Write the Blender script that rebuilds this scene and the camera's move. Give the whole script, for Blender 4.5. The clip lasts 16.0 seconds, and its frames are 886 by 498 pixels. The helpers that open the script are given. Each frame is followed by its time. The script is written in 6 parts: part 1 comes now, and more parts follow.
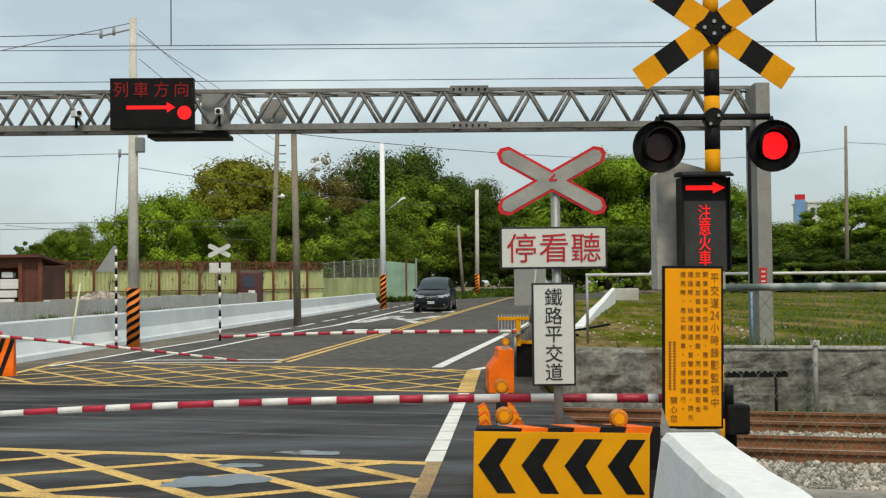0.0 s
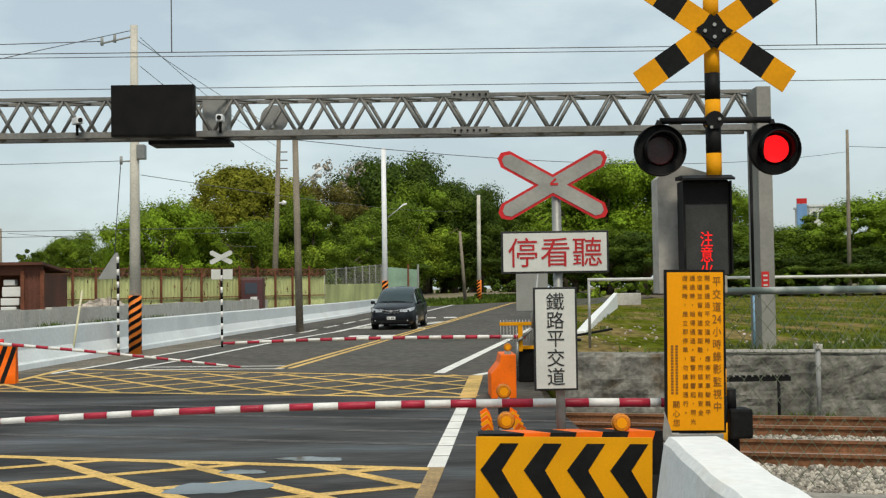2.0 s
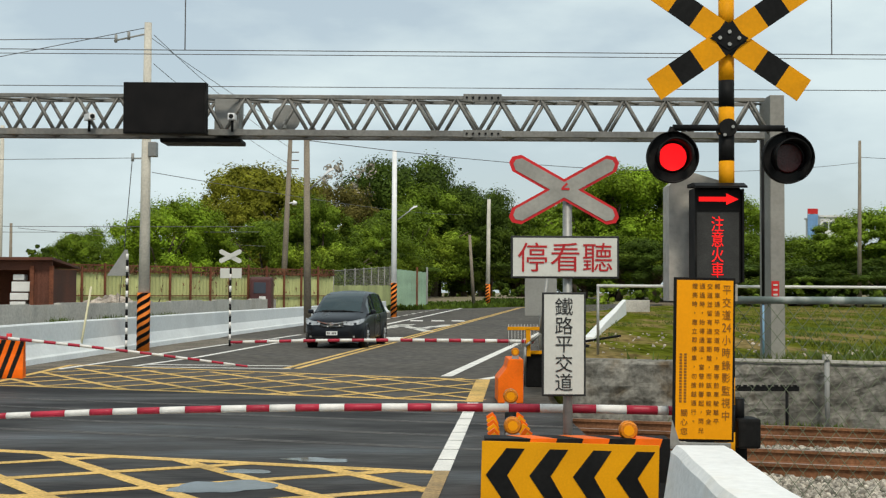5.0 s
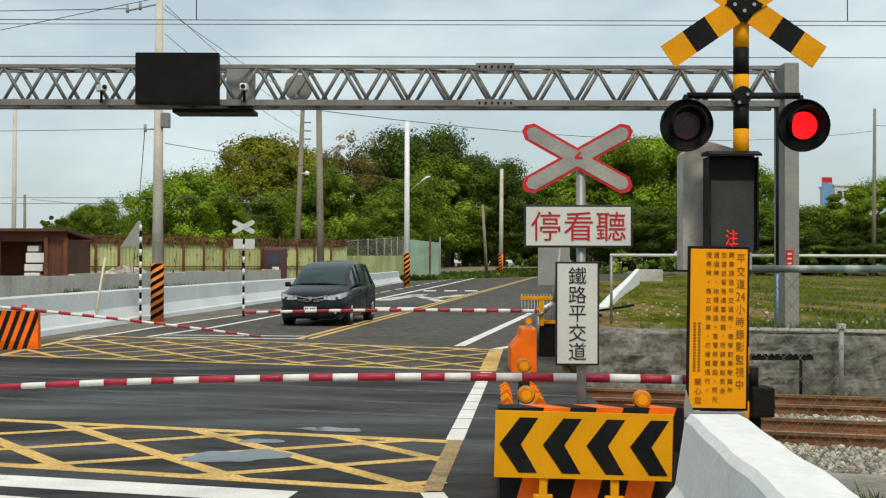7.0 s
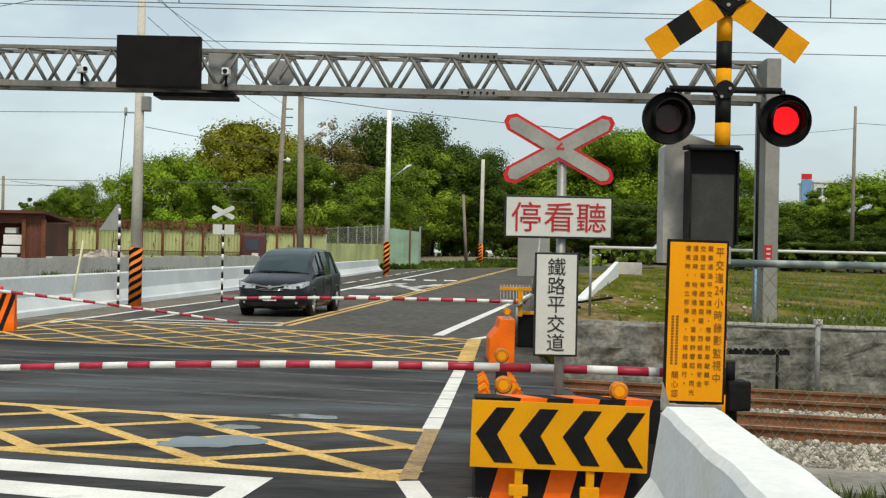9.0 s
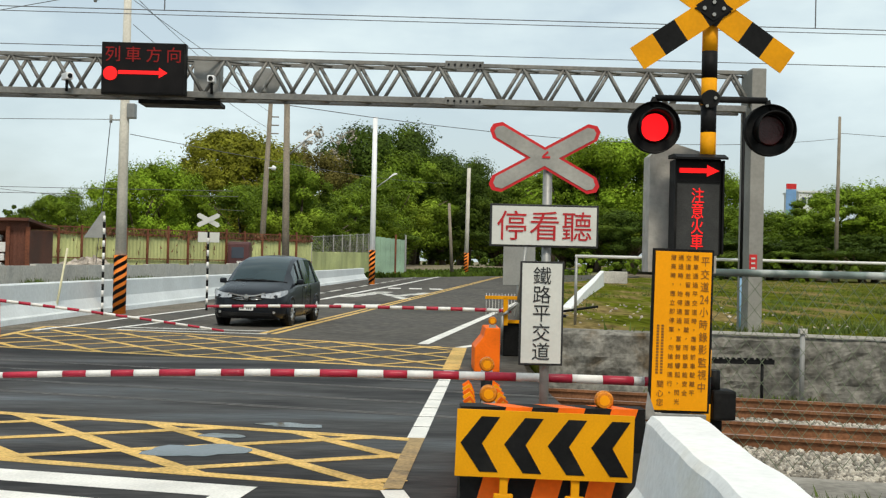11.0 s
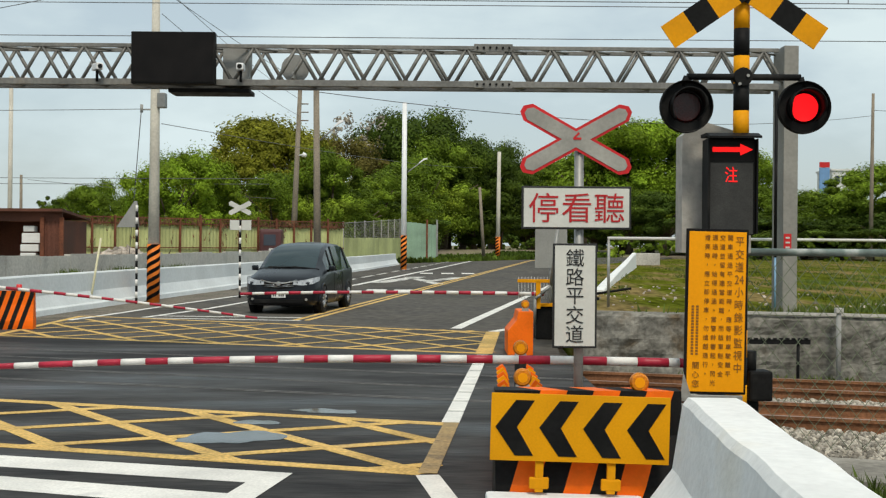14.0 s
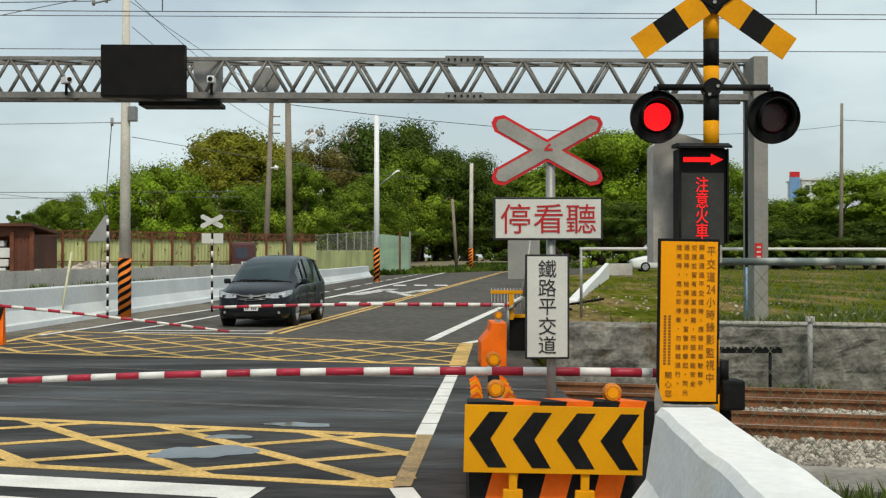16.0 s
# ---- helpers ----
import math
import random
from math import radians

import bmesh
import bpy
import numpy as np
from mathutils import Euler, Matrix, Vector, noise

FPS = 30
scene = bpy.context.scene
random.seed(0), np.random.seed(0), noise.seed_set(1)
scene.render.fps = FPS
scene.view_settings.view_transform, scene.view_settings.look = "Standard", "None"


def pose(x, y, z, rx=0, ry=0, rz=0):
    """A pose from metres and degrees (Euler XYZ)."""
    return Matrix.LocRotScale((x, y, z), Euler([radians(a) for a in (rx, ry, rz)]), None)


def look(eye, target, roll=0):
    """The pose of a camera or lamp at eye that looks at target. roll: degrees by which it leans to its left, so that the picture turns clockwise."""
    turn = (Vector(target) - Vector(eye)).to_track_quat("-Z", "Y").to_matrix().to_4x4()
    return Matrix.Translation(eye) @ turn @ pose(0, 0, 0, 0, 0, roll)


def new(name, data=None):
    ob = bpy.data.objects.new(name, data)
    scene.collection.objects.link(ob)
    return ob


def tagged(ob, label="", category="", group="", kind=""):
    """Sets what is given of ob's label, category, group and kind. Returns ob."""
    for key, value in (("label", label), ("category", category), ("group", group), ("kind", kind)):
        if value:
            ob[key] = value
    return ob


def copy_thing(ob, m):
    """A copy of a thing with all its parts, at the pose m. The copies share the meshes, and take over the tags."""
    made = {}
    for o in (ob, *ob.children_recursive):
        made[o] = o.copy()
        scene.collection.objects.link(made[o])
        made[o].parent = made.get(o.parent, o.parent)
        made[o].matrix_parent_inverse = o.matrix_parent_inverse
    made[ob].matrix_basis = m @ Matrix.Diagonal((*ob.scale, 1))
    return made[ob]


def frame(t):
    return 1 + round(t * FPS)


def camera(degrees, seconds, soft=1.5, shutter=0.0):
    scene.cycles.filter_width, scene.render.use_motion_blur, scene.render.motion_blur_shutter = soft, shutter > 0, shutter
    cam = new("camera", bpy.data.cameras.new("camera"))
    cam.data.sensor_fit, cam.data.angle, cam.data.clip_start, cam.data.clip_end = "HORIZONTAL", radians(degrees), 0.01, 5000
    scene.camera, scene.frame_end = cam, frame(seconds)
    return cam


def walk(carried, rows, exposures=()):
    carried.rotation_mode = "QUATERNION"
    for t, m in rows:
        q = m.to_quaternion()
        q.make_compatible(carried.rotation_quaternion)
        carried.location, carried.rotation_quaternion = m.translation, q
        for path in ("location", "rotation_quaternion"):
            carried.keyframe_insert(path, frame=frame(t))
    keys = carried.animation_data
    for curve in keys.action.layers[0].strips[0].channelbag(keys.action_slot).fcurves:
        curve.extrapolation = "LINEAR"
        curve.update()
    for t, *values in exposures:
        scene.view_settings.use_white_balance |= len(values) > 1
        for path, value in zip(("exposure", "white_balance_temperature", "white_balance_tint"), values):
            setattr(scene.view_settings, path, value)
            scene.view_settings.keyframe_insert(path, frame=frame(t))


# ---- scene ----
# ---- the camera ----
cam = camera(38.42, 16.0, 1.25)
PATH = [  # seconds, place, turn to the left, tilt up, roll
    (0.0, 0.001, -0.101, 1.668, -1.144, 1.520, -0.588),
    (0.5, 0.003, -0.097, 1.663, -0.945, 1.418, -0.381),
    (1.0, 0.001, -0.095, 1.662, -0.953, 1.638, -0.557),
    (1.5, 0.000, -0.091, 1.662, -1.073, 1.572, -0.295),
    (2.0, 0.007, -0.086, 1.662, -1.059, 1.783, -0.866),
    (2.5, 0.005, -0.078, 1.664, -0.801, 1.761, -0.734),
    (3.0, 0.010, -0.075, 1.662, -0.799, 1.498, -1.289),
    (3.2, 0.010, -0.075, 1.660, -1.129, 1.737, -0.860),
    (5.3, 0.004, -0.049, 1.660, -0.753, 1.933, 0.452),
    (5.5, 0.000, -0.047, 1.661, -1.035, 1.895, 0.399),
    (6.0, 0.003, -0.039, 1.657, 0.064, 1.250, 0.908),
    (6.5, 0.006, -0.037, 1.655, -0.091, 0.574, 0.262),
    (7.0, 0.006, -0.030, 1.656, -0.060, 0.583, 0.106),
    (7.5, 0.010, -0.029, 1.655, -0.612, 0.866, 0.156),
    (8.0, 0.009, -0.025, 1.655, -1.148, 1.314, -0.149),
    (8.5, 0.006, -0.020, 1.653, -1.146, 0.636, 0.783),
    (8.7, 0.007, -0.016, 1.651, -0.954, 0.181, 1.148),
    (10.8, 0.010, 0.002, 1.649, -1.171, 0.024, 0.840),
    (11.0, 0.010, 0.005, 1.650, -1.605, 0.522, 1.293),
    (11.5, 0.001, 0.013, 1.649, -1.312, 0.187, 1.452),
    (12.0, 0.003, 0.016, 1.645, -0.557, 0.121, 1.708),
    (12.5, 0.003, 0.029, 1.648, -0.246, -0.127, 0.670),
    (13.0, 0.006, 0.030, 1.642, -0.517, -0.449, 1.024),
    (13.5, 0.004, 0.035, 1.646, -0.427, -0.223, 0.923),
    (14.0, 0.008, 0.043, 1.645, -0.199, -0.192, 0.426),
    (14.5, 0.006, 0.045, 1.650, 0.000, -0.458, 0.487),
    (15.0, 0.009, 0.059, 1.644, -0.031, -0.601, 0.503),
    (15.5, 0.012, 0.060, 1.649, -0.757, -0.094, -0.051),
    (16.0, 0.015, 0.059, 1.645, -1.409, 0.342, 0.001),
]


def aim(x, y, z, yaw, pitch, roll):
    a, b = radians(yaw), radians(pitch)
    ahead = Vector((-math.sin(a) * math.cos(b), math.cos(a) * math.cos(b), math.sin(b)))
    return look((x, y, z), Vector((x, y, z)) + ahead, roll)


# ---- sky, sun, exposure ----
SUN_ELEVATION, SUN_AZIMUTH = 55.0, 171.0     # azimuth clockwise from +y
scene.view_settings.exposure = 0.0
world = bpy.data.worlds.new("world")
scene.world = world
world.use_nodes = True
wn, wl = world.node_tree.nodes, world.node_tree.links
sky = wn.new("ShaderNodeTexSky")
sky.sky_type, sky.sun_disc = "NISHITA", False
sky.sun_elevation, sky.sun_rotation = radians(SUN_ELEVATION), radians(SUN_AZIMUTH)
sky.air_density, sky.dust_density, sky.ozone_density = 1.0, 2.0, 1.0
coord = wn.new("ShaderNodeTexCoord")
stretch = wn.new("ShaderNodeMapping")
stretch.inputs["Scale"].default_value = (1.0, 1.0, 2.6)
stretch.inputs["Location"].default_value = (1.25, 0.4, 0.2)
cloud = wn.new("ShaderNodeTexNoise")
cloud.inputs["Scale"].default_value, cloud.inputs["Detail"].default_value, cloud.inputs["Roughness"].default_value = 4.2, 7.0, 0.52
ramp = wn.new("ShaderNodeValToRGB")
ramp.color_ramp.elements[0].position, ramp.color_ramp.elements[1].position = 0.42, 0.66
ramp.color_ramp.elements[0].color, ramp.color_ramp.elements[1].color = (0.54, 0.54, 0.54, 1), (1, 1, 1, 1)
mixer = wn.new("ShaderNodeMix")
mixer.data_type = "RGBA"
mixer.inputs[7].default_value = (7.5, 8.75, 8.95, 1)
wl.new(coord.outputs["Generated"], stretch.inputs["Vector"])
wl.new(stretch.outputs["Vector"], cloud.inputs["Vector"])
wl.new(cloud.outputs["Fac"], ramp.inputs["Fac"])
wl.new(ramp.outputs["Color"], mixer.inputs[0])
wl.new(sky.outputs["Color"], mixer.inputs[6])
wl.new(mixer.outputs[2], wn["Background"].inputs["Color"])
wn["Background"].inputs["Strength"].default_value = 0.105
sun = new("sun", bpy.data.lights.new("sun", "SUN"))
sun.data.energy, sun.data.angle, sun.data.color = 2.5, radians(12), (1.0, 0.92, 0.78)
_e, _a = radians(SUN_ELEVATION), radians(SUN_AZIMUTH)
_from = Vector((math.sin(_a) * math.cos(_e), math.cos(_a) * math.cos(_e), math.sin(_e)))
sun.matrix_basis = look(_from * 60, (0, 0, 0))

# ---- materials ----


def material(name, colour, rough=0.7, metal=0.0, grain=(60.0, 0.12), stain=(1.5, 0.2), bump=0.15, glow=None, spec=0.35, swing=0.1, stretch=None, island=0.0, other=None, other_at=(0.55, 0.7), coat=0.0, per_object=0.0):
    """A surface with grain and stains at two sizes; other: a second colour in patches."""
    m = bpy.data.materials.new(name)
    m.use_nodes = True
    n, l = m.node_tree.nodes, m.node_tree.links
    b = n["Principled BSDF"]
    b.inputs["Roughness"].default_value, b.inputs["Metallic"].default_value = rough, metal
    b.inputs["Coat Weight"].default_value = coat
    b.inputs["Specular IOR Level"].default_value = spec
    if glow:
        b.inputs["Base Color"].default_value = (*colour, 1)
        b.inputs["Emission Color"].default_value, b.inputs["Emission Strength"].default_value = (*glow[0], 1), glow[1]
        return m
    tc = n.new("ShaderNodeTexCoord")
    fine, wide = n.new("ShaderNodeTexNoise"), n.new("ShaderNodeTexNoise")
    space = tc.outputs["Object"]
    if stretch:
        mp = n.new("ShaderNodeMapping")
        mp.inputs["Scale"].default_value, mp.inputs["Rotation"].default_value = stretch, (0, 0, 0.32)
        l.new(space, mp.inputs["Vector"])
        space = mp.outputs["Vector"]
    for node, (scale, _), detail in ((fine, grain, 4.0), (wide, stain, 5.0)):
        node.inputs["Scale"].default_value, node.inputs["Detail"].default_value = scale, detail
        l.new(space, node.inputs["Vector"])
    base = n.new("ShaderNodeRGB")
    base.outputs[0].default_value = (*colour, 1)
    last = base.outputs[0]
    if other:
        r = n.new("ShaderNodeValToRGB")
        r.color_ramp.elements[0].position, r.color_ramp.elements[1].position = other_at
        mix = n.new("ShaderNodeMix")
        mix.data_type = "RGBA"
        mix.inputs[7].default_value = (*other, 1)
        l.new(wide.outputs["Fac"], r.inputs["Fac"])
        l.new(r.outputs["Color"], mix.inputs[0])
        l.new(last, mix.inputs[6])
        last = mix.outputs[2]
    total = None
    terms = [(fine.outputs["Fac"], grain[1]), (wide.outputs["Fac"], stain[1])]
    if island:
        g = n.new("ShaderNodeNewGeometry")
        terms.append((g.outputs["Random Per Island"], island))
    if per_object:
        g = n.new("ShaderNodeObjectInfo")
        terms.append((g.outputs["Random"], per_object))
    for out, amount in terms:
        mr = n.new("ShaderNodeMapRange")
        mr.inputs["From Min"].default_value, mr.inputs["From Max"].default_value = (0.0, 1.0) if out.name.startswith("Random") else (0.32, 0.68)
        mr.inputs["To Min"].default_value, mr.inputs["To Max"].default_value = 1 - amount, 1 + amount
        l.new(out, mr.inputs["Value"])
        if total is None:
            total = mr.outputs["Result"]
        else:
            mul = n.new("ShaderNodeMath")
            mul.operation = "MULTIPLY"
            l.new(total, mul.inputs[0])
            l.new(mr.outputs["Result"], mul.inputs[1])
            total = mul.outputs["Value"]
    scale = n.new("ShaderNodeVectorMath")
    scale.operation = "SCALE"
    l.new(last, scale.inputs[0])
    l.new(total, scale.inputs["Scale"])
    l.new(scale.outputs["Vector"], b.inputs["Base Color"])
    if bump:
        bn = n.new("ShaderNodeBump")
        bn.inputs["Strength"].default_value, bn.inputs["Distance"].default_value = bump, 0.02
        l.new(fine.outputs["Fac"], bn.inputs["Height"])
        l.new(bn.outputs["Normal"], b.inputs["Normal"])
    mr = n.new("ShaderNodeMapRange")
    mr.inputs["From Min"].default_value, mr.inputs["From Max"].default_value = 0.3, 0.7
    mr.inputs["To Min"].default_value, mr.inputs["To Max"].default_value = max(0.02, rough - swing), min(1, rough + swing)
    l.new(wide.outputs["Fac"], mr.inputs["Value"])
    l.new(mr.outputs["Result"], b.inputs["Roughness"])
    return m


ASPHALT = material("asphalt", (0.100, 0.091, 0.079), 0.75, stretch=(0.5, 0.35, 1.0), grain=(9, 0.3), stain=(0.6, 0.4), bump=0.5, other=(0.062, 0.059, 0.055), other_at=(0.50, 0.64), spec=0.06)
ASPHALT_PATCH = material("crossing_asphalt", (0.050, 0.045, 0.040), 0.58, swing=0.3, stretch=(0.38, 1.0, 1.0), grain=(9, 0.4), stain=(0.75, 0.6), bump=0.5, other=(0.019, 0.018, 0.018), other_at=(0.44, 0.60), spec=0.14)
ROAD_YELLOW = material("road_yellow_paint", (0.64, 0.42, 0.14), 0.7, grain=(30, 0.28), stain=(1.8, 0.28), other=(0.36, 0.25, 0.11), other_at=(0.56, 0.72), spec=0.08)
ROAD_TAN = material("worn_tan_paint", (0.36, 0.25, 0.11), 0.7, grain=(30, 0.3), stain=(2.5, 0.35), other=(0.16, 0.12, 0.07), other_at=(0.52, 0.66))
ROAD_WHITE = material("road_white_paint", (0.74, 0.72, 0.67), 0.65, grain=(45, 0.10), stain=(1.6, 0.15), other=(0.45, 0.44, 0.42), other_at=(0.64, 0.76), spec=0.15)
ROAD_WORN = material("worn_white_paint", (0.66, 0.64, 0.58), 0.65, grain=(20, 0.2), stain=(2.2, 0.2), other=(0.14, 0.13, 0.12), other_at=(0.52, 0.58))
DUST = material("dusty_asphalt", (0.20, 0.18, 0.15), 0.9, grain=(12, 0.25), stain=(0.9, 0.35), bump=0.3, other=(0.10, 0.092, 0.08), other_at=(0.50, 0.66), spec=0.0)
WATER = material("shallow_water", (0.05, 0.06, 0.065), 0.10, grain=(3, 0.1), stain=(0.8, 0.3), bump=0.02)
WALL_WHITE = material("white_painted_concrete", (0.77, 0.77, 0.75), 0.75, grain=(18, 0.05), stain=(1.3, 0.08), bump=0.35, other=(0.66, 0.63, 0.56), other_at=(0.56, 0.78))
WALL_GREY = material("weathered_concrete", (0.47, 0.45, 0.405), 0.85, grain=(14, 0.14), stain=(0.9, 0.25), bump=0.4, other=(0.33, 0.31, 0.27), other_at=(0.52, 0.70))
WALL_PALE = material("pale_barrier_concrete", (0.66, 0.69, 0.69), 0.8, grain=(12, 0.06), stain=(0.5, 0.10), bump=0.2, other=(0.56, 0.58, 0.57), other_at=(0.55, 0.75))
ROCK = material("shotcrete", (0.19, 0.18, 0.155), 0.9, grain=(13, 0.35), stain=(1.7, 0.35), bump=0.9, other=(0.085, 0.066, 0.044), other_at=(0.58, 0.68), spec=0.05)
STONE = material("ballast_stone", (0.37, 0.335, 0.28), 0.85, grain=(40, 0.2), stain=(3, 0.2), island=0.55, spec=0.1)
BED = material("ballast_bed", (0.25, 0.22, 0.18), 0.95, grain=(22, 0.5), stain=(1.2, 0.3), bump=1.0, spec=0.0)
RAIL_RUST = material("rusty_rail_steel", (0.21, 0.098, 0.050), 0.8, 0.1, grain=(30, 0.25), stain=(2, 0.3), spec=0.1)
RAIL_TOP = material("worn_rail_head", (0.30, 0.20, 0.15), 0.5, 0.3, grain=(30, 0.1), stain=(2, 0.2), bump=0.05)
DIRT = material("bare_dirt", (0.24, 0.20, 0.15), 0.95, grain=(9, 0.3), stain=(0.2, 0.3), bump=0.6, other=(0.12, 0.14, 0.05), other_at=(0.5, 0.65), spec=0.0)
GRASS_SOIL = material("grassy_soil", (0.100, 0.115, 0.012), 0.95, stretch=(1.0, 0.16, 1.0), grain=(7, 0.45), stain=(0.9, 0.35), bump=0.8, other=(0.150, 0.112, 0.046), other_at=(0.46, 0.60), spec=0.0)
GRASS = material("grass_blades", (0.100, 0.128, 0.017), 0.8, grain=(3, 0.2), stain=(0.5, 0.3), bump=0, island=0.5, spec=0.05)
GALV = material("galvanised_steel", (0.30, 0.30, 0.285), 0.5, 0.5, grain=(20, 0.12), stain=(1.2, 0.22), bump=0.05, other=(0.30, 0.27, 0.23), other_at=(0.60, 0.75))
GANTRY_STEEL = material("dull_gantry_steel", (0.20, 0.195, 0.18), 0.6, 0.35, grain=(20, 0.15), stain=(1.6, 0.25), bump=0.05, other=(0.17, 0.15, 0.125), other_at=(0.58, 0.72))
DITCH = material("stained_ditch_concrete", (0.25, 0.235, 0.205), 0.9, grain=(14, 0.2), stain=(0.9, 0.35), bump=0.4, spec=0.05)
GREY_PAINT = material("grey_painted_steel", (0.27, 0.27, 0.255), 0.6, grain=(25, 0.06), stain=(1.5, 0.15), bump=0.05)
BLACK = material("black_painted_steel", (0.010, 0.010, 0.010), 0.6, grain=(30, 0.2), stain=(3, 0.3), bump=0.05, other=(0.018, 0.017, 0.016), spec=0.1)
PANEL_GREY = material("dull_grey_display_face", (0.042, 0.042, 0.040), 0.6, grain=(120, 0.2), stain=(5, 0.3), bump=0.05, spec=0.2)
PANEL = material("dark_display_face", (0.009, 0.008, 0.008), 0.55, grain=(120, 0.3), stain=(4, 0.3), bump=0.05, spec=0.12)
SIGN_YELLOW = material("amber_yellow_paint", (0.72, 0.30, 0.002), 0.65, spec=0.15, grain=(40, 0.05), stain=(3, 0.12), bump=0.03)
BOARD_YELLOW = material("yellow_reflective_sheet", (0.74, 0.32, 0.002), 0.65, spec=0.15, grain=(80, 0.05), stain=(2, 0.10), bump=0.03)
SIGN_ORANGE = material("orange_yellow_sheet", (0.88, 0.34, 0.002), 0.65, spec=0.15, grain=(60, 0.03), stain=(2, 0.06), bump=0.02)
SIGN_WHITE = material("white_sign_sheet", (0.58, 0.58, 0.53), 0.5, grain=(50, 0.03), stain=(2.5, 0.08), bump=0.02)
SIGN_GREY = material("weathered_sign_sheet", (0.30, 0.29, 0.26), 0.55, grain=(40, 0.08), stain=(4, 0.22), bump=0.03)
SIGN_RED = material("red_sign_paint", (0.55, 0.012, 0.016), 0.5, grain=(50, 0.05), stain=(3, 0.15), bump=0.02)
INK_RED = material("red_lettering", (0.40, 0.012, 0.016), 0.55, grain=(50, 0.05), stain=(3, 0.1), bump=0)
INK_BLACK = material("black_lettering", (0.02, 0.02, 0.02), 0.55, grain=(50, 0.1), stain=(3, 0.1), bump=0)
INK_BROWN = material("faded_dark_lettering", (0.24, 0.095, 0.010), 0.6, grain=(50, 0.1), stain=(3, 0.1), bump=0)
GATE_RED = material("gate_red_paint", (0.40, 0.020, 0.045), 0.45, grain=(40, 0.08), stain=(3, 0.2), bump=0.03)
GATE_WHITE = material("gate_white_paint", (0.74, 0.72, 0.68), 0.5, grain=(40, 0.05), stain=(3, 0.12), bump=0.03)
PLASTIC_ORANGE = material("orange_plastic", (0.88, 0.15, 0.004), 0.55, spec=0.2, grain=(30, 0.05), stain=(2, 0.18), bump=0.05)
AMBER = material("amber_lens", (0.62, 0.20, 0.010), 0.25, grain=(60, 0.2), stain=(8, 0.2), bump=0.2)
CONCRETE_POLE = material("concrete_pole", (0.52, 0.49, 0.42), 0.85, grain=(18, 0.1), stain=(0.7, 0.22), bump=0.2)
INLAY = material("dull_inlaid_steel", (0.15, 0.14, 0.13), 0.55, 0.3, grain=(12, 0.3), stain=(1.5, 0.35), bump=0.05)
COLUMN_GREY = material("grey_column_paint", (0.25, 0.24, 0.215), 0.7, grain=(25, 0.08), stain=(1.2, 0.2), bump=0.05)
WOOD_POLE = material("dark_wood_pole", (0.22, 0.185, 0.14), 0.85, grain=(18, 0.2), stain=(0.7, 0.25), bump=0.2)
BAND_ORANGE = material("band_orange", (0.74, 0.19, 0.015), 0.6, grain=(20, 0.08), stain=(2, 0.2), bump=0.05)
RUST = material("rusty_steel", (0.16, 0.055, 0.028), 0.85, grain=(20, 0.25), stain=(1, 0.35), bump=0.2)
RUST_SHEET = material("rust_red_sheet", (0.12, 0.045, 0.028), 0.8, grain=(20, 0.2), stain=(0.6, 0.4), bump=0.2)
FENCE_GREEN = material("faded_green_sheet", (0.44, 0.46, 0.20), 0.75, grain=(10, 0.08), stain=(0.6, 0.25), bump=0.1, per_object=0.16)
GATE_GREEN = material("pale_green_sheet", (0.25, 0.37, 0.27), 0.7, grain=(10, 0.08), stain=(0.6, 0.2), bump=0.1)
DEAD_VINE = material("rust_brown_vines", (0.17, 0.085, 0.045), 0.9, grain=(12, 0.2), stain=(1, 0.3), bump=0, island=0.5)
RUBBLE = material("pale_rubble", (0.36, 0.31, 0.26), 0.9, grain=(12, 0.2), stain=(2, 0.2), island=0.4)
BARK = material("bark", (0.10, 0.075, 0.05), 0.9, grain=(12, 0.3), stain=(1, 0.3), bump=0.5)
DEAD = material("pale_dead_twigs", (0.30, 0.27, 0.21), 0.9, grain=(12, 0.2), stain=(1, 0.2), bump=0)


def leaf_material(name, colour, other):
    # the lump-sized grain puts lit clumps and shaded gaps into the leaf colour
    m = material(name, colour, 0.6, grain=(0.9, 0.48), stain=(0.25, 0.35), bump=0, island=0.22, other=other, other_at=(0.5, 0.7), per_object=0.12, spec=0.08)
    n, l = m.node_tree.nodes, m.node_tree.links
    thin, mix = n.new("ShaderNodeBsdfTranslucent"), n.new("ShaderNodeMixShader")
    mix.inputs[0].default_value = 0.16
    l.new(n["Principled BSDF"].inputs["Base Color"].links[0].from_socket, thin.inputs["Color"])
    l.new(n["Principled BSDF"].outputs[0], mix.inputs[1])
    l.new(thin.outputs[0], mix.inputs[2])
    l.new(mix.outputs[0], n["Material Output"].inputs["Surface"])
    return m


LEAF_MID = leaf_material("green_leaves", (0.135, 0.205, 0.018), (0.190, 0.250, 0.022))
LEAF_DARK = leaf_material("dark_green_leaves", (0.062, 0.100, 0.014), (0.100, 0.138, 0.016))
LEAF_YELLOW = leaf_material("yellow_green_leaves", (0.205, 0.210, 0.020), (0.160, 0.140, 0.024))
LEAF_BROWN = leaf_material("brownish_leaves", (0.140, 0.120, 0.030), (0.110, 0.120, 0.024))
LEAF_BRIGHT = leaf_material("fresh_green_leaves", (0.200, 0.300, 0.020), (0.140, 0.220, 0.018))
CAR_PAINT = material("charcoal_car_paint", (0.010, 0.012, 0.016), 0.3, 0.2, grain=(300, 0.1), stain=(0.5, 0.05), bump=0, coat=0.2, spec=0.25)
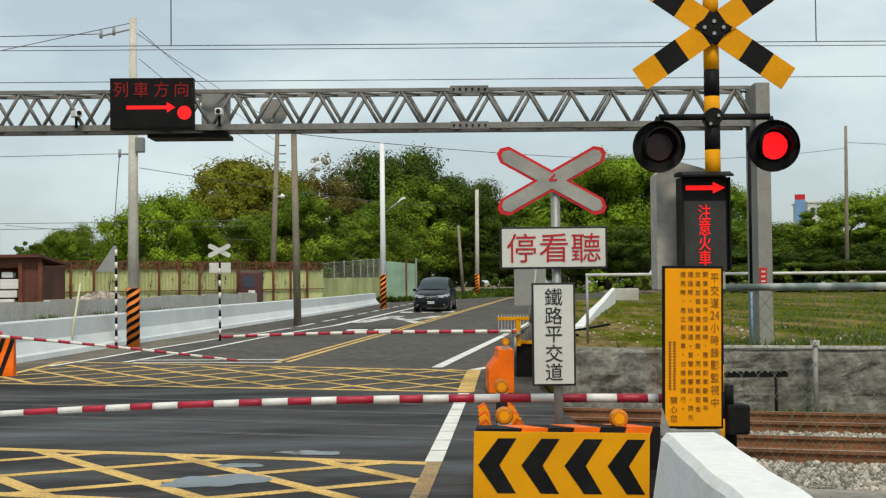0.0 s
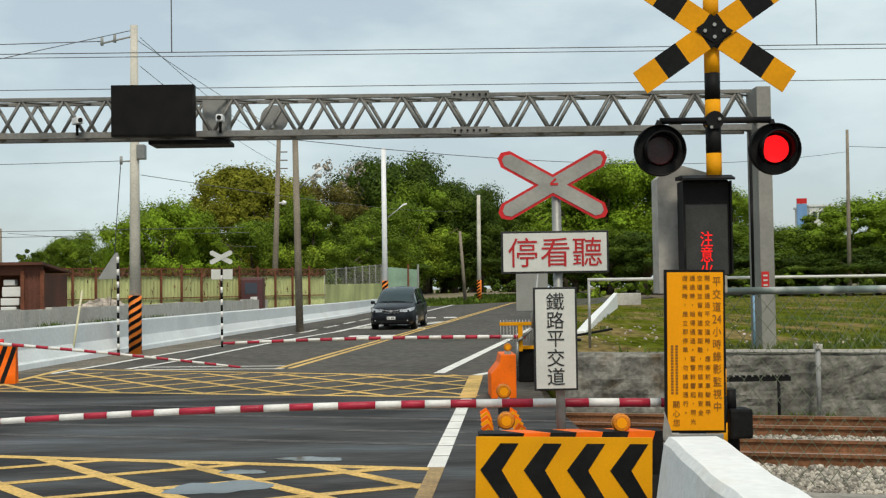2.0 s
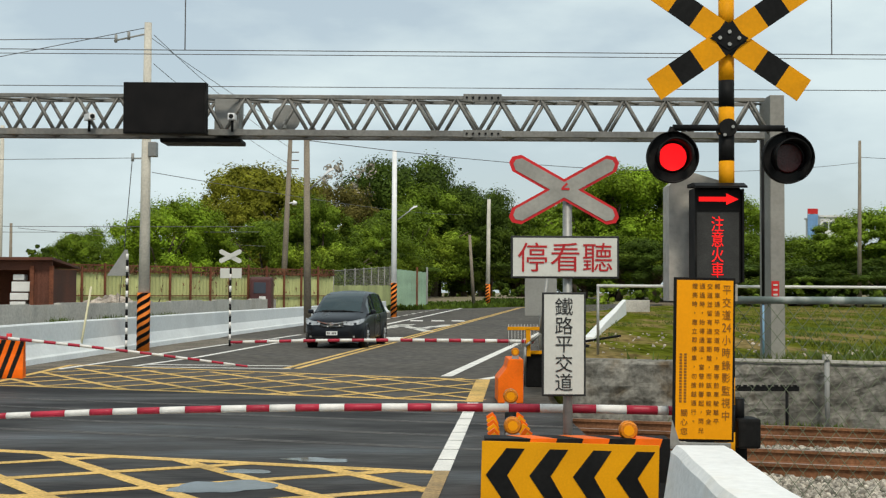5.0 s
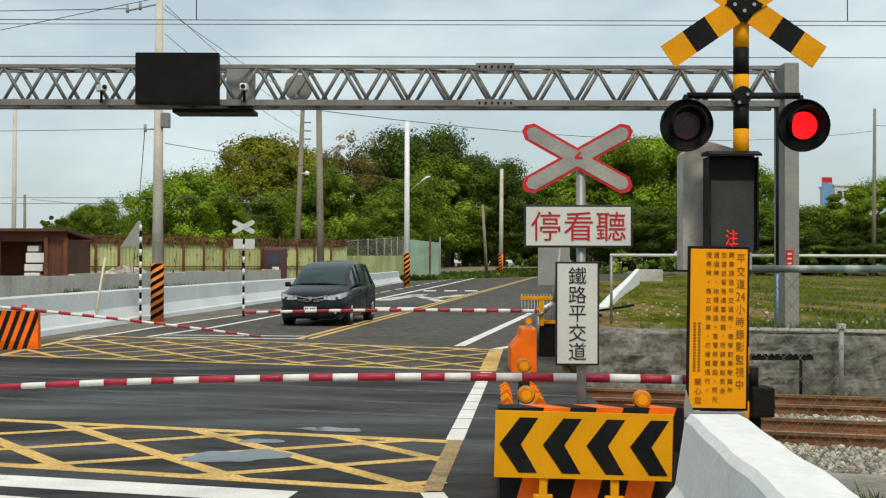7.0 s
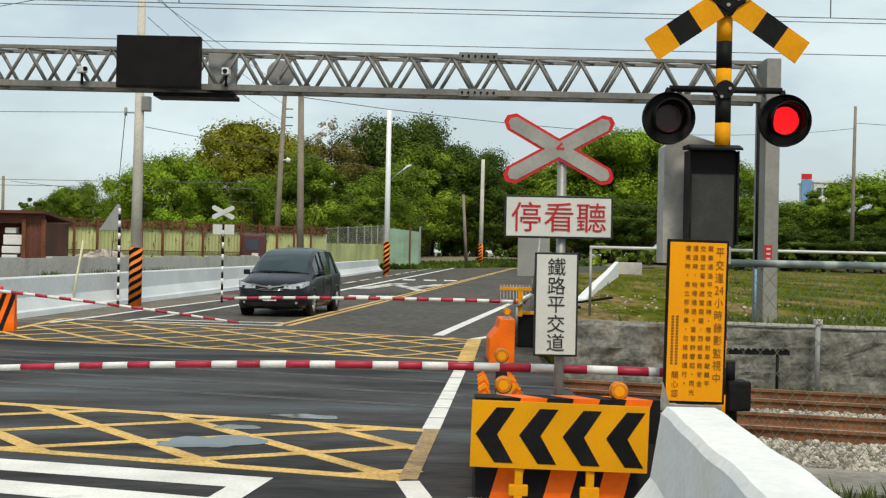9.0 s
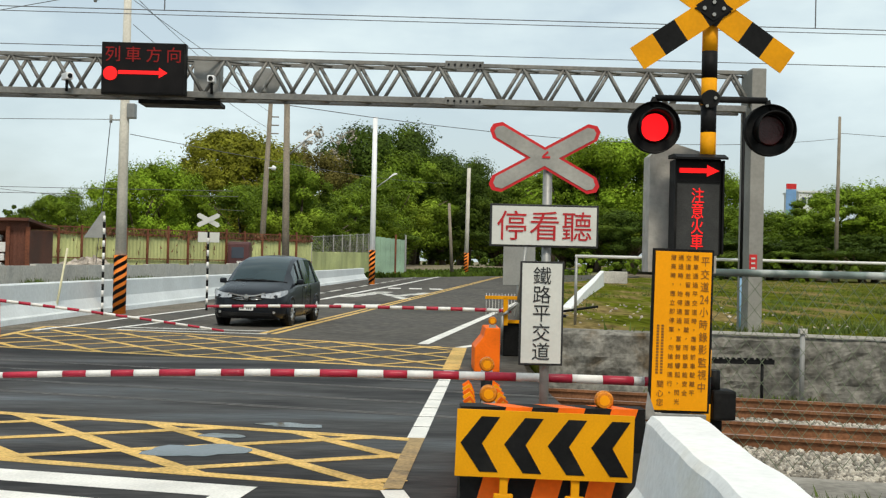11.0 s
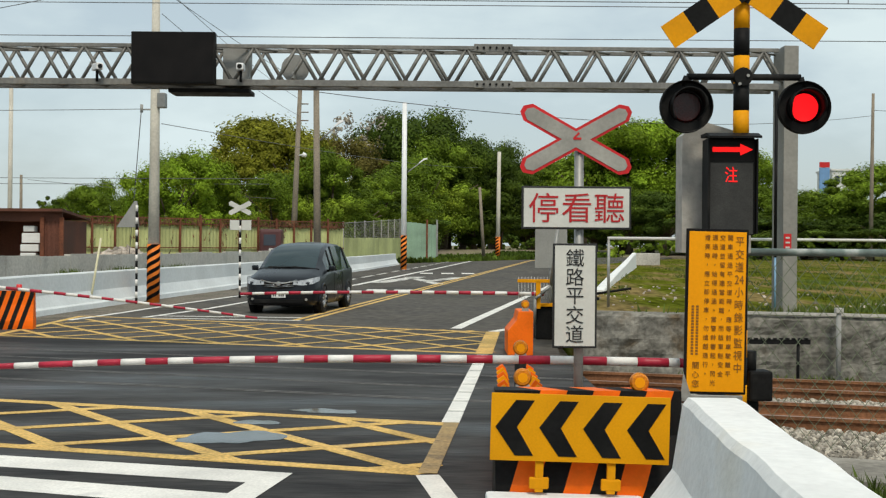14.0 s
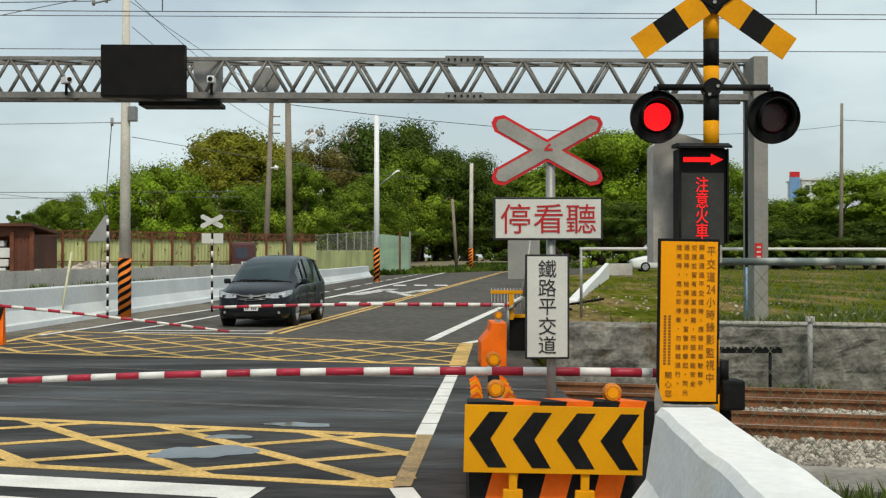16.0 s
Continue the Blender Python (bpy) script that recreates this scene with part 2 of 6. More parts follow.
CAR_GLASS = material("tinted_car_glass", (0.020, 0.036, 0.040), 0.05, spec=0.4, grain=(2, 0.05), stain=(0.5, 0.05), bump=0)
TYRE = material("tyre_rubber", (0.02, 0.02, 0.02), 0.9, grain=(60, 0.2), stain=(4, 0.2))
ALLOY = material("alloy_rim", (0.50, 0.50, 0.50), 0.35, 0.7, grain=(60, 0.05), stain=(4, 0.1), bump=0)
CHROME = material("chrome", (0.72, 0.72, 0.72), 0.15, 1.0, grain=(60, 0.02), stain=(4, 0.04), bump=0)
LAMP_GLASS = material("clear_headlight", (0.42, 0.44, 0.46), 0.12, 0.2, grain=(40, 0.15), stain=(12, 0.25), bump=0.1)
PLATE = material("pale_plate", (0.72, 0.72, 0.70), 0.5, grain=(60, 0.05), stain=(4, 0.06), bump=0)
SIGNAL_GLOW = material("signal_red_light", (0.5, 0.0, 0.0), glow=((1.0, 0.008, 0.012), 1.3))
LED_GLOW = material("display_red_light", (0.4, 0.0, 0.0), glow=((1.0, 0.012, 0.012), 1.1))
LED_DIM = material("display_dim_red_light", (0.2, 0.0, 0.0), glow=((0.25, 0.012, 0.006), 0.20))
RED_LENS = material("unlit_red_lens", (0.05, 0.006, 0.006), 0.25, grain=(60, 0.2), stain=(6, 0.3), bump=0.2)
RED_BOX = material("red_label", (0.55, 0.02, 0.02), 0.5, grain=(40, 0.05), stain=(4, 0.1), bump=0)
WIRE = material("dark_cable", (0.11, 0.11, 0.115), 0.6, grain=(4, 0.1), stain=(1, 0.1), bump=0)
WHITE_HOUSING = material("white_housing", (0.78, 0.78, 0.78), 0.4, grain=(30, 0.02), stain=(4, 0.05), bump=0)
CREAM = material("cream_stick", (0.62, 0.58, 0.38), 0.7, grain=(30, 0.05), stain=(4, 0.1), bump=0)
PIPE_BLUE = material("blue_pipe", (0.20, 0.35, 0.50), 0.5, grain=(30, 0.05), stain=(4, 0.1), bump=0)
BUILD_WHITE = material("pale_plaster", (0.70, 0.70, 0.68), 0.8, grain=(3, 0.05), stain=(0.3, 0.1), bump=0)
WINDOW_DARK = material("dark_window", (0.05, 0.06, 0.08), 0.2, grain=(3, 0.05), stain=(0.3, 0.1), bump=0)
SIGN_BLUE = material("blue_billboard", (0.16, 0.30, 0.52), 0.6, grain=(3, 0.05), stain=(0.3, 0.15), bump=0)
LEAF_WEED = leaf_material("weed_leaves", (0.10, 0.14, 0.03), (0.13, 0.14, 0.04))

# ---- mesh helpers ----


def mesh_ob(name, bm, mat, parent=None, label="", smooth=False):
    me = bpy.data.meshes.new(name)
    bm.normal_update()
    bm.to_mesh(me)
    bm.free()
    for m in mat if isinstance(mat, (list, tuple)) else [mat]:
        me.materials.append(m)
    if smooth:
        for p in me.polygons:
            p.use_smooth = True
    ob = new(name, me)
    if parent:
        ob.parent = parent
    if label:
        ob["label"] = label
    return ob


def part(name, bm, mat, parent, label="", smooth=False):
    return mesh_ob(name, bm, mat, parent, label, smooth)


def thing(name, label, category, at=(0, 0, 0), turn=0, group="", kind=""):
    ob = new(name)
    ob.empty_display_size = 0.2
    ob.matrix_basis = pose(*at, 0, 0, turn)
    return tagged(ob, label, category, group, kind)


def box(bm, x0, x1, y0, y1, z0, z1, bevel=0.0, mat=0):
    m = Matrix.LocRotScale(((x0 + x1) / 2, (y0 + y1) / 2, (z0 + z1) / 2), None, (x1 - x0, y1 - y0, z1 - z0))
    r = bmesh.ops.create_cube(bm, size=1, matrix=m)
    faces = {f for v in r["verts"] for f in v.link_faces}
    if bevel:
        e = list({e for v in r["verts"] for e in v.link_edges})
        b = bmesh.ops.bevel(bm, geom=e, offset=bevel, segments=2, affect="EDGES", profile=0.6)
        faces |= set(b["faces"])
    for f in faces:
        if f.is_valid:
            f.material_index = mat
    return bm


def rod(bm, a, b, r0, r1=None, seg=10, mat=0, caps=True):
    a, b = Vector(a), Vector(b)
    r1 = r0 if r1 is None else r1
    m = Matrix.Translation((a + b) / 2) @ (b - a).to_track_quat("Z", "Y").to_matrix().to_4x4()
    r = bmesh.ops.create_cone(bm, cap_ends=caps, segments=seg, radius1=r0, radius2=r1, depth=(b - a).length, matrix=m)
    for f in {f for v in r["verts"] for f in v.link_faces}:
        f.material_index = mat
        f.smooth = len(f.verts) == 4
    return bm


def prism(bm, pts, lo, hi, axis="z", mat=0):
    """An outline pulled from lo to hi along an axis; pts are the two other coordinates in order."""
    def at(p, h):
        return {"z": (p[0], p[1], h), "y": (p[0], h, p[1]), "x": (h, p[0], p[1])}[axis]
    a, b = [bm.verts.new(at(p, lo)) for p in pts], [bm.verts.new(at(p, hi)) for p in pts]
    made = [bm.faces.new(a), bm.faces.new(b)]
    for i in range(len(pts)):
        j = (i + 1) % len(pts)
        made.append(bm.faces.new((a[i], a[j], b[j], b[i])))
    for f in made:
        f.material_index = mat
    bmesh.ops.recalc_face_normals(bm, faces=made)
    return bm


def loft(bm, rings, closed=True, mat=0, caps=True):
    vs = [[bm.verts.new(p) for p in ring] for ring in rings]
    n, made = len(rings[0]), []
    for a, b in zip(vs, vs[1:]):
        for i in range(n if closed else n - 1):
            j = (i + 1) % n
            made.append(bm.faces.new((a[i], a[j], b[j], b[i])))
    if caps and closed:
        made += [bm.faces.new(vs[0]), bm.faces.new(vs[-1])]
    for f in made:
        f.material_index = mat
    bmesh.ops.recalc_face_normals(bm, faces=made)
    return bm


EYE, RISE_FROM, RISE = 1.65, 45.0, 0.016      # beyond 45 m the ground climbs gently


def climb(x, y):
    """The point of the climbing ground on the sight line to (x, y) of the level, and the scale there."""
    s = 1.0 if y <= RISE_FROM else (EYE + RISE * RISE_FROM) / (EYE + RISE * y)
    return x * s, y * s, EYE * (1 - s), s


def nearer(ob, s):
    """Sets a thing nearer to the eye and smaller in proportion."""
    ob.matrix_basis = Matrix.Translation((0, 0, EYE * (1 - s))) @ Matrix.Scale(s, 4) @ ob.matrix_basis
    return ob


def strip(bm, a, b, w0, w1=None, z=0.004, h=0.003, mat=0):
    """A painted line on the ground from a to b."""
    w1 = w0 if w1 is None else w1
    if (a[1] - RISE_FROM) * (b[1] - RISE_FROM) < 0:
        f = (RISE_FROM - a[1]) / (b[1] - a[1])
        m, wm = (a[0] + (b[0] - a[0]) * f, RISE_FROM), w0 + (w1 - w0) * f
        strip(bm, a, m, w0, wm, z, h, mat)
        return strip(bm, m, b, wm, w1, z, h, mat)
    if max(a[1], b[1]) > RISE_FROM:
        pa, pb = Vector((*a, 0)), Vector((*b, 0))
        n = (pb - pa).normalized().cross(Vector((0, 0, 1)))
        ring = [climb(*(q + n * w)[:2]) for q, w in ((pa, w0 / 2), (pb, w1 / 2), (pb, -w1 / 2), (pa, -w0 / 2))]
        return loft(bm, [[(x, y, g + z - h) for x, y, g, s in ring], [(x, y, g + z + 0.004) for x, y, g, s in ring]])
    a, b = Vector((*a, 0)), Vector((*b, 0))
    n = (b - a).normalized().cross(Vector((0, 0, 1)))
    w1 = w0 if w1 is None else w1
    pts = [(a + n * w0 / 2)[:2], (b + n * w1 / 2)[:2], (b - n * w1 / 2)[:2], (a - n * w0 / 2)[:2]]
    return prism(bm, pts, z - h, z, mat=mat)


_letters = {}


def glyphs(body, size):
    """The mesh of a word in the built-in font, centred, upright in x and z, facing -y."""
    curve = bpy.data.curves.new("letters", "FONT")
    curve.body, curve.size, curve.align_x, curve.align_y, curve.extrude = body, size, "CENTER", "CENTER", 0.0015
    ob = new("letters", curve)
    me = bpy.data.meshes.new_from_object(ob.evaluated_get(bpy.context.evaluated_depsgraph_get()))
    bpy.data.objects.remove(ob)
    return me


def write(bm, body, size, x, y, z, sx=1.0, bold=0.0):
    """Adds one character (or word) to bm, centred at x, y, z and facing -y."""
    key = (body, size)
    if key not in _letters:
        _letters[key] = glyphs(body, size)
    me = _letters[key]
    if not me.vertices:
        return bm
    xs, ys = [v.co.x for v in me.vertices], [v.co.y for v in me.vertices]
    cx, cy = (min(xs) + max(xs)) / 2, (min(ys) + max(ys)) / 2
    start = len(bm.verts)
    bm.from_mesh(me)
    bm.verts.ensure_lookup_table()
    for v in bm.verts[start:]:
        v.co = Vector((x + (v.co.x - cx) * sx, y - v.co.z, z + v.co.y - cy))
    return bm

# ---- ground, road, railway ----
SLOPE = -0.331                       # the tracks run aslant across the road


def structure(name, bm, mat, label, category):
    return tagged(mesh_ob(name, bm, mat), label, category, "", "structure")


bm = bmesh.new()
prism(bm, [(-1500, -60), (1500, -60), (1500, 3000), (-1500, 3000)], -0.6, -0.17)
ground = structure("ground", bm, DIRT, "bare brown earth with thin weeds reaching the horizon", "ground")

ROAD = [(-8, -16, 1.85), (19, -16, 1.85), (20, -16, 1.9), (22, -9.2, 2.05), (25, -9.05, 2.2), (28, -8.9, 2.45), (33.5, -8.5, 2.9), (38.8, -8.1, 3.4), (45, -7.7, 4.2), (60, -6.4, 6.2), (80, -4.6, 10), (94, -3.7, 13), (113, -2.0, 17), (140, 8, 22.5), (185, 26, 34)]


def sections(rows, low, lift=0.0):
    b = bmesh.new()
    rings = []
    for y, x0, x1 in rows:
        p, q = climb(x0, y), climb(x1, y)
        rings.append([(p[0], p[1], low), (q[0], q[1], low), (q[0], q[1], q[2] + lift), (p[0], p[1], p[2] + lift)])
    return loft(b, rings)


road = structure("road", sections(ROAD, -0.17), ASPHALT, "dark grey asphalt road with yellow and white markings", "road")
bm = bmesh.new()
prism(bm, [(-15.9, -7.9), (1.84, -7.9), (1.84, 18.9), (0.74, 19.25), (-9.1, 22.75), (-15.9, 19.9)], 0.0, 0.0022)
part("crossing_surface", bm, ASPHALT_PATCH, road, "dark patched damp asphalt about the rails")
VERGE = [(y, -120 - y, x0 - 0.02) for y, x0, x1 in ROAD if y >= 22] + [(186, -400, 26), (480, -900, 300)]
verge = structure("verge", sections(VERGE, -0.17, -0.012), DIRT, "dusty earth lot with sparse weeds beside the road", "ground")
bm = bmesh.new()
prism(bm, [(2.05, 18.0)] + [(climb(x1, y)[0] + 0.1, climb(x1, y)[1]) for y, x0, x1 in ROAD if y >= 25] + [(40, 420), (420, 420), (420, -110)], -0.17, 0.70)
field = structure("grass_field", bm, GRASS_SOIL, "raised rough meadow of short grass and bare earth", "ground")


def marking(name, segments, mat, label="", closed=False):
    bm = bmesh.new()
    for i, s in enumerate(segments):
        strip(bm, *s, z=0.0045 + 0.0014 * i, h=0.002)
    return part(name, bm, mat, road, label)


def line_x(x, y0):                    # a line across the road, along the tracks
    return (x, y0 + SLOPE * x)


# box hatching on both sides of the rails
bm = bmesh.new()
strip(bm, line_x(-9, 11.70), line_x(0.1, 11.70), 0.17, z=0.006)
strip(bm, line_x(-9, 9.13), line_x(-0.1, 9.13), 0.16, z=0.006)
part("hatch_border", bm, ROAD_YELLOW, road)
DIAG = 0.150


def clip_band(p, way, low, high, left, right):
    """The stretch of a line inside a slanting band between two sides."""
    t0, t1 = -60.0, 60.0
    for n, lim in (((-SLOPE, 1.0), (low, high)), ((1.0, 0.0), (left, right))):
        a, b = p[0] * n[0] + p[1] * n[1], way[0] * n[0] + way[1] * n[1]
        s0, s1 = sorted(((lim[0] - a) / b, (lim[1] - a) / b))
        t0, t1 = max(t0, s0), min(t1, s1)
    return None if t1 - t0 < 0.15 else ((p[0] + way[0] * t0, p[1] + way[1] * t0), (p[0] + way[0] * t1, p[1] + way[1] * t1))


def hatch(low, high, left, right, steep, flat, step_s, step_f, at_s, at_f, w):
    for way, step, start, z in ((steep, step_s, at_s, 0.0065), (flat, step_f, at_f, 0.0075)):
        for i in range(-14, 15):
            seg = clip_band((start[0] + i * step, start[1] + i * step * SLOPE), way, low, high, left, right)
            if seg:
                b = bmesh.new()
                strip(b, *seg, w, z=z)
                part("hatch_line", b, ROAD_YELLOW, road)


hatch(9.13, 11.70, -9.0, 0.02, (2.01, -2.85), (1.52, 0.76), 1.44, 1.42, (-3.70, 12.72), (-3.68, 11.24), DIAG)
bm = bmesh.new()
strip(bm, (-7.8, 22.3), (0.72, 19.30), 0.16, z=0.006)
strip(bm, (-7.9, 28.3), (0.98, 23.95), 0.16, z=0.006)
strip(bm, (-7.75, 22.3), (-7.9, 28.3), 0.15, z=0.005)
part("hatch_border", bm, ROAD_YELLOW, road)
hatch(19.66, 24.6, -7.8, 0.85, (2.0, -3.2), (2.0, 2.4), 1.5, 1.05, (-4.33, 24.0), (-5.0, 24.0), 0.12)

# edge line with worn patches, in blocks
bm = bmesh.new()
strip(bm, (0.70, 19.2), (1.05, 24.1), 0.26, 0.26, z=0.008)
part("edge_line", bm, ROAD_YELLOW, road, "yellow edge line")
bm = bmesh.new()
strip(bm, (-0.06, 9.15), (0.14, 11.75), 0.14, 0.14, z=0.009)
part("edge_line", bm, ROAD_TAN, road, "worn tan edge line")
for k in range(9):
    f0, f1 = k / 9, (k + 0.93) / 9
    bm = bmesh.new()
    strip(bm, (0.13 + 0.55 * f0, 11.78 + 7.3 * f0), (0.13 + 0.55 * f1, 11.78 + 7.3 * f1), 0.165, z=0.008)
    part("edge_block", bm, ROAD_WHITE, road)
marking("white_line", [((-0.06, 9.1), (0.30, 6.6), 0.17), ((0.30, 6.6), (0.5, 2.0), 0.17)], ROAD_WHITE)
marking("white_line", [((1.05, 24.2), (1.50, 25.2), 0.2), ((1.50, 25.15), (1.95, 25.5), 0.2)], ROAD_WHITE)
marking("white_line", [((0.36, 25.0), (2.53, 38.8), 0.22), ((2.53, 38.8), (5.2, 56), 0.2), ((10.8, 87), (13.0, 99), 0.24)], ROAD_WHITE)
OUTER = [(-7.75, 26.8), (-7.36, 29.8), (-7.07, 33.0), (-6.30, 39.0), (-5.35, 44.4), (-4.86, 48.4)]
marking("white_line", [(a, b, 0.15) for a, b in zip(OUTER, OUTER[1:])], ROAD_WHITE)
INNER = [(-6.44, 27.94), (-5.72, 32.06), (-5.22, 37.0), (-4.68, 42.2), (-3.30, 50.8), (0.3, 92), (4.05, 137)]
marking("white_line", [(a, b, 0.15 if b[1] < 60 else 0.24) for a, b in zip(INNER, INNER[1:])], ROAD_WHITE)
for k in range(13):
    f0, f1 = k / 13, (k + 0.62) / 13
    marking("white_dash", [((-4.72 + 6.4 * f0, 50 + 82 * f0), (-4.72 + 6.4 * f1, 50 + 82 * f1), 0.22)], ROAD_WORN)
marking("stop_line", [((-6.36, 28.6), (-3.02, 28.25), 0.15)], ROAD_WHITE)
marking("stop_line", [((-6.2, 27.72), (-2.93, 27.2), 0.15)], ROAD_WHITE)
bm = bmesh.new()
prism(bm, [(-8.75, 26.8), (-7.83, 26.8), (-7.45, 29.8), (-7.16, 33.0), (-6.40, 39.0), (-5.5, 44.4), (-7.48, 44.4), (-8.0, 38.7), (-8.4, 33.5)], 0.0005, 0.003)
part("dusty_shoulder", bm, DUST, road, "dusty brown shoulder along the barrier wall")
bm = bmesh.new()
for off in (-0.13, 0.13):
    pts = [(-2.94, 27.3), (-1.46, 39.65), (2.6, 74), (9.63, 134.4), (17, 175)]
    for a, b in zip(pts, pts[1:]):
        strip(bm, (a[0] + off, a[1]), (b[0] + off, b[1]), 0.13, z=0.005)
part("centre_line", bm, ROAD_YELLOW, road, "double yellow centre line")
# slow-down triangle and cross painted in the far lane
for seg in (((-1.52, 64.0), (0.05, 53.0), 0.50), ((-2.55, 54.4), (-1.0, 64.5), 0.75), ((-0.35, 57.6), (1.15, 64.2), 0.70)):
    marking("painted_symbol", [seg], ROAD_WORN)
for x, y, d in ((-2.2, 45.6, 1.1), (-1.22, 45.6, 1.1), (-0.67, 72.8, 2.2), (0.53, 72.8, 2.2), (1.7, 72.8, 2.2)):
    marking("painted_dash", [((x - 0.36, y), (x + 0.36, y), d)], ROAD_WHITE)
# white arrow-shaped outline this side of the hatching
marking("white_band", [((-8, 10.95), (-1.14, 8.95), 0.42), ((-8, 10.38), (-1.38, 8.17), 0.40), ((-1.13, 9.14), (-1.42, 7.3), 0.22)], ROAD_WHITE)


def puddle(x, y, rx, ry, seed):
    rnd = random.Random(seed)
    n, pts = 26, []
    for i in range(n):
        a = i / n * math.tau
        r = 1 + 0.25 * math.sin(2 * a + seed) + 0.12 * math.sin(5 * a + seed * 2) + rnd.uniform(-0.06, 0.06)
        pts.append((x + rx * r * math.cos(a), y + ry * r * math.sin(a)))
    b = bmesh.new()
    prism(b, pts, 0.002, 0.0085)
    tagged(mesh_ob("puddle", b, WATER), "shallow rain puddle reflecting the sky on asphalt", "puddle", "puddles on the crossing")


for p in ((-1.72, 10.78, 0.36, 0.40, 1), (-1.64, 11.68, 0.17, 0.17, 2), (-1.08, 12.5, 0.30, 0.17, 3)):
    puddle(*p)

# embedded rails in the crossing, open track beside the road
ALONG = Vector((1, SLOPE, 0)).normalized()
ACROSS = Vector((-ALONG.y, ALONG.x, 0))
RAIL = [(-0.063, 0), (0.063, 0), (0.063, 0.012), (0.012, 0.03), (0.009, 0.11), (0.035, 0.12), (0.034, 0.153), (-0.034, 0.153), (-0.035, 0.12), (-0.009, 0.11), (-0.012, 0.03), (-0.063, 0.012)]


def rail_beam(y0, x0, x1, top):
    b = bmesh.new()
    rings = []
    for x in (x0, x1):
        o = Vector((x, y0 + SLOPE * x, top - 0.153))
        rings.append([o + ACROSS * p[0] + Vector((0, 0, p[1])) for p in RAIL])
    loft(b, rings)
    for f in b.faces:
        f.material_index = 1 if f.normal.z > 0.8 and f.calc_center_median().z > top - 0.01 else 0
    return b


railway = tagged(thing("railway_track", "rusty steel rails in a bed of pale stones", "railway track"), "", "", "", "structure")
for mid in (14.16, 16.80):
    for half in (-0.6, 0.6):
        part("rail", rail_beam(mid + half, 1.86, 40, 0.0), [RAIL_RUST, RAIL_TOP], railway)
        b = bmesh.new()
        for off, w in ((-0.05, 0.035), (0.06, 0.03)):
            strip(b, line_x(-14, mid + half + off), line_x(1.85, mid + half + off), w, z=0.007 if off < 0 else 0.006)
        part("inlaid_rail", b, [INLAY], railway, "worn rail head flush with the asphalt")
bm = bmesh.new()
prism(bm, [line_x(1.86, 11.36), line_x(42, 11.36), line_x(42, 18.45), line_x(1.86, 18.45)], -0.168, -0.135)
structure("ballast_bed", bm, BED, "bed of crushed stone under the rails", "ballast")
rnd = random.Random(5)


def stones(count, x0, x1, y0, y1, low, size, keep=lambda x, s: True):
    """Loose angular stones in one mesh."""
    b = bmesh.new()
    bmesh.ops.create_icosphere(b, subdivisions=1, radius=1)
    unit = [v.co.copy() for v in b.verts]
    tri = [[v.index for v in f.verts] for f in b.faces]
    b.free()
    verts, faces = [], []
    for _ in range(count):
        x, s = rnd.uniform(x0, x1), rnd.uniform(y0, y1)
        if not keep(x, s):
            continue
        r = rnd.uniform(*size)
        e = Euler((rnd.uniform(0, 6), rnd.uniform(0, 6), rnd.uniform(0, 6))).to_matrix()
        dim = Vector((rnd.uniform(0.7, 1.3), rnd.uniform(0.7, 1.2), rnd.uniform(0.55, 0.9))) * r
        o, k = Vector((x, s + SLOPE * x, low + rnd.uniform(0, 0.6) * r)), len(verts)
        for u in unit:
            q = Vector((u.x * dim.x, u.y * dim.y, u.z * dim.z)) * rnd.uniform(0.8, 1.15)
            verts.append(o + e @ q)
        faces += [[k + i for i in t] for t in tri]
    me = bpy.data.meshes.new("stones")
    me.from_pydata(verts, [], faces)
    return me


def off_rails(x, s):
    return all(abs(s - m - h) > 0.06 for m in (14.16, 16.80) for h in (-0.6, 0.6)) and not any(abs(s - m) < 0.62 for m in (14.16, 16.80))


me = stones(26000, 1.9, 9.0, 11.38, 18.3, -0.135, (0.017, 0.040), off_rails)
me.materials.append(STONE)
tagged(new("ballast_stones", me), "pale angular ballast stones between the rails", "ballast", "", "stuff")

# retaining wall of rough shotcrete behind the tracks
bm = bmesh.new()
nx, nz, top_z = 200, 18, 0.73
grid = []
for i in range(nx + 1):
    x = 2.0 + 26 * (i / nx) ** 1.4
    col = []
    for k in range(nz + 1):
        z = -0.17 + (top_z + 0.17) * k / nz
        cell = noise.voronoi(Vector((x * 2.1, z * 2.8, 0.4)))[0]
        chips = max(0.0, noise.noise(Vector((x * 1.1, z * 0.9, 5.0))) + 0.15)
        d = 0.09 * noise.noise(Vector((x * 1.3, z * 2.2, 3.1))) + 0.05 * noise.noise(Vector((x * 5, z * 6, 9.0))) - 0.30 * chips * min(0.4, cell[1] - cell[0])
        col.append(bm.verts.new((x, 18.33 + SLOPE * x + (d if k < nz else 0.02 * math.sin(x * 7)) + (0.08 if k == nz else 0.04 * k / nz), z + (0.02 * noise.noise(Vector((x * 3, 0, 1))) if k == nz else 0))))
    grid.append(col)
    col.append(bm.verts.new((x, 18.33 + SLOPE * x + 0.5, top_z)))
for a, b in zip(grid, grid[1:]):
    for k in range(nz + 1):
        bm.faces.new((a[k], b[k], b[k + 1], a[k + 1]))
wall_back = structure("wall_rock", bm, ROCK, "rough grey sprayed concrete retaining wall with broken hollows", "wall")
bm = bmesh.new()
rings = []
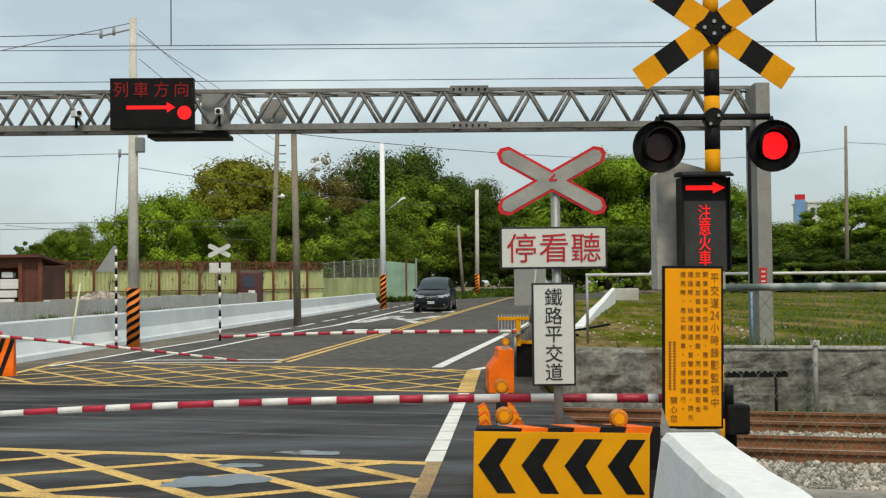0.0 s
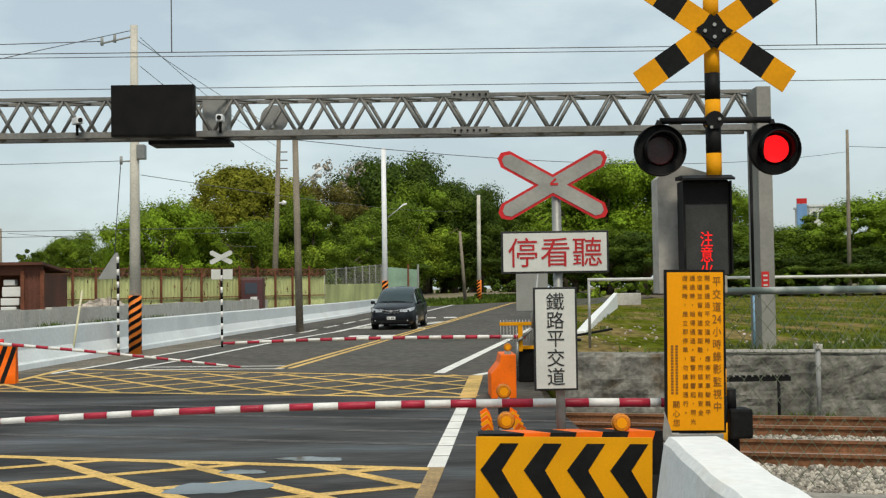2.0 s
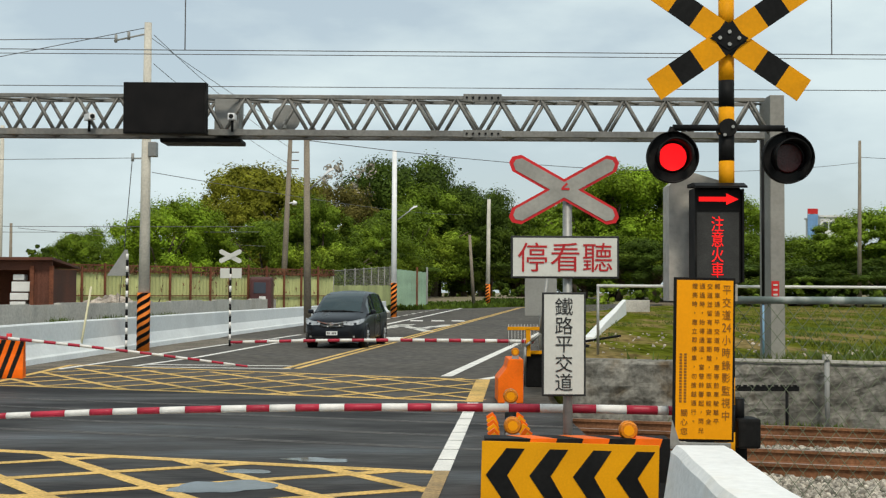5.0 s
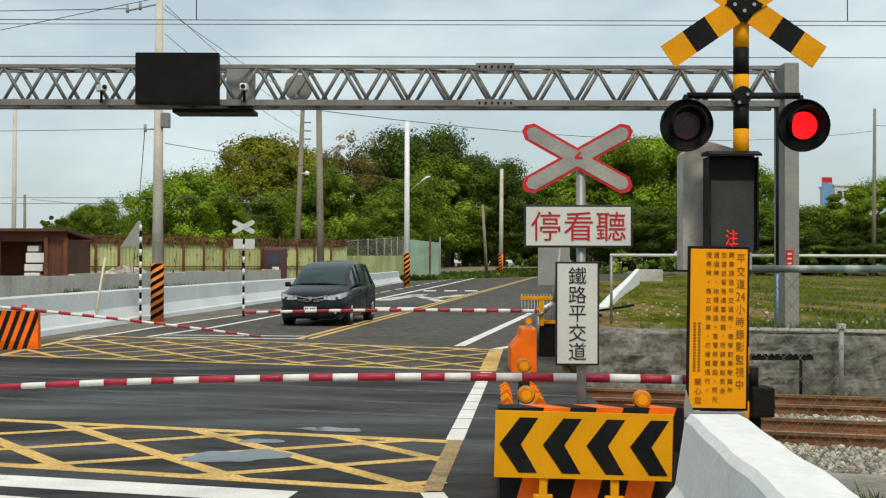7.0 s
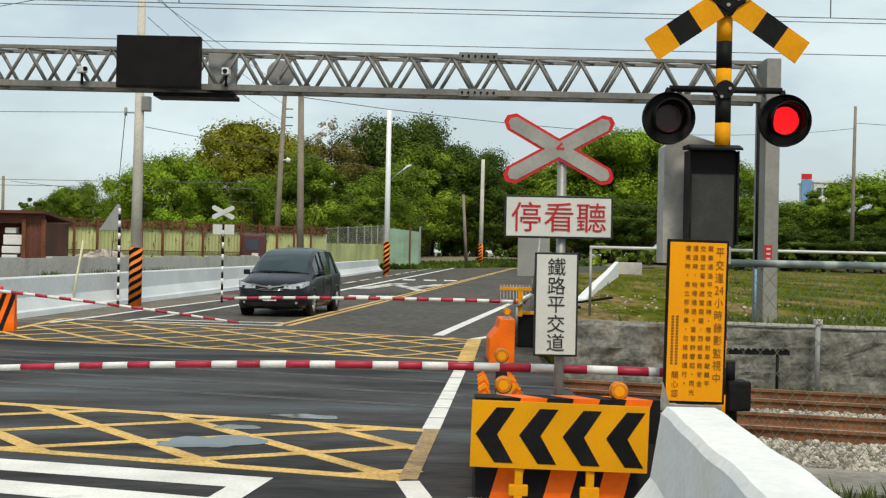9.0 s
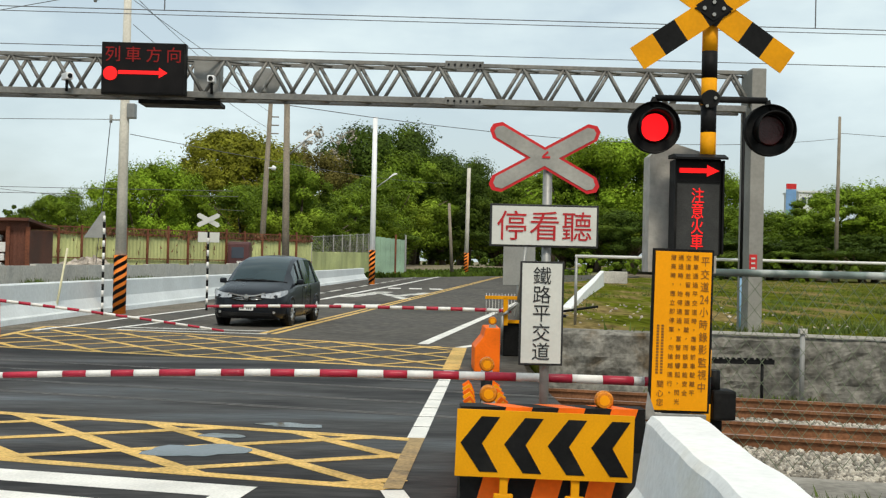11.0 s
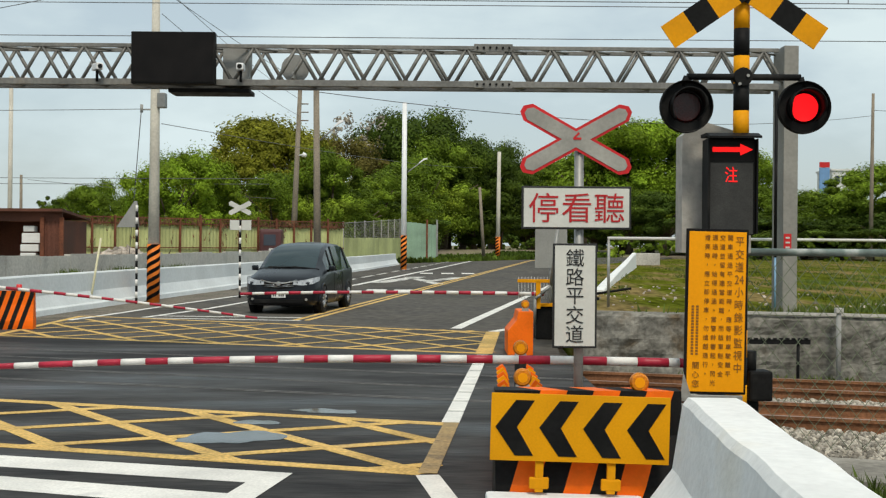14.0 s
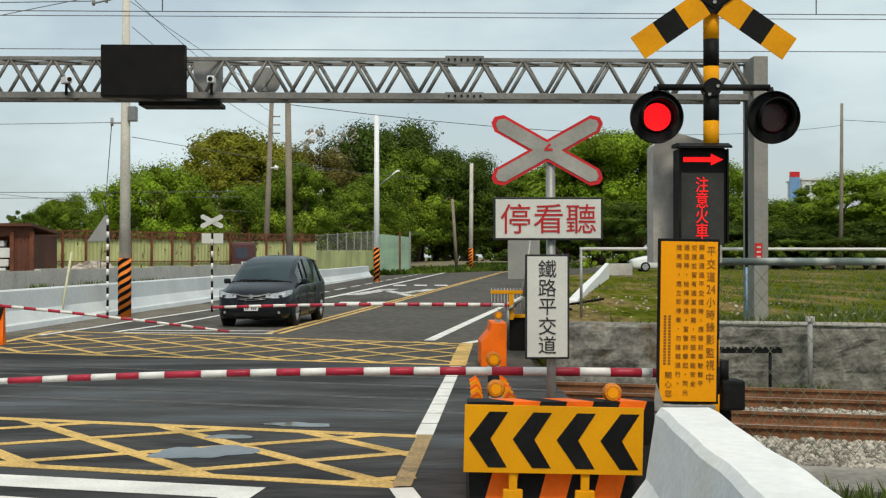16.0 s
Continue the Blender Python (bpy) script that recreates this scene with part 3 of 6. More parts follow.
for x in (4.1, 28):
    y = 18.33 + SLOPE * x
    rings.append([(x, y + 0.02, top_z + 0.02), (x, y + 0.10, top_z + 0.02), (x, y + 0.10, top_z + 0.055), (x, y + 0.02, top_z + 0.055)])
loft(bm, rings)
part("coping", bm, WALL_GREY, wall_back, "thin concrete coping")


def blades(count, where, height, width, name, label, mat):
    """Grass as small bent blades in one mesh."""
    verts, faces = [], []
    for _ in range(count):
        x, y, z = where()
        a, h = rnd.uniform(0, math.tau), rnd.uniform(*height)
        w = rnd.uniform(*width)
        dx, dy = math.cos(a) * w, math.sin(a) * w
        lx, ly = rnd.uniform(-0.5, 0.5) * h, rnd.uniform(-0.5, 0.5) * h
        k = len(verts)
        verts += [(x - dx, y - dy, z), (x + dx, y + dy, z), (x + lx, y + ly, z + h)]
        faces.append((k, k + 1, k + 2))
    me = bpy.data.meshes.new(name)
    me.from_pydata(verts, [], faces)
    me.materials.append(mat)
    return tagged(new(name, me), label, "grass", "", "stuff")


def on_field():
    while True:
        y = 17 + 75 * rnd.random() ** 1.9
        x = 2.4 + (y * 0.40) * rnd.random()
        bare = max(0.0, 0.75 - 0.16 * abs(x - 4.0 - 0.10 * (y - 19)) - 0.010 * (y - 19))
        if y > 18.7 + SLOPE * x and x > 2.4 + max(0, y - 25) * 0.12 and noise.noise(Vector((x * 0.9, y * 0.09, 2))) > rnd.uniform(-0.35, 0.35) + bare:
            return x, y, 0.70


blades(26000, on_field, (0.015, 0.06), (0.008, 0.022), "meadow_grass", "short green and yellowing meadow grass", GRASS)
rnd_tuft = random.Random(21)
TUFTS = []
while len(TUFTS) < 260:
    _x, _y, _ = on_field()
    if _y < 60:
        TUFTS.append((_x, _y, rnd_tuft.uniform(0.06, 0.25)))
TUFTS += [(rnd_tuft.gauss(5.4, 0.7), rnd_tuft.gauss(18.9, 0.4), 0.16) for _ in range(14)]


def in_tufts():
    x, y, s = rnd.choice(TUFTS)
    return x + rnd.gauss(0, s), y + rnd.gauss(0, s), 0.70


blades(9000, in_tufts, (0.03, 0.13), (0.008, 0.02), "meadow_weeds", "taller weed tufts standing in the meadow", LEAF_WEED)
me = stones(170, 2.8, 7.5, 20.2, 32.0, 0.69, (0.015, 0.045))
me.materials.append(RUBBLE)
tagged(new("field_stones", me), "scattered pale stones lying in the meadow", "stones", "", "stuff")


def along_wall_foot():
    x = rnd.choice((rnd.gauss(4.3, 0.25), rnd.gauss(5.2, 0.15), rnd.gauss(5.0, 0.3), rnd.uniform(2.5, 9)))
    top = rnd.random() < 0.6
    return x, 18.3 + SLOPE * x + (0.35 if top else -0.1), 0.72 if top else -0.15


blades(600, along_wall_foot, (0.04, 0.16), (0.01, 0.03), "wall_weeds", "green weeds along the retaining wall", LEAF_WEED)

# ---- walls ----


def barrier_profile(h, top, foot):
    return [(-foot, 0), (foot, 0), (foot, 0.10), (top + 0.05, 0.32), (top, h - 0.03), (top - 0.03, h), (-top + 0.03, h), (-top, h - 0.03), (-top - 0.05, 0.32), (-foot, 0.10)]


def barrier_wall(name, pts, profile, mat, label):
    """A concrete barrier swept along points (x, y, foot height, tall factor)."""
    b = bmesh.new()
    rings = []
    for i, p in enumerate(pts):
        q0, q1 = pts[max(0, i - 1)], pts[min(len(pts) - 1, i + 1)]
        n = Vector((q1[1] - q0[1], -(q1[0] - q0[0]), 0)).normalized()
        s = climb(p[0], p[1])[3]
        eye = Vector((0, 0, EYE))
        rings.append([eye + s * (Vector((p[0], p[1], p[2])) + n * o + Vector((0, 0, z * p[3])) - eye) for o, z in profile])
    loft(b, rings)
    return structure(name, b, mat, label, "barrier wall")


JERSEY = []
for k in range(60):
    y = 7.15 - k * 0.24
    JERSEY.append((1.545 - (7.15 - y) * 0.057 + 0.006 * math.sin(k * 1.7), y, 0.0, 0.80 + 0.006 * math.sin(k * 0.9)))
barrier_wall("wall_barrier", JERSEY, [(x, z / 0.8 if z < 0.8 else 1.0) for x, z in [(-0.46, 0), (0.46, 0), (0.44, 0.10), (0.22, 0.40), (0.165, 0.76), (0.135, 0.8), (-0.135, 0.8), (-0.165, 0.76), (-0.22, 0.40), (-0.44, 0.10)]], WALL_WHITE, "thick white painted concrete barrier with worn rounded edges")
barrier_wall("wall_roadside", [(-9.35, 21, 0, 1), (-9.15, 28.4, 0, 1), (-8.8, 33.5, 0, 1), (-8.3, 40, 0, 1), (-7.75, 47.5, 0, 1), (-6.4, 63, 0, 1), (-4.9, 80.5, 0, 1), (-3.6, 104, 0, 1)],
             [(-0.3, -0.05), (0.42, -0.05), (0.38, 0.12), (0.30, 0.16), (0.14, 0.42), (0.12, 0.86), (0.09, 0.89), (-0.1, 0.89), (-0.12, 0.86), (-0.2, 0.3)], WALL_PALE, "long pale painted concrete barrier wall along the road")
bm = bmesh.new()
for i in range(24):
    f0, f1 = i / 24, (i + 0.985) / 24
    a = [(-10.9 + 4.6 * f, 22 + 46 * f) for f in (f0, f1)]
    h = 1.30 + 0.025 * math.sin(i * 2.3)
    rings = [[(x - 0.09, y, -0.02), (x + 0.09, y, -0.02), (x + 0.08, y, h), (x - 0.08, y, h)] for x, y in a]
    loft(bm, rings)
structure("wall_lot", bm, WALL_GREY, "weathered grey concrete panel wall behind the barrier", "wall")
barrier_wall("wall_meadow", [(3.16, 25.0, 0.0, 0.78), (3.66, 28.0, 0.0, 0.82), (4.6, 33.5, 0.0, 0.90), (6.3, 43, 0.02, 1.05), (9.7, 63, 0.1, 1.22)], [(-0.14, 0), (0.14, 0), (0.10, 0.98), (0.07, 1.0), (-0.07, 1.0), (-0.10, 0.98)], WALL_WHITE, "white painted concrete wall at the meadow's edge")
bm = bmesh.new()
box(bm, 9.7, 10.97, 62.9, 63.2, 0.7, 1.30, 0.03)
structure("wall_meadow_end", bm, WALL_GREY, "short grey concrete wall turning into the meadow", "wall")

# ---- the warning signal post ----


def crossbuck_arm(bm, cx, y0, y1, cz, angle, length, width, point=0.0, mat=0):
    """One board of a cross; the ends may be pointed."""
    h, w = length / 2, width / 2
    pts = [(-h, -w), (h - 0, -w), (h + point, 0), (h, w), (-h, w), (-h - point, 0)] if point else [(-h, -w), (h, -w), (h, w), (-h, w)]
    c, s = math.cos(radians(angle)), math.sin(radians(angle))
    return prism(bm, [(cx + p[0] * c - p[1] * s, cz + p[0] * s + p[1] * c) for p in pts], y0, y1, "y", mat)


signal = thing("crossing_signal", "black and yellow level crossing signal post with two round lights", "railway signal", (2.19, 9.24, 0))
for k in range(22):
    z0 = max(0.0, 0.055 + (k - 1) * 0.198)
    bm = bmesh.new()
    rod(bm, (0, 0, z0), (0, 0, 0.055 + k * 0.198), 0.057, seg=20)
    part("post_band", bm, SIGN_YELLOW if k % 2 else BLACK, signal)
for sgn in (1, -1):
    for k in range(7):
        L, a = 1.335, 34.5 * sgn
        s0 = -L / 2 + L * k / 7
        c = s0 + L / 14
        bm = bmesh.new()
        ang = radians(a)
        y = -0.095 if sgn > 0 else -0.083
        crossbuck_arm(bm, c * math.cos(ang), y, y + 0.01, 3.52 + c * math.sin(ang), a, L / 7, 0.185)
        part("cross_board", bm, BLACK if k % 2 else SIGN_YELLOW, signal)
bm = bmesh.new()
prism(bm, [(-0.14, 3.52), (0, 3.43), (0.14, 3.52), (0, 3.61)], -0.103, -0.096, "y")
part("cross_centre", bm, BLACK, signal, "black diamond plate at the cross")
for dx, dz in ((-0.07, 0), (0.07, 0), (0, 0.045), (0, -0.045)):
    bm = bmesh.new()
    rod(bm, (dx, -0.104, 3.52 + dz), (dx, -0.114, 3.52 + dz), 0.014, seg=10)
    part("bolt", bm, GALV, signal)
bm = bmesh.new()
rod(bm, (-0.40, -0.03, 2.87), (0.42, -0.03, 2.87), 0.024, seg=10)
rod(bm, (-0.40, -0.03, 2.87), (-0.43, -0.03, 2.80), 0.024, seg=10)
rod(bm, (0.42, -0.03, 2.87), (0.44, -0.03, 2.80), 0.024, seg=10)
part("crossarm", bm, BLACK, signal, "black crossarm")
bm = bmesh.new()
rod(bm, (0, -0.07, 2.87), (0, 0.06, 2.87), 0.066, seg=16)
part("clamp", bm, BLACK, signal)
for dx in (-0.03, 0.03):
    bm = bmesh.new()
    rod(bm, (dx, -0.075, 2.845 + dx), (dx, -0.085, 2.845 + dx), 0.012, seg=8)
    part("bolt", bm, GALV, signal)
glow_discs = []
for x in (-0.41, 0.435):
    bm = bmesh.new()
    rod(bm, (x, -0.05, 2.65), (x, -0.035, 2.65), 0.186, 0.190, seg=40)
    head = part("signal_light", bm, BLACK, signal, "round black signal light with hooded red lens")
    bm = bmesh.new()
    rings = []
    for r, y in ((0.186, -0.052), (0.189, -0.10), (0.183, -0.10), (0.177, -0.053)):
        rings.append([(x + r * math.cos(i / 36 * math.tau), y, 2.65 + r * math.sin(i / 36 * math.tau)) for i in range(36)])
    loft(bm, rings, caps=False)
    part("rim", bm, BLACK, head, smooth=True)
    bm = bmesh.new()                  # hood: a tube cut away below
    rings = []
    for i in range(29):
        a = radians(-50 + 280 * i / 28)
        out = 0.16 - 0.11 * max(0, -math.sin(a))
        p = (math.cos(a), math.sin(a))
        rings.append([(x + 0.125 * p[0], -0.06, 2.65 + 0.125 * p[1]), (x + 0.128 * p[0], -0.06 - out, 2.65 + 0.128 * p[1]), (x + 0.120 * p[0], -0.06 - out, 2.65 + 0.120 * p[1]), (x + 0.118 * p[0], -0.06, 2.65 + 0.118 * p[1])])
    loft(bm, rings)
    part("hood", bm, BLACK, head, smooth=True)
    bm = bmesh.new()
    rod(bm, (x, -0.052, 2.65), (x, -0.066, 2.65), 0.115, 0.10, seg=32)
    part("lens", bm, RED_LENS, head, "dark red glass lens")
    bm = bmesh.new()
    rod(bm, (0, 0, 0), (0, 0.008, 0), 0.100, 0.100, seg=32)
    g = part("light_disc", bm, SIGNAL_GLOW, head, "glowing red light")
    glow_discs.append((g, x))
# display cabinet with hood
cab = bmesh.new()
box(cab, -0.245, 0.092, -0.055, 0.12, 1.73, 2.43, 0.012)
cabinet = part("display_cabinet", cab, BLACK, signal, "black display cabinet with a rain hood")
bm = bmesh.new()
prism(bm, [(-0.06, 2.44), (-0.17, 2.42), (-0.17, 2.435), (-0.06, 2.465), (0.14, 2.465), (0.14, 2.44)], -0.262, 0.112, "x")
part("rain_hood", bm, BLACK, cabinet)
for x in (-0.257, 0.092):
    bm = bmesh.new()
    box(bm, x, x + 0.012, -0.10, 0.1, 1.74, 2.42)
    part("side_flange", bm, BLACK, cabinet)
bm = bmesh.new()
box(bm, -0.243, 0.090, -0.061, -0.056, 2.266, 2.41)
part("arrow_panel", bm, PANEL, cabinet, "black arrow panel")
bm = bmesh.new()
box(bm, -0.232, 0.078, -0.061, -0.056, 1.735, 2.26, 0.002)
part("display_face", bm, PANEL_GREY, cabinet, "dull grey display face")
bm = bmesh.new()
for x in (-0.243, 0.080):
    box(bm, x, x + 0.010, -0.066, -0.057, 1.735, 2.262)
box(bm, -0.232, 0.079, -0.066, -0.0575, 2.254, 2.264)
part("face_frame", bm, BLACK, cabinet)
led_marks = []
for i, ch in enumerate("注意火車"):
    bm = bmesh.new()
    write(bm, ch, 0.122, 0, 0, 0, 0.80)
    g = part("display_character", bm, LED_GLOW, cabinet, "glowing red character")
    led_marks.append((g, -0.082, 2.165 - i * 0.112))
bm = bmesh.new()
prism(bm, [(-0.14, -0.017), (0.06, -0.017), (0.06, -0.042), (0.15, 0.0), (0.06, 0.042), (0.06, 0.017), (-0.14, 0.017)], -0.001, 0.002, "y")
led_arrow = part("display_arrow", bm, LED_GLOW, cabinet, "glowing red arrow")
bm = bmesh.new()
prism(bm, [(-0.375, 1.60), (-0.375, 2.47), (-0.27, 2.56), (-0.20, 2.57), (0.14, 2.47), (0.14, 1.60)], 0.25, 0.50, "y")
part("rear_cabinet", bm, WALL_GREY, signal, "grey sheet steel cabinet behind the display")
bm = bmesh.new()
rod(bm, (-0.1, 0.1, 2.0), (-0.1, 0.3, 2.0), 0.03)
rod(bm, (0, 0.0, 1.9), (0, 0.26, 1.9), 0.03)
part("bracket", bm, GALV, signal)
bm = bmesh.new()
prism(bm, [(-0.6, 0), (0.15, 0), (0.15, 0.30), (-0.3, 0.30)], -0.1, 0.5, "y")
part("plinth", bm, WALL_GREY, signal, "concrete plinth")

notice = thing("notice_board", "tall orange notice board with black lettering and black frame", "sign", (1.975, 9.08, 1.18), 0)
notice.matrix_basis = pose(1.986, 9.08, 1.18, 0, 0.8, 0)
bm = bmesh.new()
box(bm, -0.222, 0.222, 0.002, 0.02, -0.585, 0.592, 0.004)
part("frame", bm, BLACK, notice, "black frame")
bm = bmesh.new()
box(bm, -0.202, 0.205, -0.006, 0.001, -0.567, 0.572, 0.002)
part("face", bm, SIGN_ORANGE, notice, "orange face")
for i, ch in enumerate(["平", "交", "道", "24", "小", "時", "錄", "影", "監", "視", "中"]):
    bm = bmesh.new()
    write(bm, ch, 0.076 if ch != "24" else 0.09, 0.158, -0.0085, 0.505 - i * 0.090, 0.85 if ch != "24" else 0.75)
    part("heading_character", bm, INK_BROWN, notice)
for c, text in enumerate(("開車通過平交道時，應等前車駛離平", "交道並留有適當距離，而該車能安全", "通過時，始得通過。當警鈴響起，閃光", "燈亮時，應立即停車，勿搶越通行。")):
    for i, ch in enumerate(text):
        bm = bmesh.new()
        write(bm, ch, 0.043, 0.090 - c * 0.054, -0.0085, 0.53 - i * 0.0645, 0.95)
        part("text_character", bm, INK_BROWN, notice)
for c in range(2):
    bm = bmesh.new()
    for i in range(17):
        box(bm, -0.135 - c * 0.033 - 0.009, -0.135 - c * 0.033 + 0.009, -0.0085, -0.0065, 0.03 - i * 0.021, 0.045 - i * 0.021)
    part("text_column", bm, INK_BROWN, notice)
for i, ch in enumerate("關心您"):
    bm = bmesh.new()
    write(bm, ch, 0.055, -0.14, -0.0085, -0.38 - i * 0.065)
    part("text_character", bm, INK_BROWN, notice)
bm = bmesh.new()
box(bm, -0.235, 0.20, -0.012, 0.016, -0.64, -0.590, 0.006)
prism(bm, [(-0.245, -0.62), (-0.16, -0.62), (-0.226, -0.43)], -0.014, -0.008, "y")
part("foot_plate", bm, GALV, notice, "bent steel foot plate")
for z in (-0.3, 0.3):
    bm = bmesh.new()
    box(bm, -0.02, 0.20, 0.02, 0.11, z, z + 0.04)
    part("bracket", bm, GALV, notice)

# gate machine at the post
machine = thing("gate_machine", "black gate machine with yellow side plate beside the signal post", "gate machine", (2.25, 9.7, 0))
bm = bmesh.new()
box(bm, -0.22, 0.16, -0.18, 0.25, 0.0, 0.68, 0.02)
part("housing", bm, BLACK, machine)
bm = bmesh.new()
box(bm, -0.10, 0.02, -0.30, -0.19, 0.42, 0.98, 0.01)
part("side_plate", bm, SIGN_YELLOW, machine, "yellow plate")
bm = bmesh.new()
box(bm, 0.03, 0.20, -0.42, -0.20, 0.52, 0.74, 0.02)
rod(bm, (0.06, -0.3, 0.70), (0.06, -0.3, 0.88), 0.045)
part("counterweight", bm, BLACK, machine)


def gate_arm(name, label, y, pts, r0, r1, edges):
    """A striped boom along x; pts (x, z) give its bend, edges the ends of its bands, from the hinge on."""
    g = thing(name, label, "barrier gate")
    bend = np.polyfit([p[0] for p in pts], [p[1] for p in pts], 3)
    span = edges[-1] - edges[0]
    for i, (x0, x1) in enumerate(zip(edges, edges[1:])):
        b = bmesh.new()
        rings = []
        for k in range(4):
            x = x0 + (x1 - x0) * k / 3
            r = r0 + (r1 - r0) * (x - edges[0]) / span
            z = float(np.polyval(bend, x))
            rings.append([(x, y + r * math.cos(j / 10 * math.tau), z + r * math.sin(j / 10 * math.tau)) for j in range(10)])
        loft(b, rings)
        part("boom_band", b, GATE_WHITE if i % 2 else GATE_RED, g, smooth=True)
    return g


NEAR_EDGES = [2.26, 1.78, 1.70, 1.47, 1.245, 1.02, 0.83, 0.60, 0.41, 0.22, 0.03, -0.145, -0.335, -0.61, -0.795, -0.97, -1.16, -1.33, -1.515, -1.78, -1.965, -2.13, -2.31, -2.48, -2.66, -2.91, -3.09, -3.265, -3.44, -3.70, -3.885, -4.07, -4.26, -4.44]
gate_arm("near_gate", "long red and white striped gate boom lowered across the road", 9.36, [(2.28, 0.78), (1.0, 0.80), (-0.33, 0.81), (-1.8, 0.785), (-3.25, 0.725), (-4.4, 0.66)], 0.036, 0.019, NEAR_EDGES)
gate_arm("far_gate", "thin red and white gate boom lowered across the far lane", 22.9, [(1.9, 0.77), (0.6, 0.785), (-0.84, 0.785), (-2.2, 0.77), (-3.55, 0.735)], 0.036, 0.026, [1.9 - 0.218 * k for k in range(26)])
gate_arm("side_gate", "thin red and white gate boom drooping towards the road", 23.31, [(-9.2, 0.90), (-8.1, 0.81), (-6.7, 0.68), (-5.3, 0.53), (-4.2, 0.39), (-3.3, 0.28)], 0.036, 0.020, [-9.2 + 0.2185 * k for k in range(28)])

# ---- stop-look-listen sign post ----
post = thing("crossing_sign_post", "grey post with red-edged cross and two white crossing signs", "sign post", (0.965, 8.66, 0))
bm = bmesh.new()
rod(bm, (0, 0, 0), (-0.01, 0, 2.42), 0.032, seg=16)
part("post", bm, GALV, post)
bm = bmesh.new()
rod(bm, (0, 0, 0.54), (0, 0, 0.62), 0.035, seg=16)
part("post_collar", bm, RUST, post, "rusty collar")


def pointed_cross(cx, cz, y0, y1, hx, hz, w):
    """The outline of a cross of two pointed boards."""
    pts = []
    a = math.atan2(hz, hx)
    d, n = Vector((math.cos(a), math.sin(a))), Vector((-math.sin(a), math.cos(a)))
    L = math.hypot(hx, hz)
    m, k = Vector((-d.x, d.y)), Vector((n.x, -n.y))
    tips = []
    for way, side in ((d, n), (m, Vector((-n.x, n.y)) * -1), (-d, -n), (-m, Vector((n.x, -n.y)) * -1)):
        tips.append([way * (L - w * 0.75) - side * w, way * L - side * w * 0.35, way * L + side * w * 0.35, way * (L - w * 0.75) + side * w])
    crook = [Vector((0, w / math.cos(a))), Vector((-w / math.sin(a), 0)), Vector((0, -w / math.cos(a))), Vector((w / math.sin(a), 0))]
    for t, c in zip(tips, crook):
        pts += [*t, c]
    b = bmesh.new()
    prism(b, [(cx + p.x, cz + p.y) for p in pts], y0, y1, "y")
    return b


part("cross_edge", pointed_cross(-0.036, 2.362, -0.046, -0.038, 0.366, 0.206, 0.064), SIGN_RED, post, "red reflective edge of the cross")
part("cross_face", pointed_cross(-0.036, 2.362, -0.050, -0.0465, 0.340, 0.190, 0.046), SIGN_GREY, post, "weathered grey face of the cross")
bm = bmesh.new()
box(bm, -0.055, 0.0, -0.054, -0.0505, 2.36, 2.374)
prism(bm, [(-0.055, 2.374), (-0.04, 2.374), (-0.01, 2.40), (-0.02, 2.41)], -0.054, -0.0505, "y")
part("cross_mark", bm, SIGN_RED, post)


def plate(name, x0, x1, z0, z1, y, text, size, mat, vertical, spread, label):
    b = bmesh.new()
    box(b, x0, x1, y, y + 0.012, z0, z1, 0.004)
    p = part(name, b, INK_BLACK, post, label)
    b = bmesh.new()
    box(b, x0 + 0.014, x1 - 0.014, y - 0.005, y - 0.001, z0 + 0.014, z1 - 0.014, 0.001)
    part("plate_face", b, SIGN_WHITE, p, "white face")
    cx, cz = (x0 + x1) / 2, (z0 + z1) / 2
    for i, ch in enumerate(text):
        b = bmesh.new()
        o = (i - (len(text) - 1) / 2) * spread
        write(b, ch, size, cx if vertical else cx + o, y - 0.008, cz - o if vertical else cz)
        part("character", b, mat, p)
    return p


plate("word_plate", -0.40, 0.338, 1.755, 2.045, -0.06, "停看聽", 0.215, INK_RED, False, 0.222, "white plate with red characters and a black frame")
plate("name_plate", -0.187, 0.112, 0.955, 1.660, -0.06, "鐵路平交道", 0.128, INK_BLACK, True, 0.128, "tall white plate with black characters")
bm = bmesh.new()
for z in (1.85, 1.95, 1.2, 1.5):
    box(bm, -0.06, 0.05, -0.05, 0.035, z, z + 0.02)
part("bracket", bm, GALV, post)

# ---- plastic barriers and the chevron board ----
chevron = thing("chevron_board", "yellow board with four black chevrons before an orange barrier", "road sign", (0.865, 7.77, 0))
chevron.matrix_basis = pose(0.865, 7.77, -0.026, 0, 1.35, 0)
bm = bmesh.new()
box(bm, -0.545, 0.545, 0.0, 0.012, 0.352, 0.762, 0.002)
part("face", bm, BOARD_YELLOW, chevron, "yellow reflective face")
for i in range(4):
    x = -0.517 + i * 0.267
    bm = bmesh.new()
    prism(bm, [(x, 0.557), (x + 0.122, 0.722), (x + 0.235, 0.722), (x + 0.131, 0.557), (x + 0.235, 0.385), (x + 0.122, 0.385)], -0.0035, -0.0005, "y")
    part("chevron", bm, BLACK, chevron)
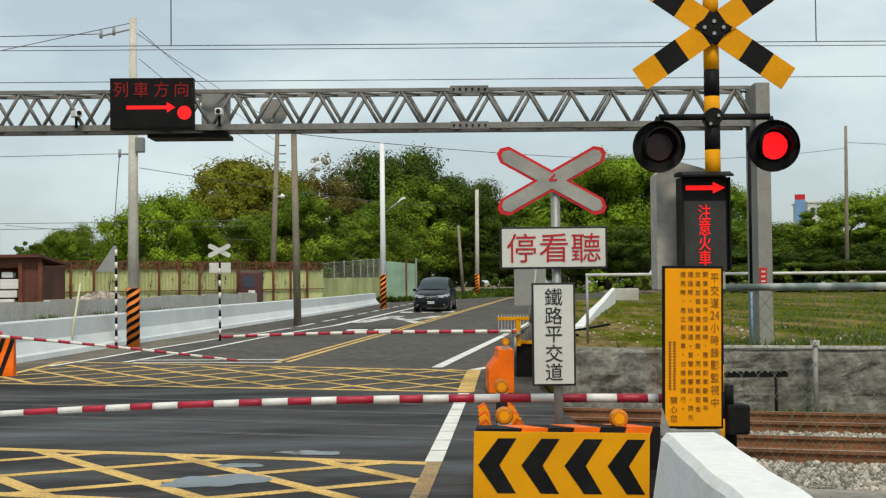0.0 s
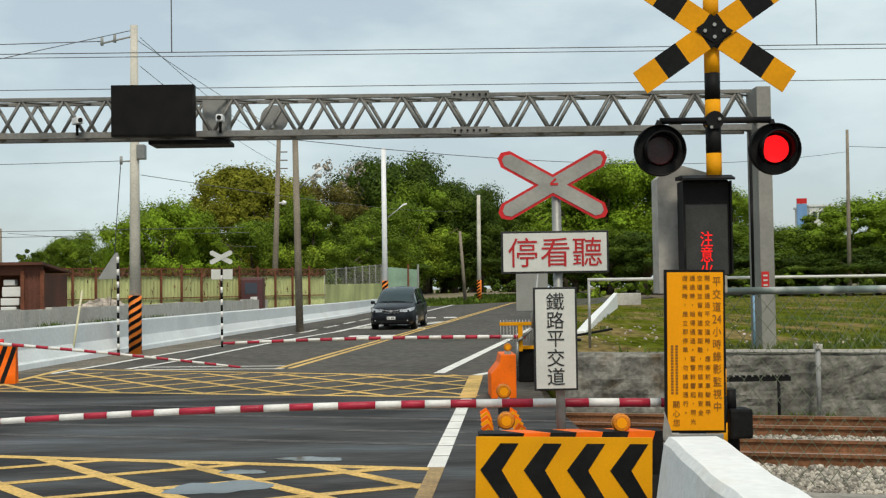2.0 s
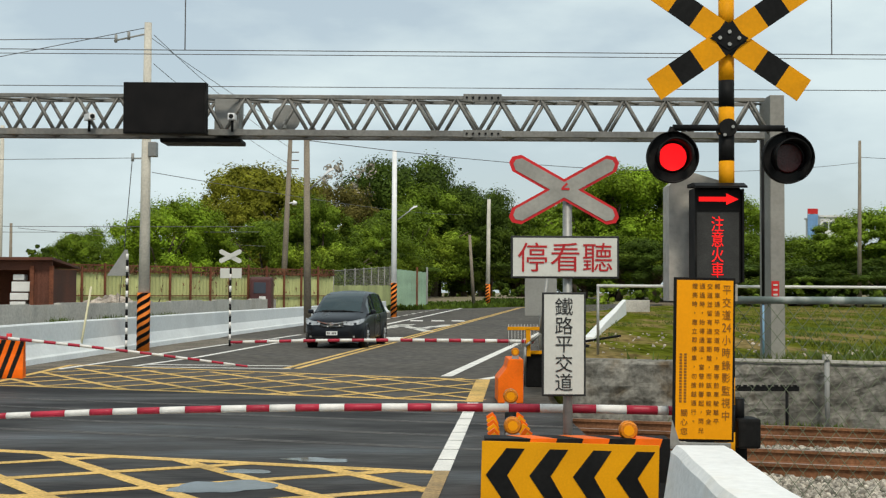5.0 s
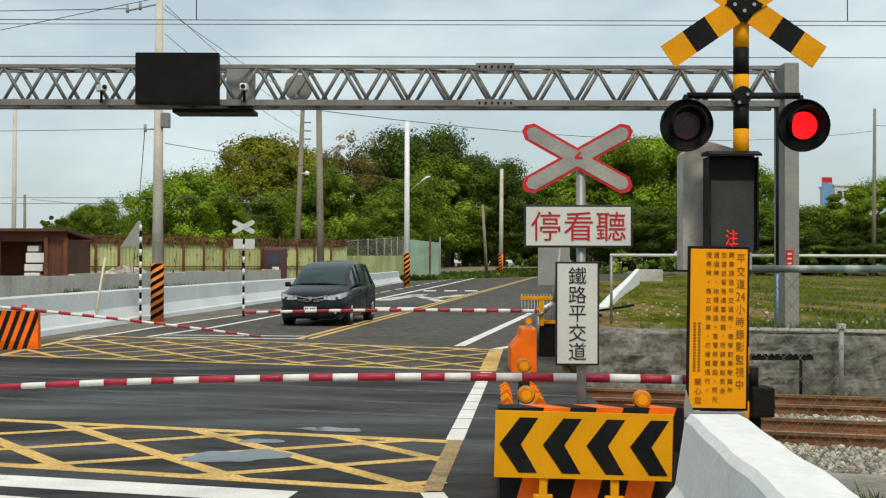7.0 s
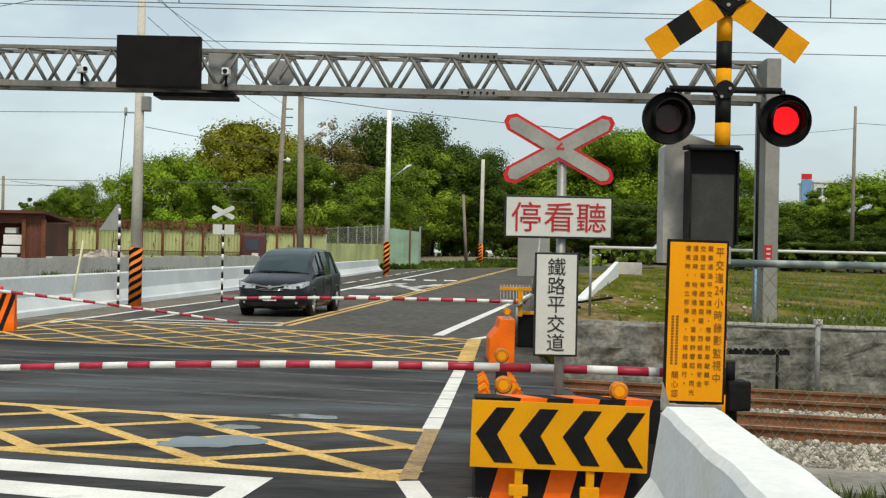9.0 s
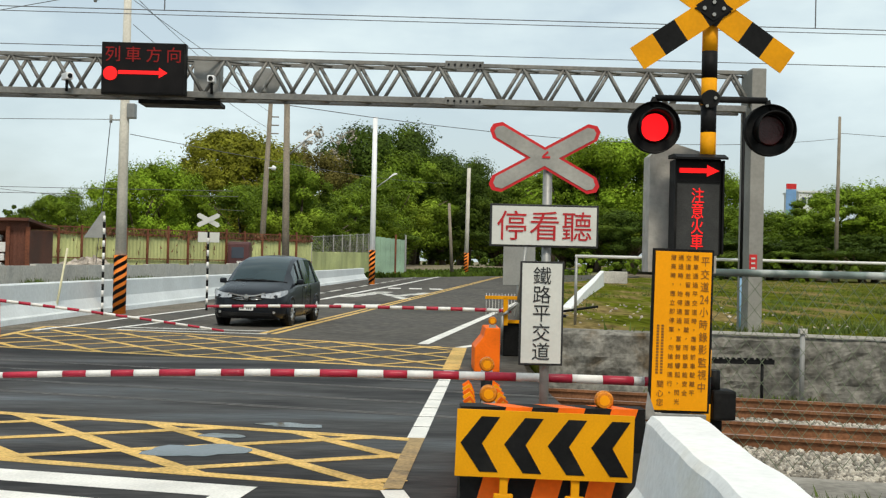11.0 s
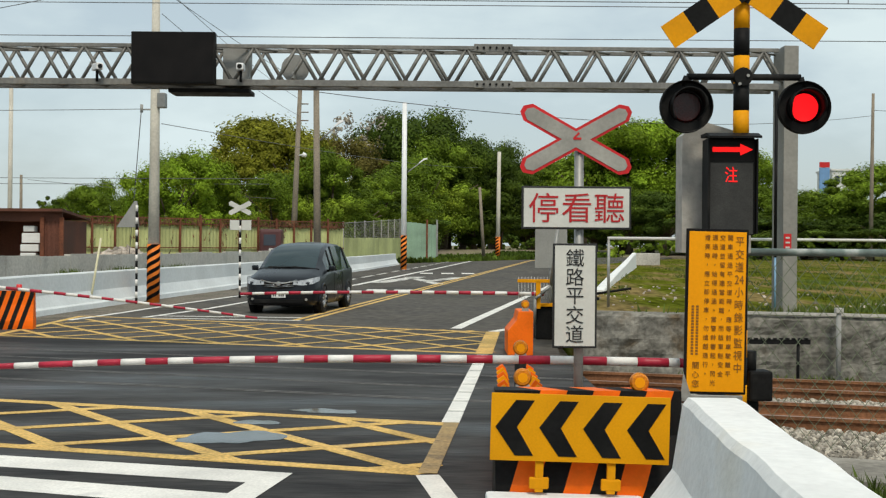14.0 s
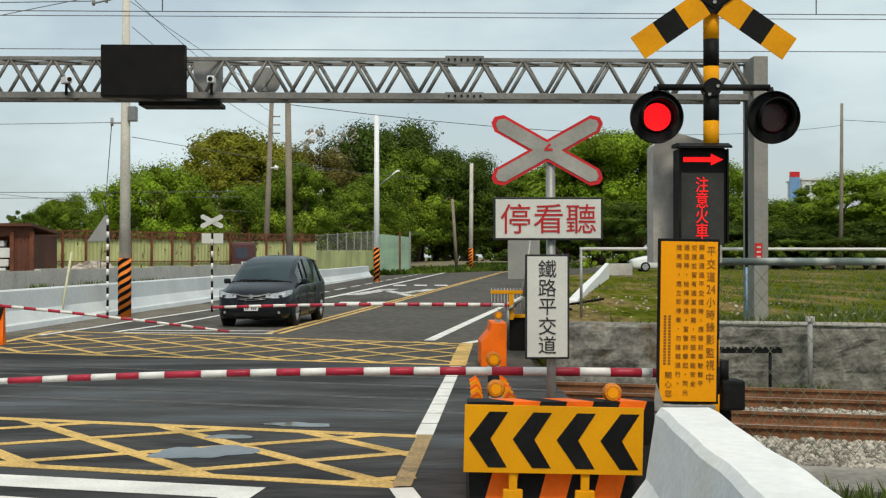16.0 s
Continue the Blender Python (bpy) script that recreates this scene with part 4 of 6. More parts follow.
for x in (-0.24, 0.20):
    bm = bmesh.new()
    box(bm, x - 0.025, x + 0.025, 0.015, 0.06, 0.16, 0.74, 0.004)
    box(bm, x - 0.02, x + 0.02, 0.055, 0.26, 0.66, 0.70)
    box(bm, x - 0.02, x + 0.02, 0.055, 0.16, 0.19, 0.23)
    box(bm, x - 0.06, x + 0.06, 0.012, 0.05, 0.18, 0.25, 0.01)
    part("upright", bm, SIGN_YELLOW, chevron, "yellow upright tube")


bm = bmesh.new()
box(bm, -0.56, 0.40, -0.10, 0.12, 0.026, 0.142, 0.02)
part("foot_block", bm, WALL_WHITE, chevron, "rough pale concrete foot block")


def warning_lamp(parent, x, y, z, r):
    b = bmesh.new()
    rod(b, (x, y, z), (x, y + 0.05, z), r, seg=24)
    rod(b, (x, y - 0.012, z), (x, y, z), r * 0.8, r, seg=24)
    lamp = part("warning_lamp", b, AMBER, parent, "round amber warning lamp")
    b = bmesh.new()
    box(b, x - r * 0.8, x + r * 0.8, y - 0.002, y + 0.05, z - r - 0.05, z - r + 0.012, 0.008)
    part("lamp_base", b, SIGN_GREY, lamp)
    b = bmesh.new()
    rod(b, (x, y - 0.014, z), (x, y - 0.008, z), r * 0.55, seg=16)
    part("lamp_ring", b, SIGN_ORANGE, lamp)


def plastic_barrier(at, turn, L, h, label, stripes, lamps=(), wide=0.26, first=0):
    """A moulded road barrier with slanting black bands; its length runs along its x."""
    t = thing("road_barrier", label, "road barrier", at, turn, "plastic road barriers")
    prof = [(-wide, 0), (-wide, 0.16), (-0.11, 0.46), (-0.10, h), (0.10, h), (0.11, 0.46), (wide, 0.16), (wide, 0)]
    n = stripes
    for i in range(n):
        b = bmesh.new()
        rings = []
        for e in (0, 1):
            ring = []
            for o, z in prof:
                skew = (z / h - 0.5) * 0.24 * (1 if o < 0 else -1)
                x = -L / 2 + L * (i + e) / n
                ring.append((x if (i == 0 and e == 0) or (i == n - 1 and e == 1) else x + skew * min(1, abs(o) / 0.1) * (1 if o < 0 else 0.2), o, z))
            rings.append(ring)
        loft(b, rings)
        part("band", b, BLACK if i % 2 == first else PLASTIC_ORANGE, t)
    for x, y, r in lamps:
        warning_lamp(t, x, y, h + r - 0.012, r)
    return t


plastic_barrier((0.955, 8.12, 0), 0, 1.17, 0.735, "orange and black moulded barrier behind the chevron board", 7, ((0.330, -0.05, 0.060),), 0.22)
plastic_barrier((0.63, 9.0, 0), 84, 0.9, 0.55, "worn orange plastic barrier in a row along the edge", 7, (), 0.14)
bm = bmesh.new()
prism(bm, [(1.05, 0), (1.43, 0), (1.43, 0.66), (1.21, 0.66), (1.18, 0.52), (1.05, 0.36)], 19.0, 19.9, "y")
bmesh.ops.bevel(bm, geom=bm.edges[:], offset=0.015, segments=2, affect="EDGES", profile=0.6)
end = tagged(mesh_ob("road_barrier", bm, PLASTIC_ORANGE), "plain orange plastic barrier end by the rails", "road barrier", "plastic road barriers")
warning_lamp(end, 1.31, 19.03, 0.765, 0.062)
ribs = thing("reflector_row", "small orange reflectors on a low barrier edge", "reflectors", (0, 0, 0))
for i in range(9):
    for s in (-1, 1):
        b = bmesh.new()
        f = i / 8
        x, y, z, q = 0.60 + 0.08 * f + s * (0.13 - 0.02 * f), 8.5 + 2.6 * f, 0.56, 0.055
        prism(b, [(x - q * s, z - q), (x + q * s * 0.4, z - q), (x + q * s, z + q * 0.2), (x, z + q * 0.9), (x - q * s * 0.5, z + q * 0.3)], y, y + 0.05, "y")
        part("reflector", b, PLASTIC_ORANGE if i % 2 == 0 else SIGN_ORANGE, ribs)
for s in (-1, 1):
    b = bmesh.new()
    loft(b, [[(0.60 + s * 0.13 - 0.03, 8.45, 0), (0.60 + s * 0.13 + 0.03, 8.45, 0), (0.60 + s * 0.13 + 0.02, 8.45, 0.52), (0.60 + s * 0.13 - 0.02, 8.45, 0.52)], [(0.68 + s * 0.11 - 0.03, 11.2, 0), (0.68 + s * 0.11 + 0.03, 11.2, 0), (0.68 + s * 0.11 + 0.02, 11.2, 0.52), (0.68 + s * 0.11 - 0.02, 11.2, 0.52)]])
    part("side_board", b, PLASTIC_ORANGE, ribs, "faded orange side board")
b = bmesh.new()
rod(b, (0.62, 8.75, 0.0), (0.62, 8.75, 0.55), 0.10, 0.08)
part("pedestal", b, BLACK, ribs)
warning_lamp(ribs, 0.585, 8.66, 0.748, 0.061)
warning_lamp(ribs, 0.69, 10.5, 0.80, 0.061)
b = bmesh.new()
rod(b, (0.69, 10.53, 0.0), (0.69, 10.53, 0.70), 0.05)
part("lamp_stand", b, BLACK, ribs)

left_barrier = plastic_barrier((-8.26, 24.0, 0), 8, 1.3, 0.72, "orange barrier with slanting black bands by the far verge", 15, (), 0.17, 1)
b = bmesh.new()
rod(b, (-7.88, 24.0, 0.72), (-7.88, 24.0, 0.84), 0.055, 0.05, seg=14)
part("beacon", b, material("red_beacon", (0.7, 0.03, 0.03), 0.3, grain=(30, 0.05), stain=(3, 0.1), bump=0), left_barrier, "small red beacon").matrix_basis = left_barrier.matrix_basis.inverted()

# loose rail clips and plates by the rails
scrap = thing("rail_fitting", "grey steel rail fitting lying on the stones", "rail fitting", (1.75, 12.5, 0))
b = bmesh.new()
prism(b, [(-0.35, 0), (0.5, 0), (0.45, 0.04), (0.1, 0.05), (0.05, 0.12), (-0.05, 0.14), (-0.1, 0.05), (-0.33, 0.04)], -0.1, 0.1, "y")
part("plate", b, GALV, scrap)
copy_thing(scrap, pose(2.35, 12.35, 0, 0, 0, 20))

# ---- gantry over the road ----
gantry = thing("road_gantry", "grey steel lattice gantry beam spanning the road", "gantry", (0, 18.49, 0))
X0, X1, ZT, ZB, DEEP = -11.616, 4.92, 4.50, 3.97, 0.45
for y in (0.0, DEEP):
    for z in (ZT, ZB):
        b = bmesh.new()
        s = 0.028 if z == ZT else 0.045
        box(b, X0, X1, y - s, y + s, z - s, z + s, 0.006)
        part("chord", b, GANTRY_STEEL, gantry)
n, step = 27, 0.616
for i in range(n):
    x = X0 + i * step
    for y, ph in ((0.0, 0.0), (DEEP, 0.10)):
        for a, c in (((x, ZB), (x + step / 2, ZT)), ((x + step / 2, ZT), (x + step, ZB))):
            b = bmesh.new()
            rod(b, (a[0] + ph, y, a[1]), (c[0] + ph, y, c[1]), 0.027, seg=4)
            part("lattice_bar", b, GANTRY_STEEL, gantry)
    for z in (ZT, ZB):
        b = bmesh.new()
        rod(b, (x, 0, z), (x + step, DEEP, z), 0.018, seg=4)
        part("cross_tie", b, GANTRY_STEEL, gantry)
for cx in (5.04, X0 - 0.1):
    b = bmesh.new()
    box(b, cx - 0.06, cx + 0.15, -0.10, DEEP + 0.06, 0.68 if cx > 0 else 0, 4.56, 0.012)
    col = part("column", b, COLUMN_GREY, gantry, "grey box column")
b = bmesh.new()
box(b, 4.99, 5.10, -0.112, -0.102, 1.53, 1.84)
part("label", b, RED_BOX, gantry, "small red label with white bars")
b = bmesh.new()
for i in range(4):
    box(b, 5.015, 5.075, -0.118, -0.113, 1.56 + i * 0.07, 1.585 + i * 0.07)
part("label_text", b, SIGN_WHITE, gantry)
b = bmesh.new()
rod(b, (4.86, -0.14, 0.70), (4.86, -0.14, 1.5), 0.015)
part("conduit", b, PIPE_BLUE, gantry, "blue conduit")
b = bmesh.new()
rod(b, (4.86, -0.14, 1.5), (4.86, -0.14, 3.9), 0.023, seg=8)
part("cable", b, BLACK, gantry)

for z, s in ((ZT, 0.028), (ZB, 0.045)):
    b = bmesh.new()
    box(b, 0.50, 1.06, -s - 0.016, -s - 0.002, z - 0.055, z + 0.055, 0.003)
    splice = part("splice_plate", b, GANTRY_STEEL, gantry, "bolted splice plate")
    for k in range(6):
        b = bmesh.new()
        rod(b, (0.55 + k * 0.092, -s - 0.016, z), (0.55 + k * 0.092, -s - 0.034, z), 0.018, seg=6)
        part("bolt", b, BLACK, splice)

board = thing("display_board", "dark electronic display board hung on the gantry", "display board", (-3.81, 18.24, 4.295))
b = bmesh.new()
box(b, -0.60, 0.60, 0, 0.14, -0.375, 0.370, 0.012)
part("casing", b, BLACK, board)
b = bmesh.new()
box(b, -0.575, 0.575, -0.008, -0.002, -0.35, 0.345)
part("screen", b, PANEL, board)
b = bmesh.new()
for i, ch in enumerate("列車方向"):
    write(b, ch, 0.235, -0.44 + i * 0.29, 0, 0)
led_words = part("display_words", b, LED_DIM, board, "dim red characters")
b = bmesh.new()
prism(b, [(-0.34, -0.026), (0.24, -0.026), (0.24, -0.075), (0.36, 0.0), (0.24, 0.075), (0.24, 0.026), (-0.34, 0.026)], -0.002, 0.002, "y")
led_line = part("display_line", b, LED_GLOW, board, "glowing red arrow")
b = bmesh.new()
rod(b, (0, -0.002, 0), (0, 0.002, 0), 0.10, seg=20)
led_dot = part("display_dot", b, LED_GLOW, board, "glowing red dot")
b = bmesh.new()
box(b, -0.13, 1.05, 0.30, 0.85, -0.46, -0.40, 0.01)
part("catwalk", b, BLACK, board, "dark steel platform under the board")
b = bmesh.new()
box(b, 0.64, 1.02, 0.42, 0.80, -0.33, 0.22, 0.02)
part("control_box", b, GREY_PAINT, board, "grey control box")
b = bmesh.new()
for x in (-0.4, 0.4):
    rod(b, (x, 0.14, 0.2), (x, 0.25, 0.2), 0.03)
    rod(b, (x, 0.14, -0.3), (x, 0.25, -0.3), 0.03)
part("hanger", b, GALV, board)


def watch_camera(x, z, turn):
    t = thing("traffic_camera", "small white traffic camera on the gantry beam", "camera housing", (x, 18.38, z), turn, "cameras on the gantry")
    b = bmesh.new()
    box(b, -0.05, 0.05, -0.12, 0.10, 0.0, 0.10, 0.015)
    part("housing", b, WHITE_HOUSING, t)
    b = bmesh.new()
    rod(b, (0, -0.121, 0.05), (0, -0.128, 0.05), 0.035)
    part("glass", b, BLACK, t)
    b = bmesh.new()
    rod(b, (0, 0, 0.0), (0, 0, -0.16), 0.02)
    part("stem", b, BLACK, t)


watch_camera(-2.86, 4.13, 0)
watch_camera(-4.93, 4.12, 35)
mirror = thing("round_sign", "grey back of a round sign behind the gantry beam", "sign", (-2.17, 19.2, 0))
b = bmesh.new()
rod(b, (0, 0, 4.28), (0, 0.02, 4.28), 0.21, seg=28)
part("disc", b, GREY_PAINT, mirror)
b = bmesh.new()
box(b, -0.02, 0.02, -0.28, 0.0, 4.1, 4.2)
part("bracket", b, GALV, mirror)

# ---- poles ----


def cable(name, pts, r, label, sag=0.0):
    b = bmesh.new()
    for a, c in zip(pts, pts[1:]):
        a, c = Vector(a), Vector(c)
        side = (c - a).cross(Vector((0, 0, 1)))
        side = (side if side.length > 0.01 else Vector((1, 0, 0))).normalized()
        up = side.cross(c - a).normalized()
        rings = []
        for i in range(13):
            f = i / 12
            p = a.lerp(c, f) - Vector((0, 0, sag * 4 * f * (1 - f)))
            rings.append([p + (side * math.cos(k * 1.257) + up * math.sin(k * 1.257)) * r for k in range(5)])
        loft(b, rings)
    return tagged(mesh_ob(name, b, WIRE), label, "cable", "overhead cables")


def banded_pole(x, y, h, r0, r1, mat, label, band=None, lean=0.0):
    t = thing("utility_pole", label, "utility pole", (x, y, -0.02), 0, "poles along the road")
    b = bmesh.new()
    rod(b, (0, 0, 0), (lean, 0, h), r0, r1, seg=16)
    part("shaft", b, mat, t)
    if band:
        b = bmesh.new()
        rod(b, (0, 0, 0.02), (lean * band / h, 0, band), r0 + 0.012, r0 + 0.010, seg=20)
        p = part("band", b, BAND_ORANGE, t, "orange band with slanting black stripes")
        for i in range(8):
            b = bmesh.new()
            rings = []
            r = r0 + 0.016
            for j in range(13):
                a = radians(180 + 180 * j / 12)
                z = 0.0 + i * band / 7.2 + 0.30 * band / 1.6 * j / 12
                lo, hi = max(0.03, min(band, z)), max(0.03, min(band, z + band / 14))
                rings.append([(r * math.cos(a), r * math.sin(a), lo), (r * math.cos(a), r * math.sin(a), hi)])
            vs = [[b.verts.new(q) for q in ring] for ring in rings]
            for v, w in zip(vs, vs[1:]):
                if (v[1].co - v[0].co).length > 0.01 or (w[1].co - w[0].co).length > 0.01:
                    b.faces.new((v[0], w[0], w[1], v[1]))
            bmesh.ops.solidify(b, geom=b.faces[:], thickness=0.003)
            part("stripe", b, BLACK, p)
    return t


def street_light(t, z, reach, rise):
    b = bmesh.new()
    rod(b, (0, 0, z), (reach * 0.7, 0, z + rise * 0.8), 0.035, seg=8)
    arm = part("lamp_arm", b, GALV, t)
    b = bmesh.new()
    loft(b, [[(reach * f, w, z + rise * g + u) for w, u in ((-0.10 * s, 0), (0.10 * s, 0), (0.08 * s, 0.10 * s), (-0.08 * s, 0.10 * s))] for f, g, s in ((0.65, 0.75, 0.7), (0.85, 0.95, 1.2), (1.0, 1.02, 0.8))])
    part("lamp_head", b, WHITE_HOUSING, arm, "pale street lamp head")


pole_a = banded_pole(-7.79, 34.85, 9.05, 0.165, 0.10, CONCRETE_POLE, "tall concrete utility pole with an orange and black band", 1.62, 0.03)
b = bmesh.new()
box(b, 0.10, 0.32, -0.15, 0.15, 5.35, 5.75, 0.02)
part("junction_box", b, GALV, pole_a)
b = bmesh.new()
rod(b, (-0.9, 0, 8.55), (0.0, 0, 8.75), 0.025)
rod(b, (-0.35, 0, 5.3), (0, 0, 5.3), 0.02)
for x, z in ((-0.85, 8.6), (-0.5, 8.68), (-0.35, 5.32)):
    rod(b, (x, 0, z - 0.1), (x, 0, z + 0.12), 0.04)
part("insulator_arm", b, GREY_PAINT, pole_a)
pole_b = banded_pole(-4.65, 49.08, 7.75, 0.15, 0.11, WOOD_POLE, "dark slender street lighting pole", None, -0.10)
street_light(pole_b, 5.6, 0.95, 0.75)
pole_c = banded_pole(-7.06, 61.35, 9.1, 0.16, 0.10, WOOD_POLE, "old leaning utility pole behind the fence", None, 0.34)
b = bmesh.new()
rod(b, (0.2, 0, 5.9), (0.55, -0.2, 5.95), 0.03)
rod(b, (0.5, -0.2, 5.95), (0.68, -0.2, 5.9), 0.12, 0.08)
part("lamp", b, WHITE_HOUSING, pole_c, "small white lamp")
b = bmesh.new()
for z in (7.6, 8.0, 8.4):
    rod(b, (0.3, 0, z), (0.75, 0, z), 0.03, seg=6)
part("crossarm", b, WOOD_POLE, pole_c)
pole_d = banded_pole(-2.26, 82.8, 10.9, 0.19, 0.15, WHITE_HOUSING, "white street light pole with an orange and black band", 2.25, 0.0)
street_light(pole_d, 6.2, 1.5, 1.0)
nearer(pole_d, climb(0, 82.8)[3])
pole_e = banded_pole(6.75, 145, 12.3, 0.26, 0.2, CONCRETE_POLE, "distant pale pole with an orange band", 2.6, 0.1)
pole_f = banded_pole(5.0, 140, 8.0, 0.2, 0.15, WOOD_POLE, "short wooden pole before the trees", None, -0.5)
nearer(pole_e, climb(0, 145)[3])
nearer(pole_f, climb(0, 140)[3])
pole_g = banded_pole(30.6, 90, 12.6, 0.17, 0.10, WOOD_POLE, "far dark utility pole above the meadow", None, 0.1)
pole_h = banded_pole(-17.52, 52, 8.4, 0.10, 0.08, CONCRETE_POLE, "utility pole beyond the rusty shed", None, 0.05)
street_light(pole_h, 7.9, 0.7, 0.4)
pole_i = banded_pole(-24.6, 75, 5.6, 0.10, 0.08, WOOD_POLE, "short dark pole in the distance", None, 0.0)
wires = [("contact_wire", [(-40, 15.6, 4.63), (40, 15.6, 4.63)], 0.006, 0.0), ("contact_wire", [(-40, 18.0, 5.03), (40, 18.0, 5.02)], 0.006, 0.0),
         ("feeder_wire", [(-45, 24.5, 5.60), (45, 24.5, 5.63)], 0.008, 0.0),
         ("service_wire", [(-40, 40, 6.0), (-7.79, 34.85, 5.3)], 0.009, 0.2), ("service_wire", [(-7.79, 34.85, 8.7), (-4.7, 49.1, 7.5)], 0.009, 0.1),
         ("service_wire", [(-4.7, 49.1, 7.5), (30.6, 90, 11.0)], 0.016, 0.9), ("service_wire", [(-45, 30, 7.6), (-8.6, 34.85, 8.6)], 0.013, 0.2),
         ("service_wire", [(-7.6, 34.85, 8.7), (-6.75, 61.35, 8.6)], 0.009, 0.2), ("service_wire", [(-7.6, 34.85, 7.9), (-6.75, 61.35, 7.8)], 0.009, 0.2),
         ("service_wire", [(-7.6, 34.85, 4.9), (6.7, 145, 10.6)], 0.010, 0.5), ("service_wire", [(-60, 60, 5.9), (-7.79, 34.85, 8.9)], 0.012, 0.4),
         ("service_wire", [(-60, 70, 5.3), (-9.6, 70, 5.2)], 0.016, 0.1), ("service_wire", [(-60, 72, 5.0), (-9.6, 72, 5.0)], 0.016, 0.1),
         ("service_wire", [(-24.2, 75, 5.3), (-10, 78, 4.4)], 0.014, 0.1), ("service_wire", [(30.6, 90, 11.4), (70, 100, 11.8)], 0.02, 0.3),
         ("stay_wire", [(-8.15, 34.85, 5.25), (-9.7, 40, 1.3)], 0.012, 0.0)]
for name, pts, r, sag in wires:
    cable(name, pts, r, "thin dark overhead wire against the sky", sag)
for x in (-3.02, 5.0, 12.5):
    cable("dropper", [(x, 15.6, 4.63), (x, 15.6, 5.9)], 0.008, "thin dropper wire holding the contact wire")
cable("messenger_wire", [(-40, 15.6, 5.9), (40, 15.6, 5.9)], 0.012, "upper wire of the overhead line")

# striped posts with signs on the far verge


def striped_post(x, y, h, r, group):
    t = thing("striped_post", "black and white banded post with a white cross and plate", "sign post", (x, y, 0), 0, group)
    n = int(h / 0.17)
    for k in range(n):
        b = bmesh.new()
        rod(b, (0, 0, h * k / n), (0, 0, h * (k + 1) / n), r, seg=12)
        part("post_band", b, GATE_WHITE if k % 2 else BLACK, t)
    return t


sp = striped_post(-5.96, 38.28, 2.35, 0.035, "striped posts")
b = bmesh.new()
crossbuck_arm(b, 0, -0.062, -0.050, 2.70, 27, 0.66, 0.14, 0.05)
crossbuck_arm(b, 0, -0.048, -0.037, 2.70, -27, 0.66, 0.14, 0.05)
part("cross", b, SIGN_WHITE, sp, "white cross")
b = bmesh.new()
box(b, -0.30, -0.02, -0.055, -0.04, 2.04, 2.34)
box(b, 0.05, 0.34, -0.055, -0.04, 2.04, 2.34)
part("plate", b, SIGN_WHITE, sp, "white plates")
sp2 = thing("striped_post", "banded black and white post with a grey triangular sign back", "sign post", (-8.05, 34.0, 0), 0, "striped posts")
for k in range(16):
    b = bmesh.new()
    rod(b, (0, 0, 0.165 * k), (0, 0, 0.165 * (k + 1)), 0.035, seg=12)
    part("post_band", b, GATE_WHITE if k % 2 else BLACK, sp2)
b = bmesh.new()
prism(b, [(-0.55, 2.05), (0.05, 2.05), (0.0, 2.75), (-0.08, 2.75)], 0.04, 0.052, "y")
part("sign_back", b, GREY_PAINT, sp2, "bare grey sign back")
b = bmesh.new()
rod(b, (-8.75, 32.0, 0.0), (-8.55, 32.3, 1.75), 0.028, 0.028)
tagged(mesh_ob("leaning_stick", b, CREAM), "thin cream stick leaning by the barrier wall", "stick")
lp = thing("roadside_post", "grey post with blank sign backs and a switch box", "sign post", (-8.42, 22.6, 0))
b = bmesh.new()
rod(b, (0, 0, 0), (0, 0, 2.0), 0.075, seg=14)
part("post", b, GREY_PAINT, lp)
b = bmesh.new()
box(b, 0.03, 0.34, -0.10, 0.02, 1.20, 1.46, 0.02)
part("switch_box", b, GREY_PAINT, lp)
b = bmesh.new()
crossbuck_arm(b, 0.15, -0.09, -0.078, 1.80, -25, 0.7, 0.14, 0.04)
crossbuck_arm(b, 0.15, -0.105, -0.093, 1.80, 40, 0.6, 0.14, 0.04)
part("cross_back", b, GREY_PAINT, lp, "grey back of a cross sign")

# ---- far gate machine ----
fm = thing("gate_machine", "black gate machine with yellow bracket beside the far rails", "gate machine", (2.1, 22.5, 0))
b = bmesh.new()
box(b, -0.38, 0.50, -0.25, 0.35, 0.0, 0.60, 0.02)
part("housing", b, BLACK, fm)
for q in ((-0.72, -0.16, -0.45, -0.40, 1.00, 1.06), (-0.40, -0.32, -0.45, -0.39, 0.55, 1.02), (0.42, 0.52, -0.30, -0.26, 0.35, 0.68), (-0.36, -0.05, -0.30, -0.262, 0.58, 0.64)):
    b = bmesh.new()
    box(b, *q, 0.005)
    part("bracket", b, SIGN_YELLOW, fm, "yellow steel bracket")
b = bmesh.new()
for i in range(10):
    rod(b, (-0.70 + i * 0.055, -0.43, 0.72), (-0.70 + i * 0.055, -0.43, 1.10), 0.004, seg=5)
part("comb", b, GATE_WHITE, fm, "row of thin white rods")
b = bmesh.new()
for q in (((-0.42, -0.5, 0.30), (-0.42, -0.5, 0.72)), ((-0.42, -0.5, 0.72), (-0.32, -0.5, 0.80)), ((-0.32, -0.5, 0.80), (-0.15, -0.5, 0.95)), ((-0.15, -0.5, 0.95), (-0.02, -0.4, 2.0))):
    rod(b, *q, 0.026, seg=8)
part("bent_tube", b, GALV, fm, "bent galvanised tube")
b = bmesh.new()
rod(b, (0.55, -0.2, 0.0), (0.58, -0.2, 0.95), 0.05)
rod(b, (0.5, -0.2, 0.78), (1.3, -0.1, 0.90), 0.022)
rod(b, (0.5, -0.2, 0.55), (1.25, -0.1, 0.62), 0.022)
box(b, 0.48, 0.72, -0.3, -0.1, 0.3, 0.75, 0.02)
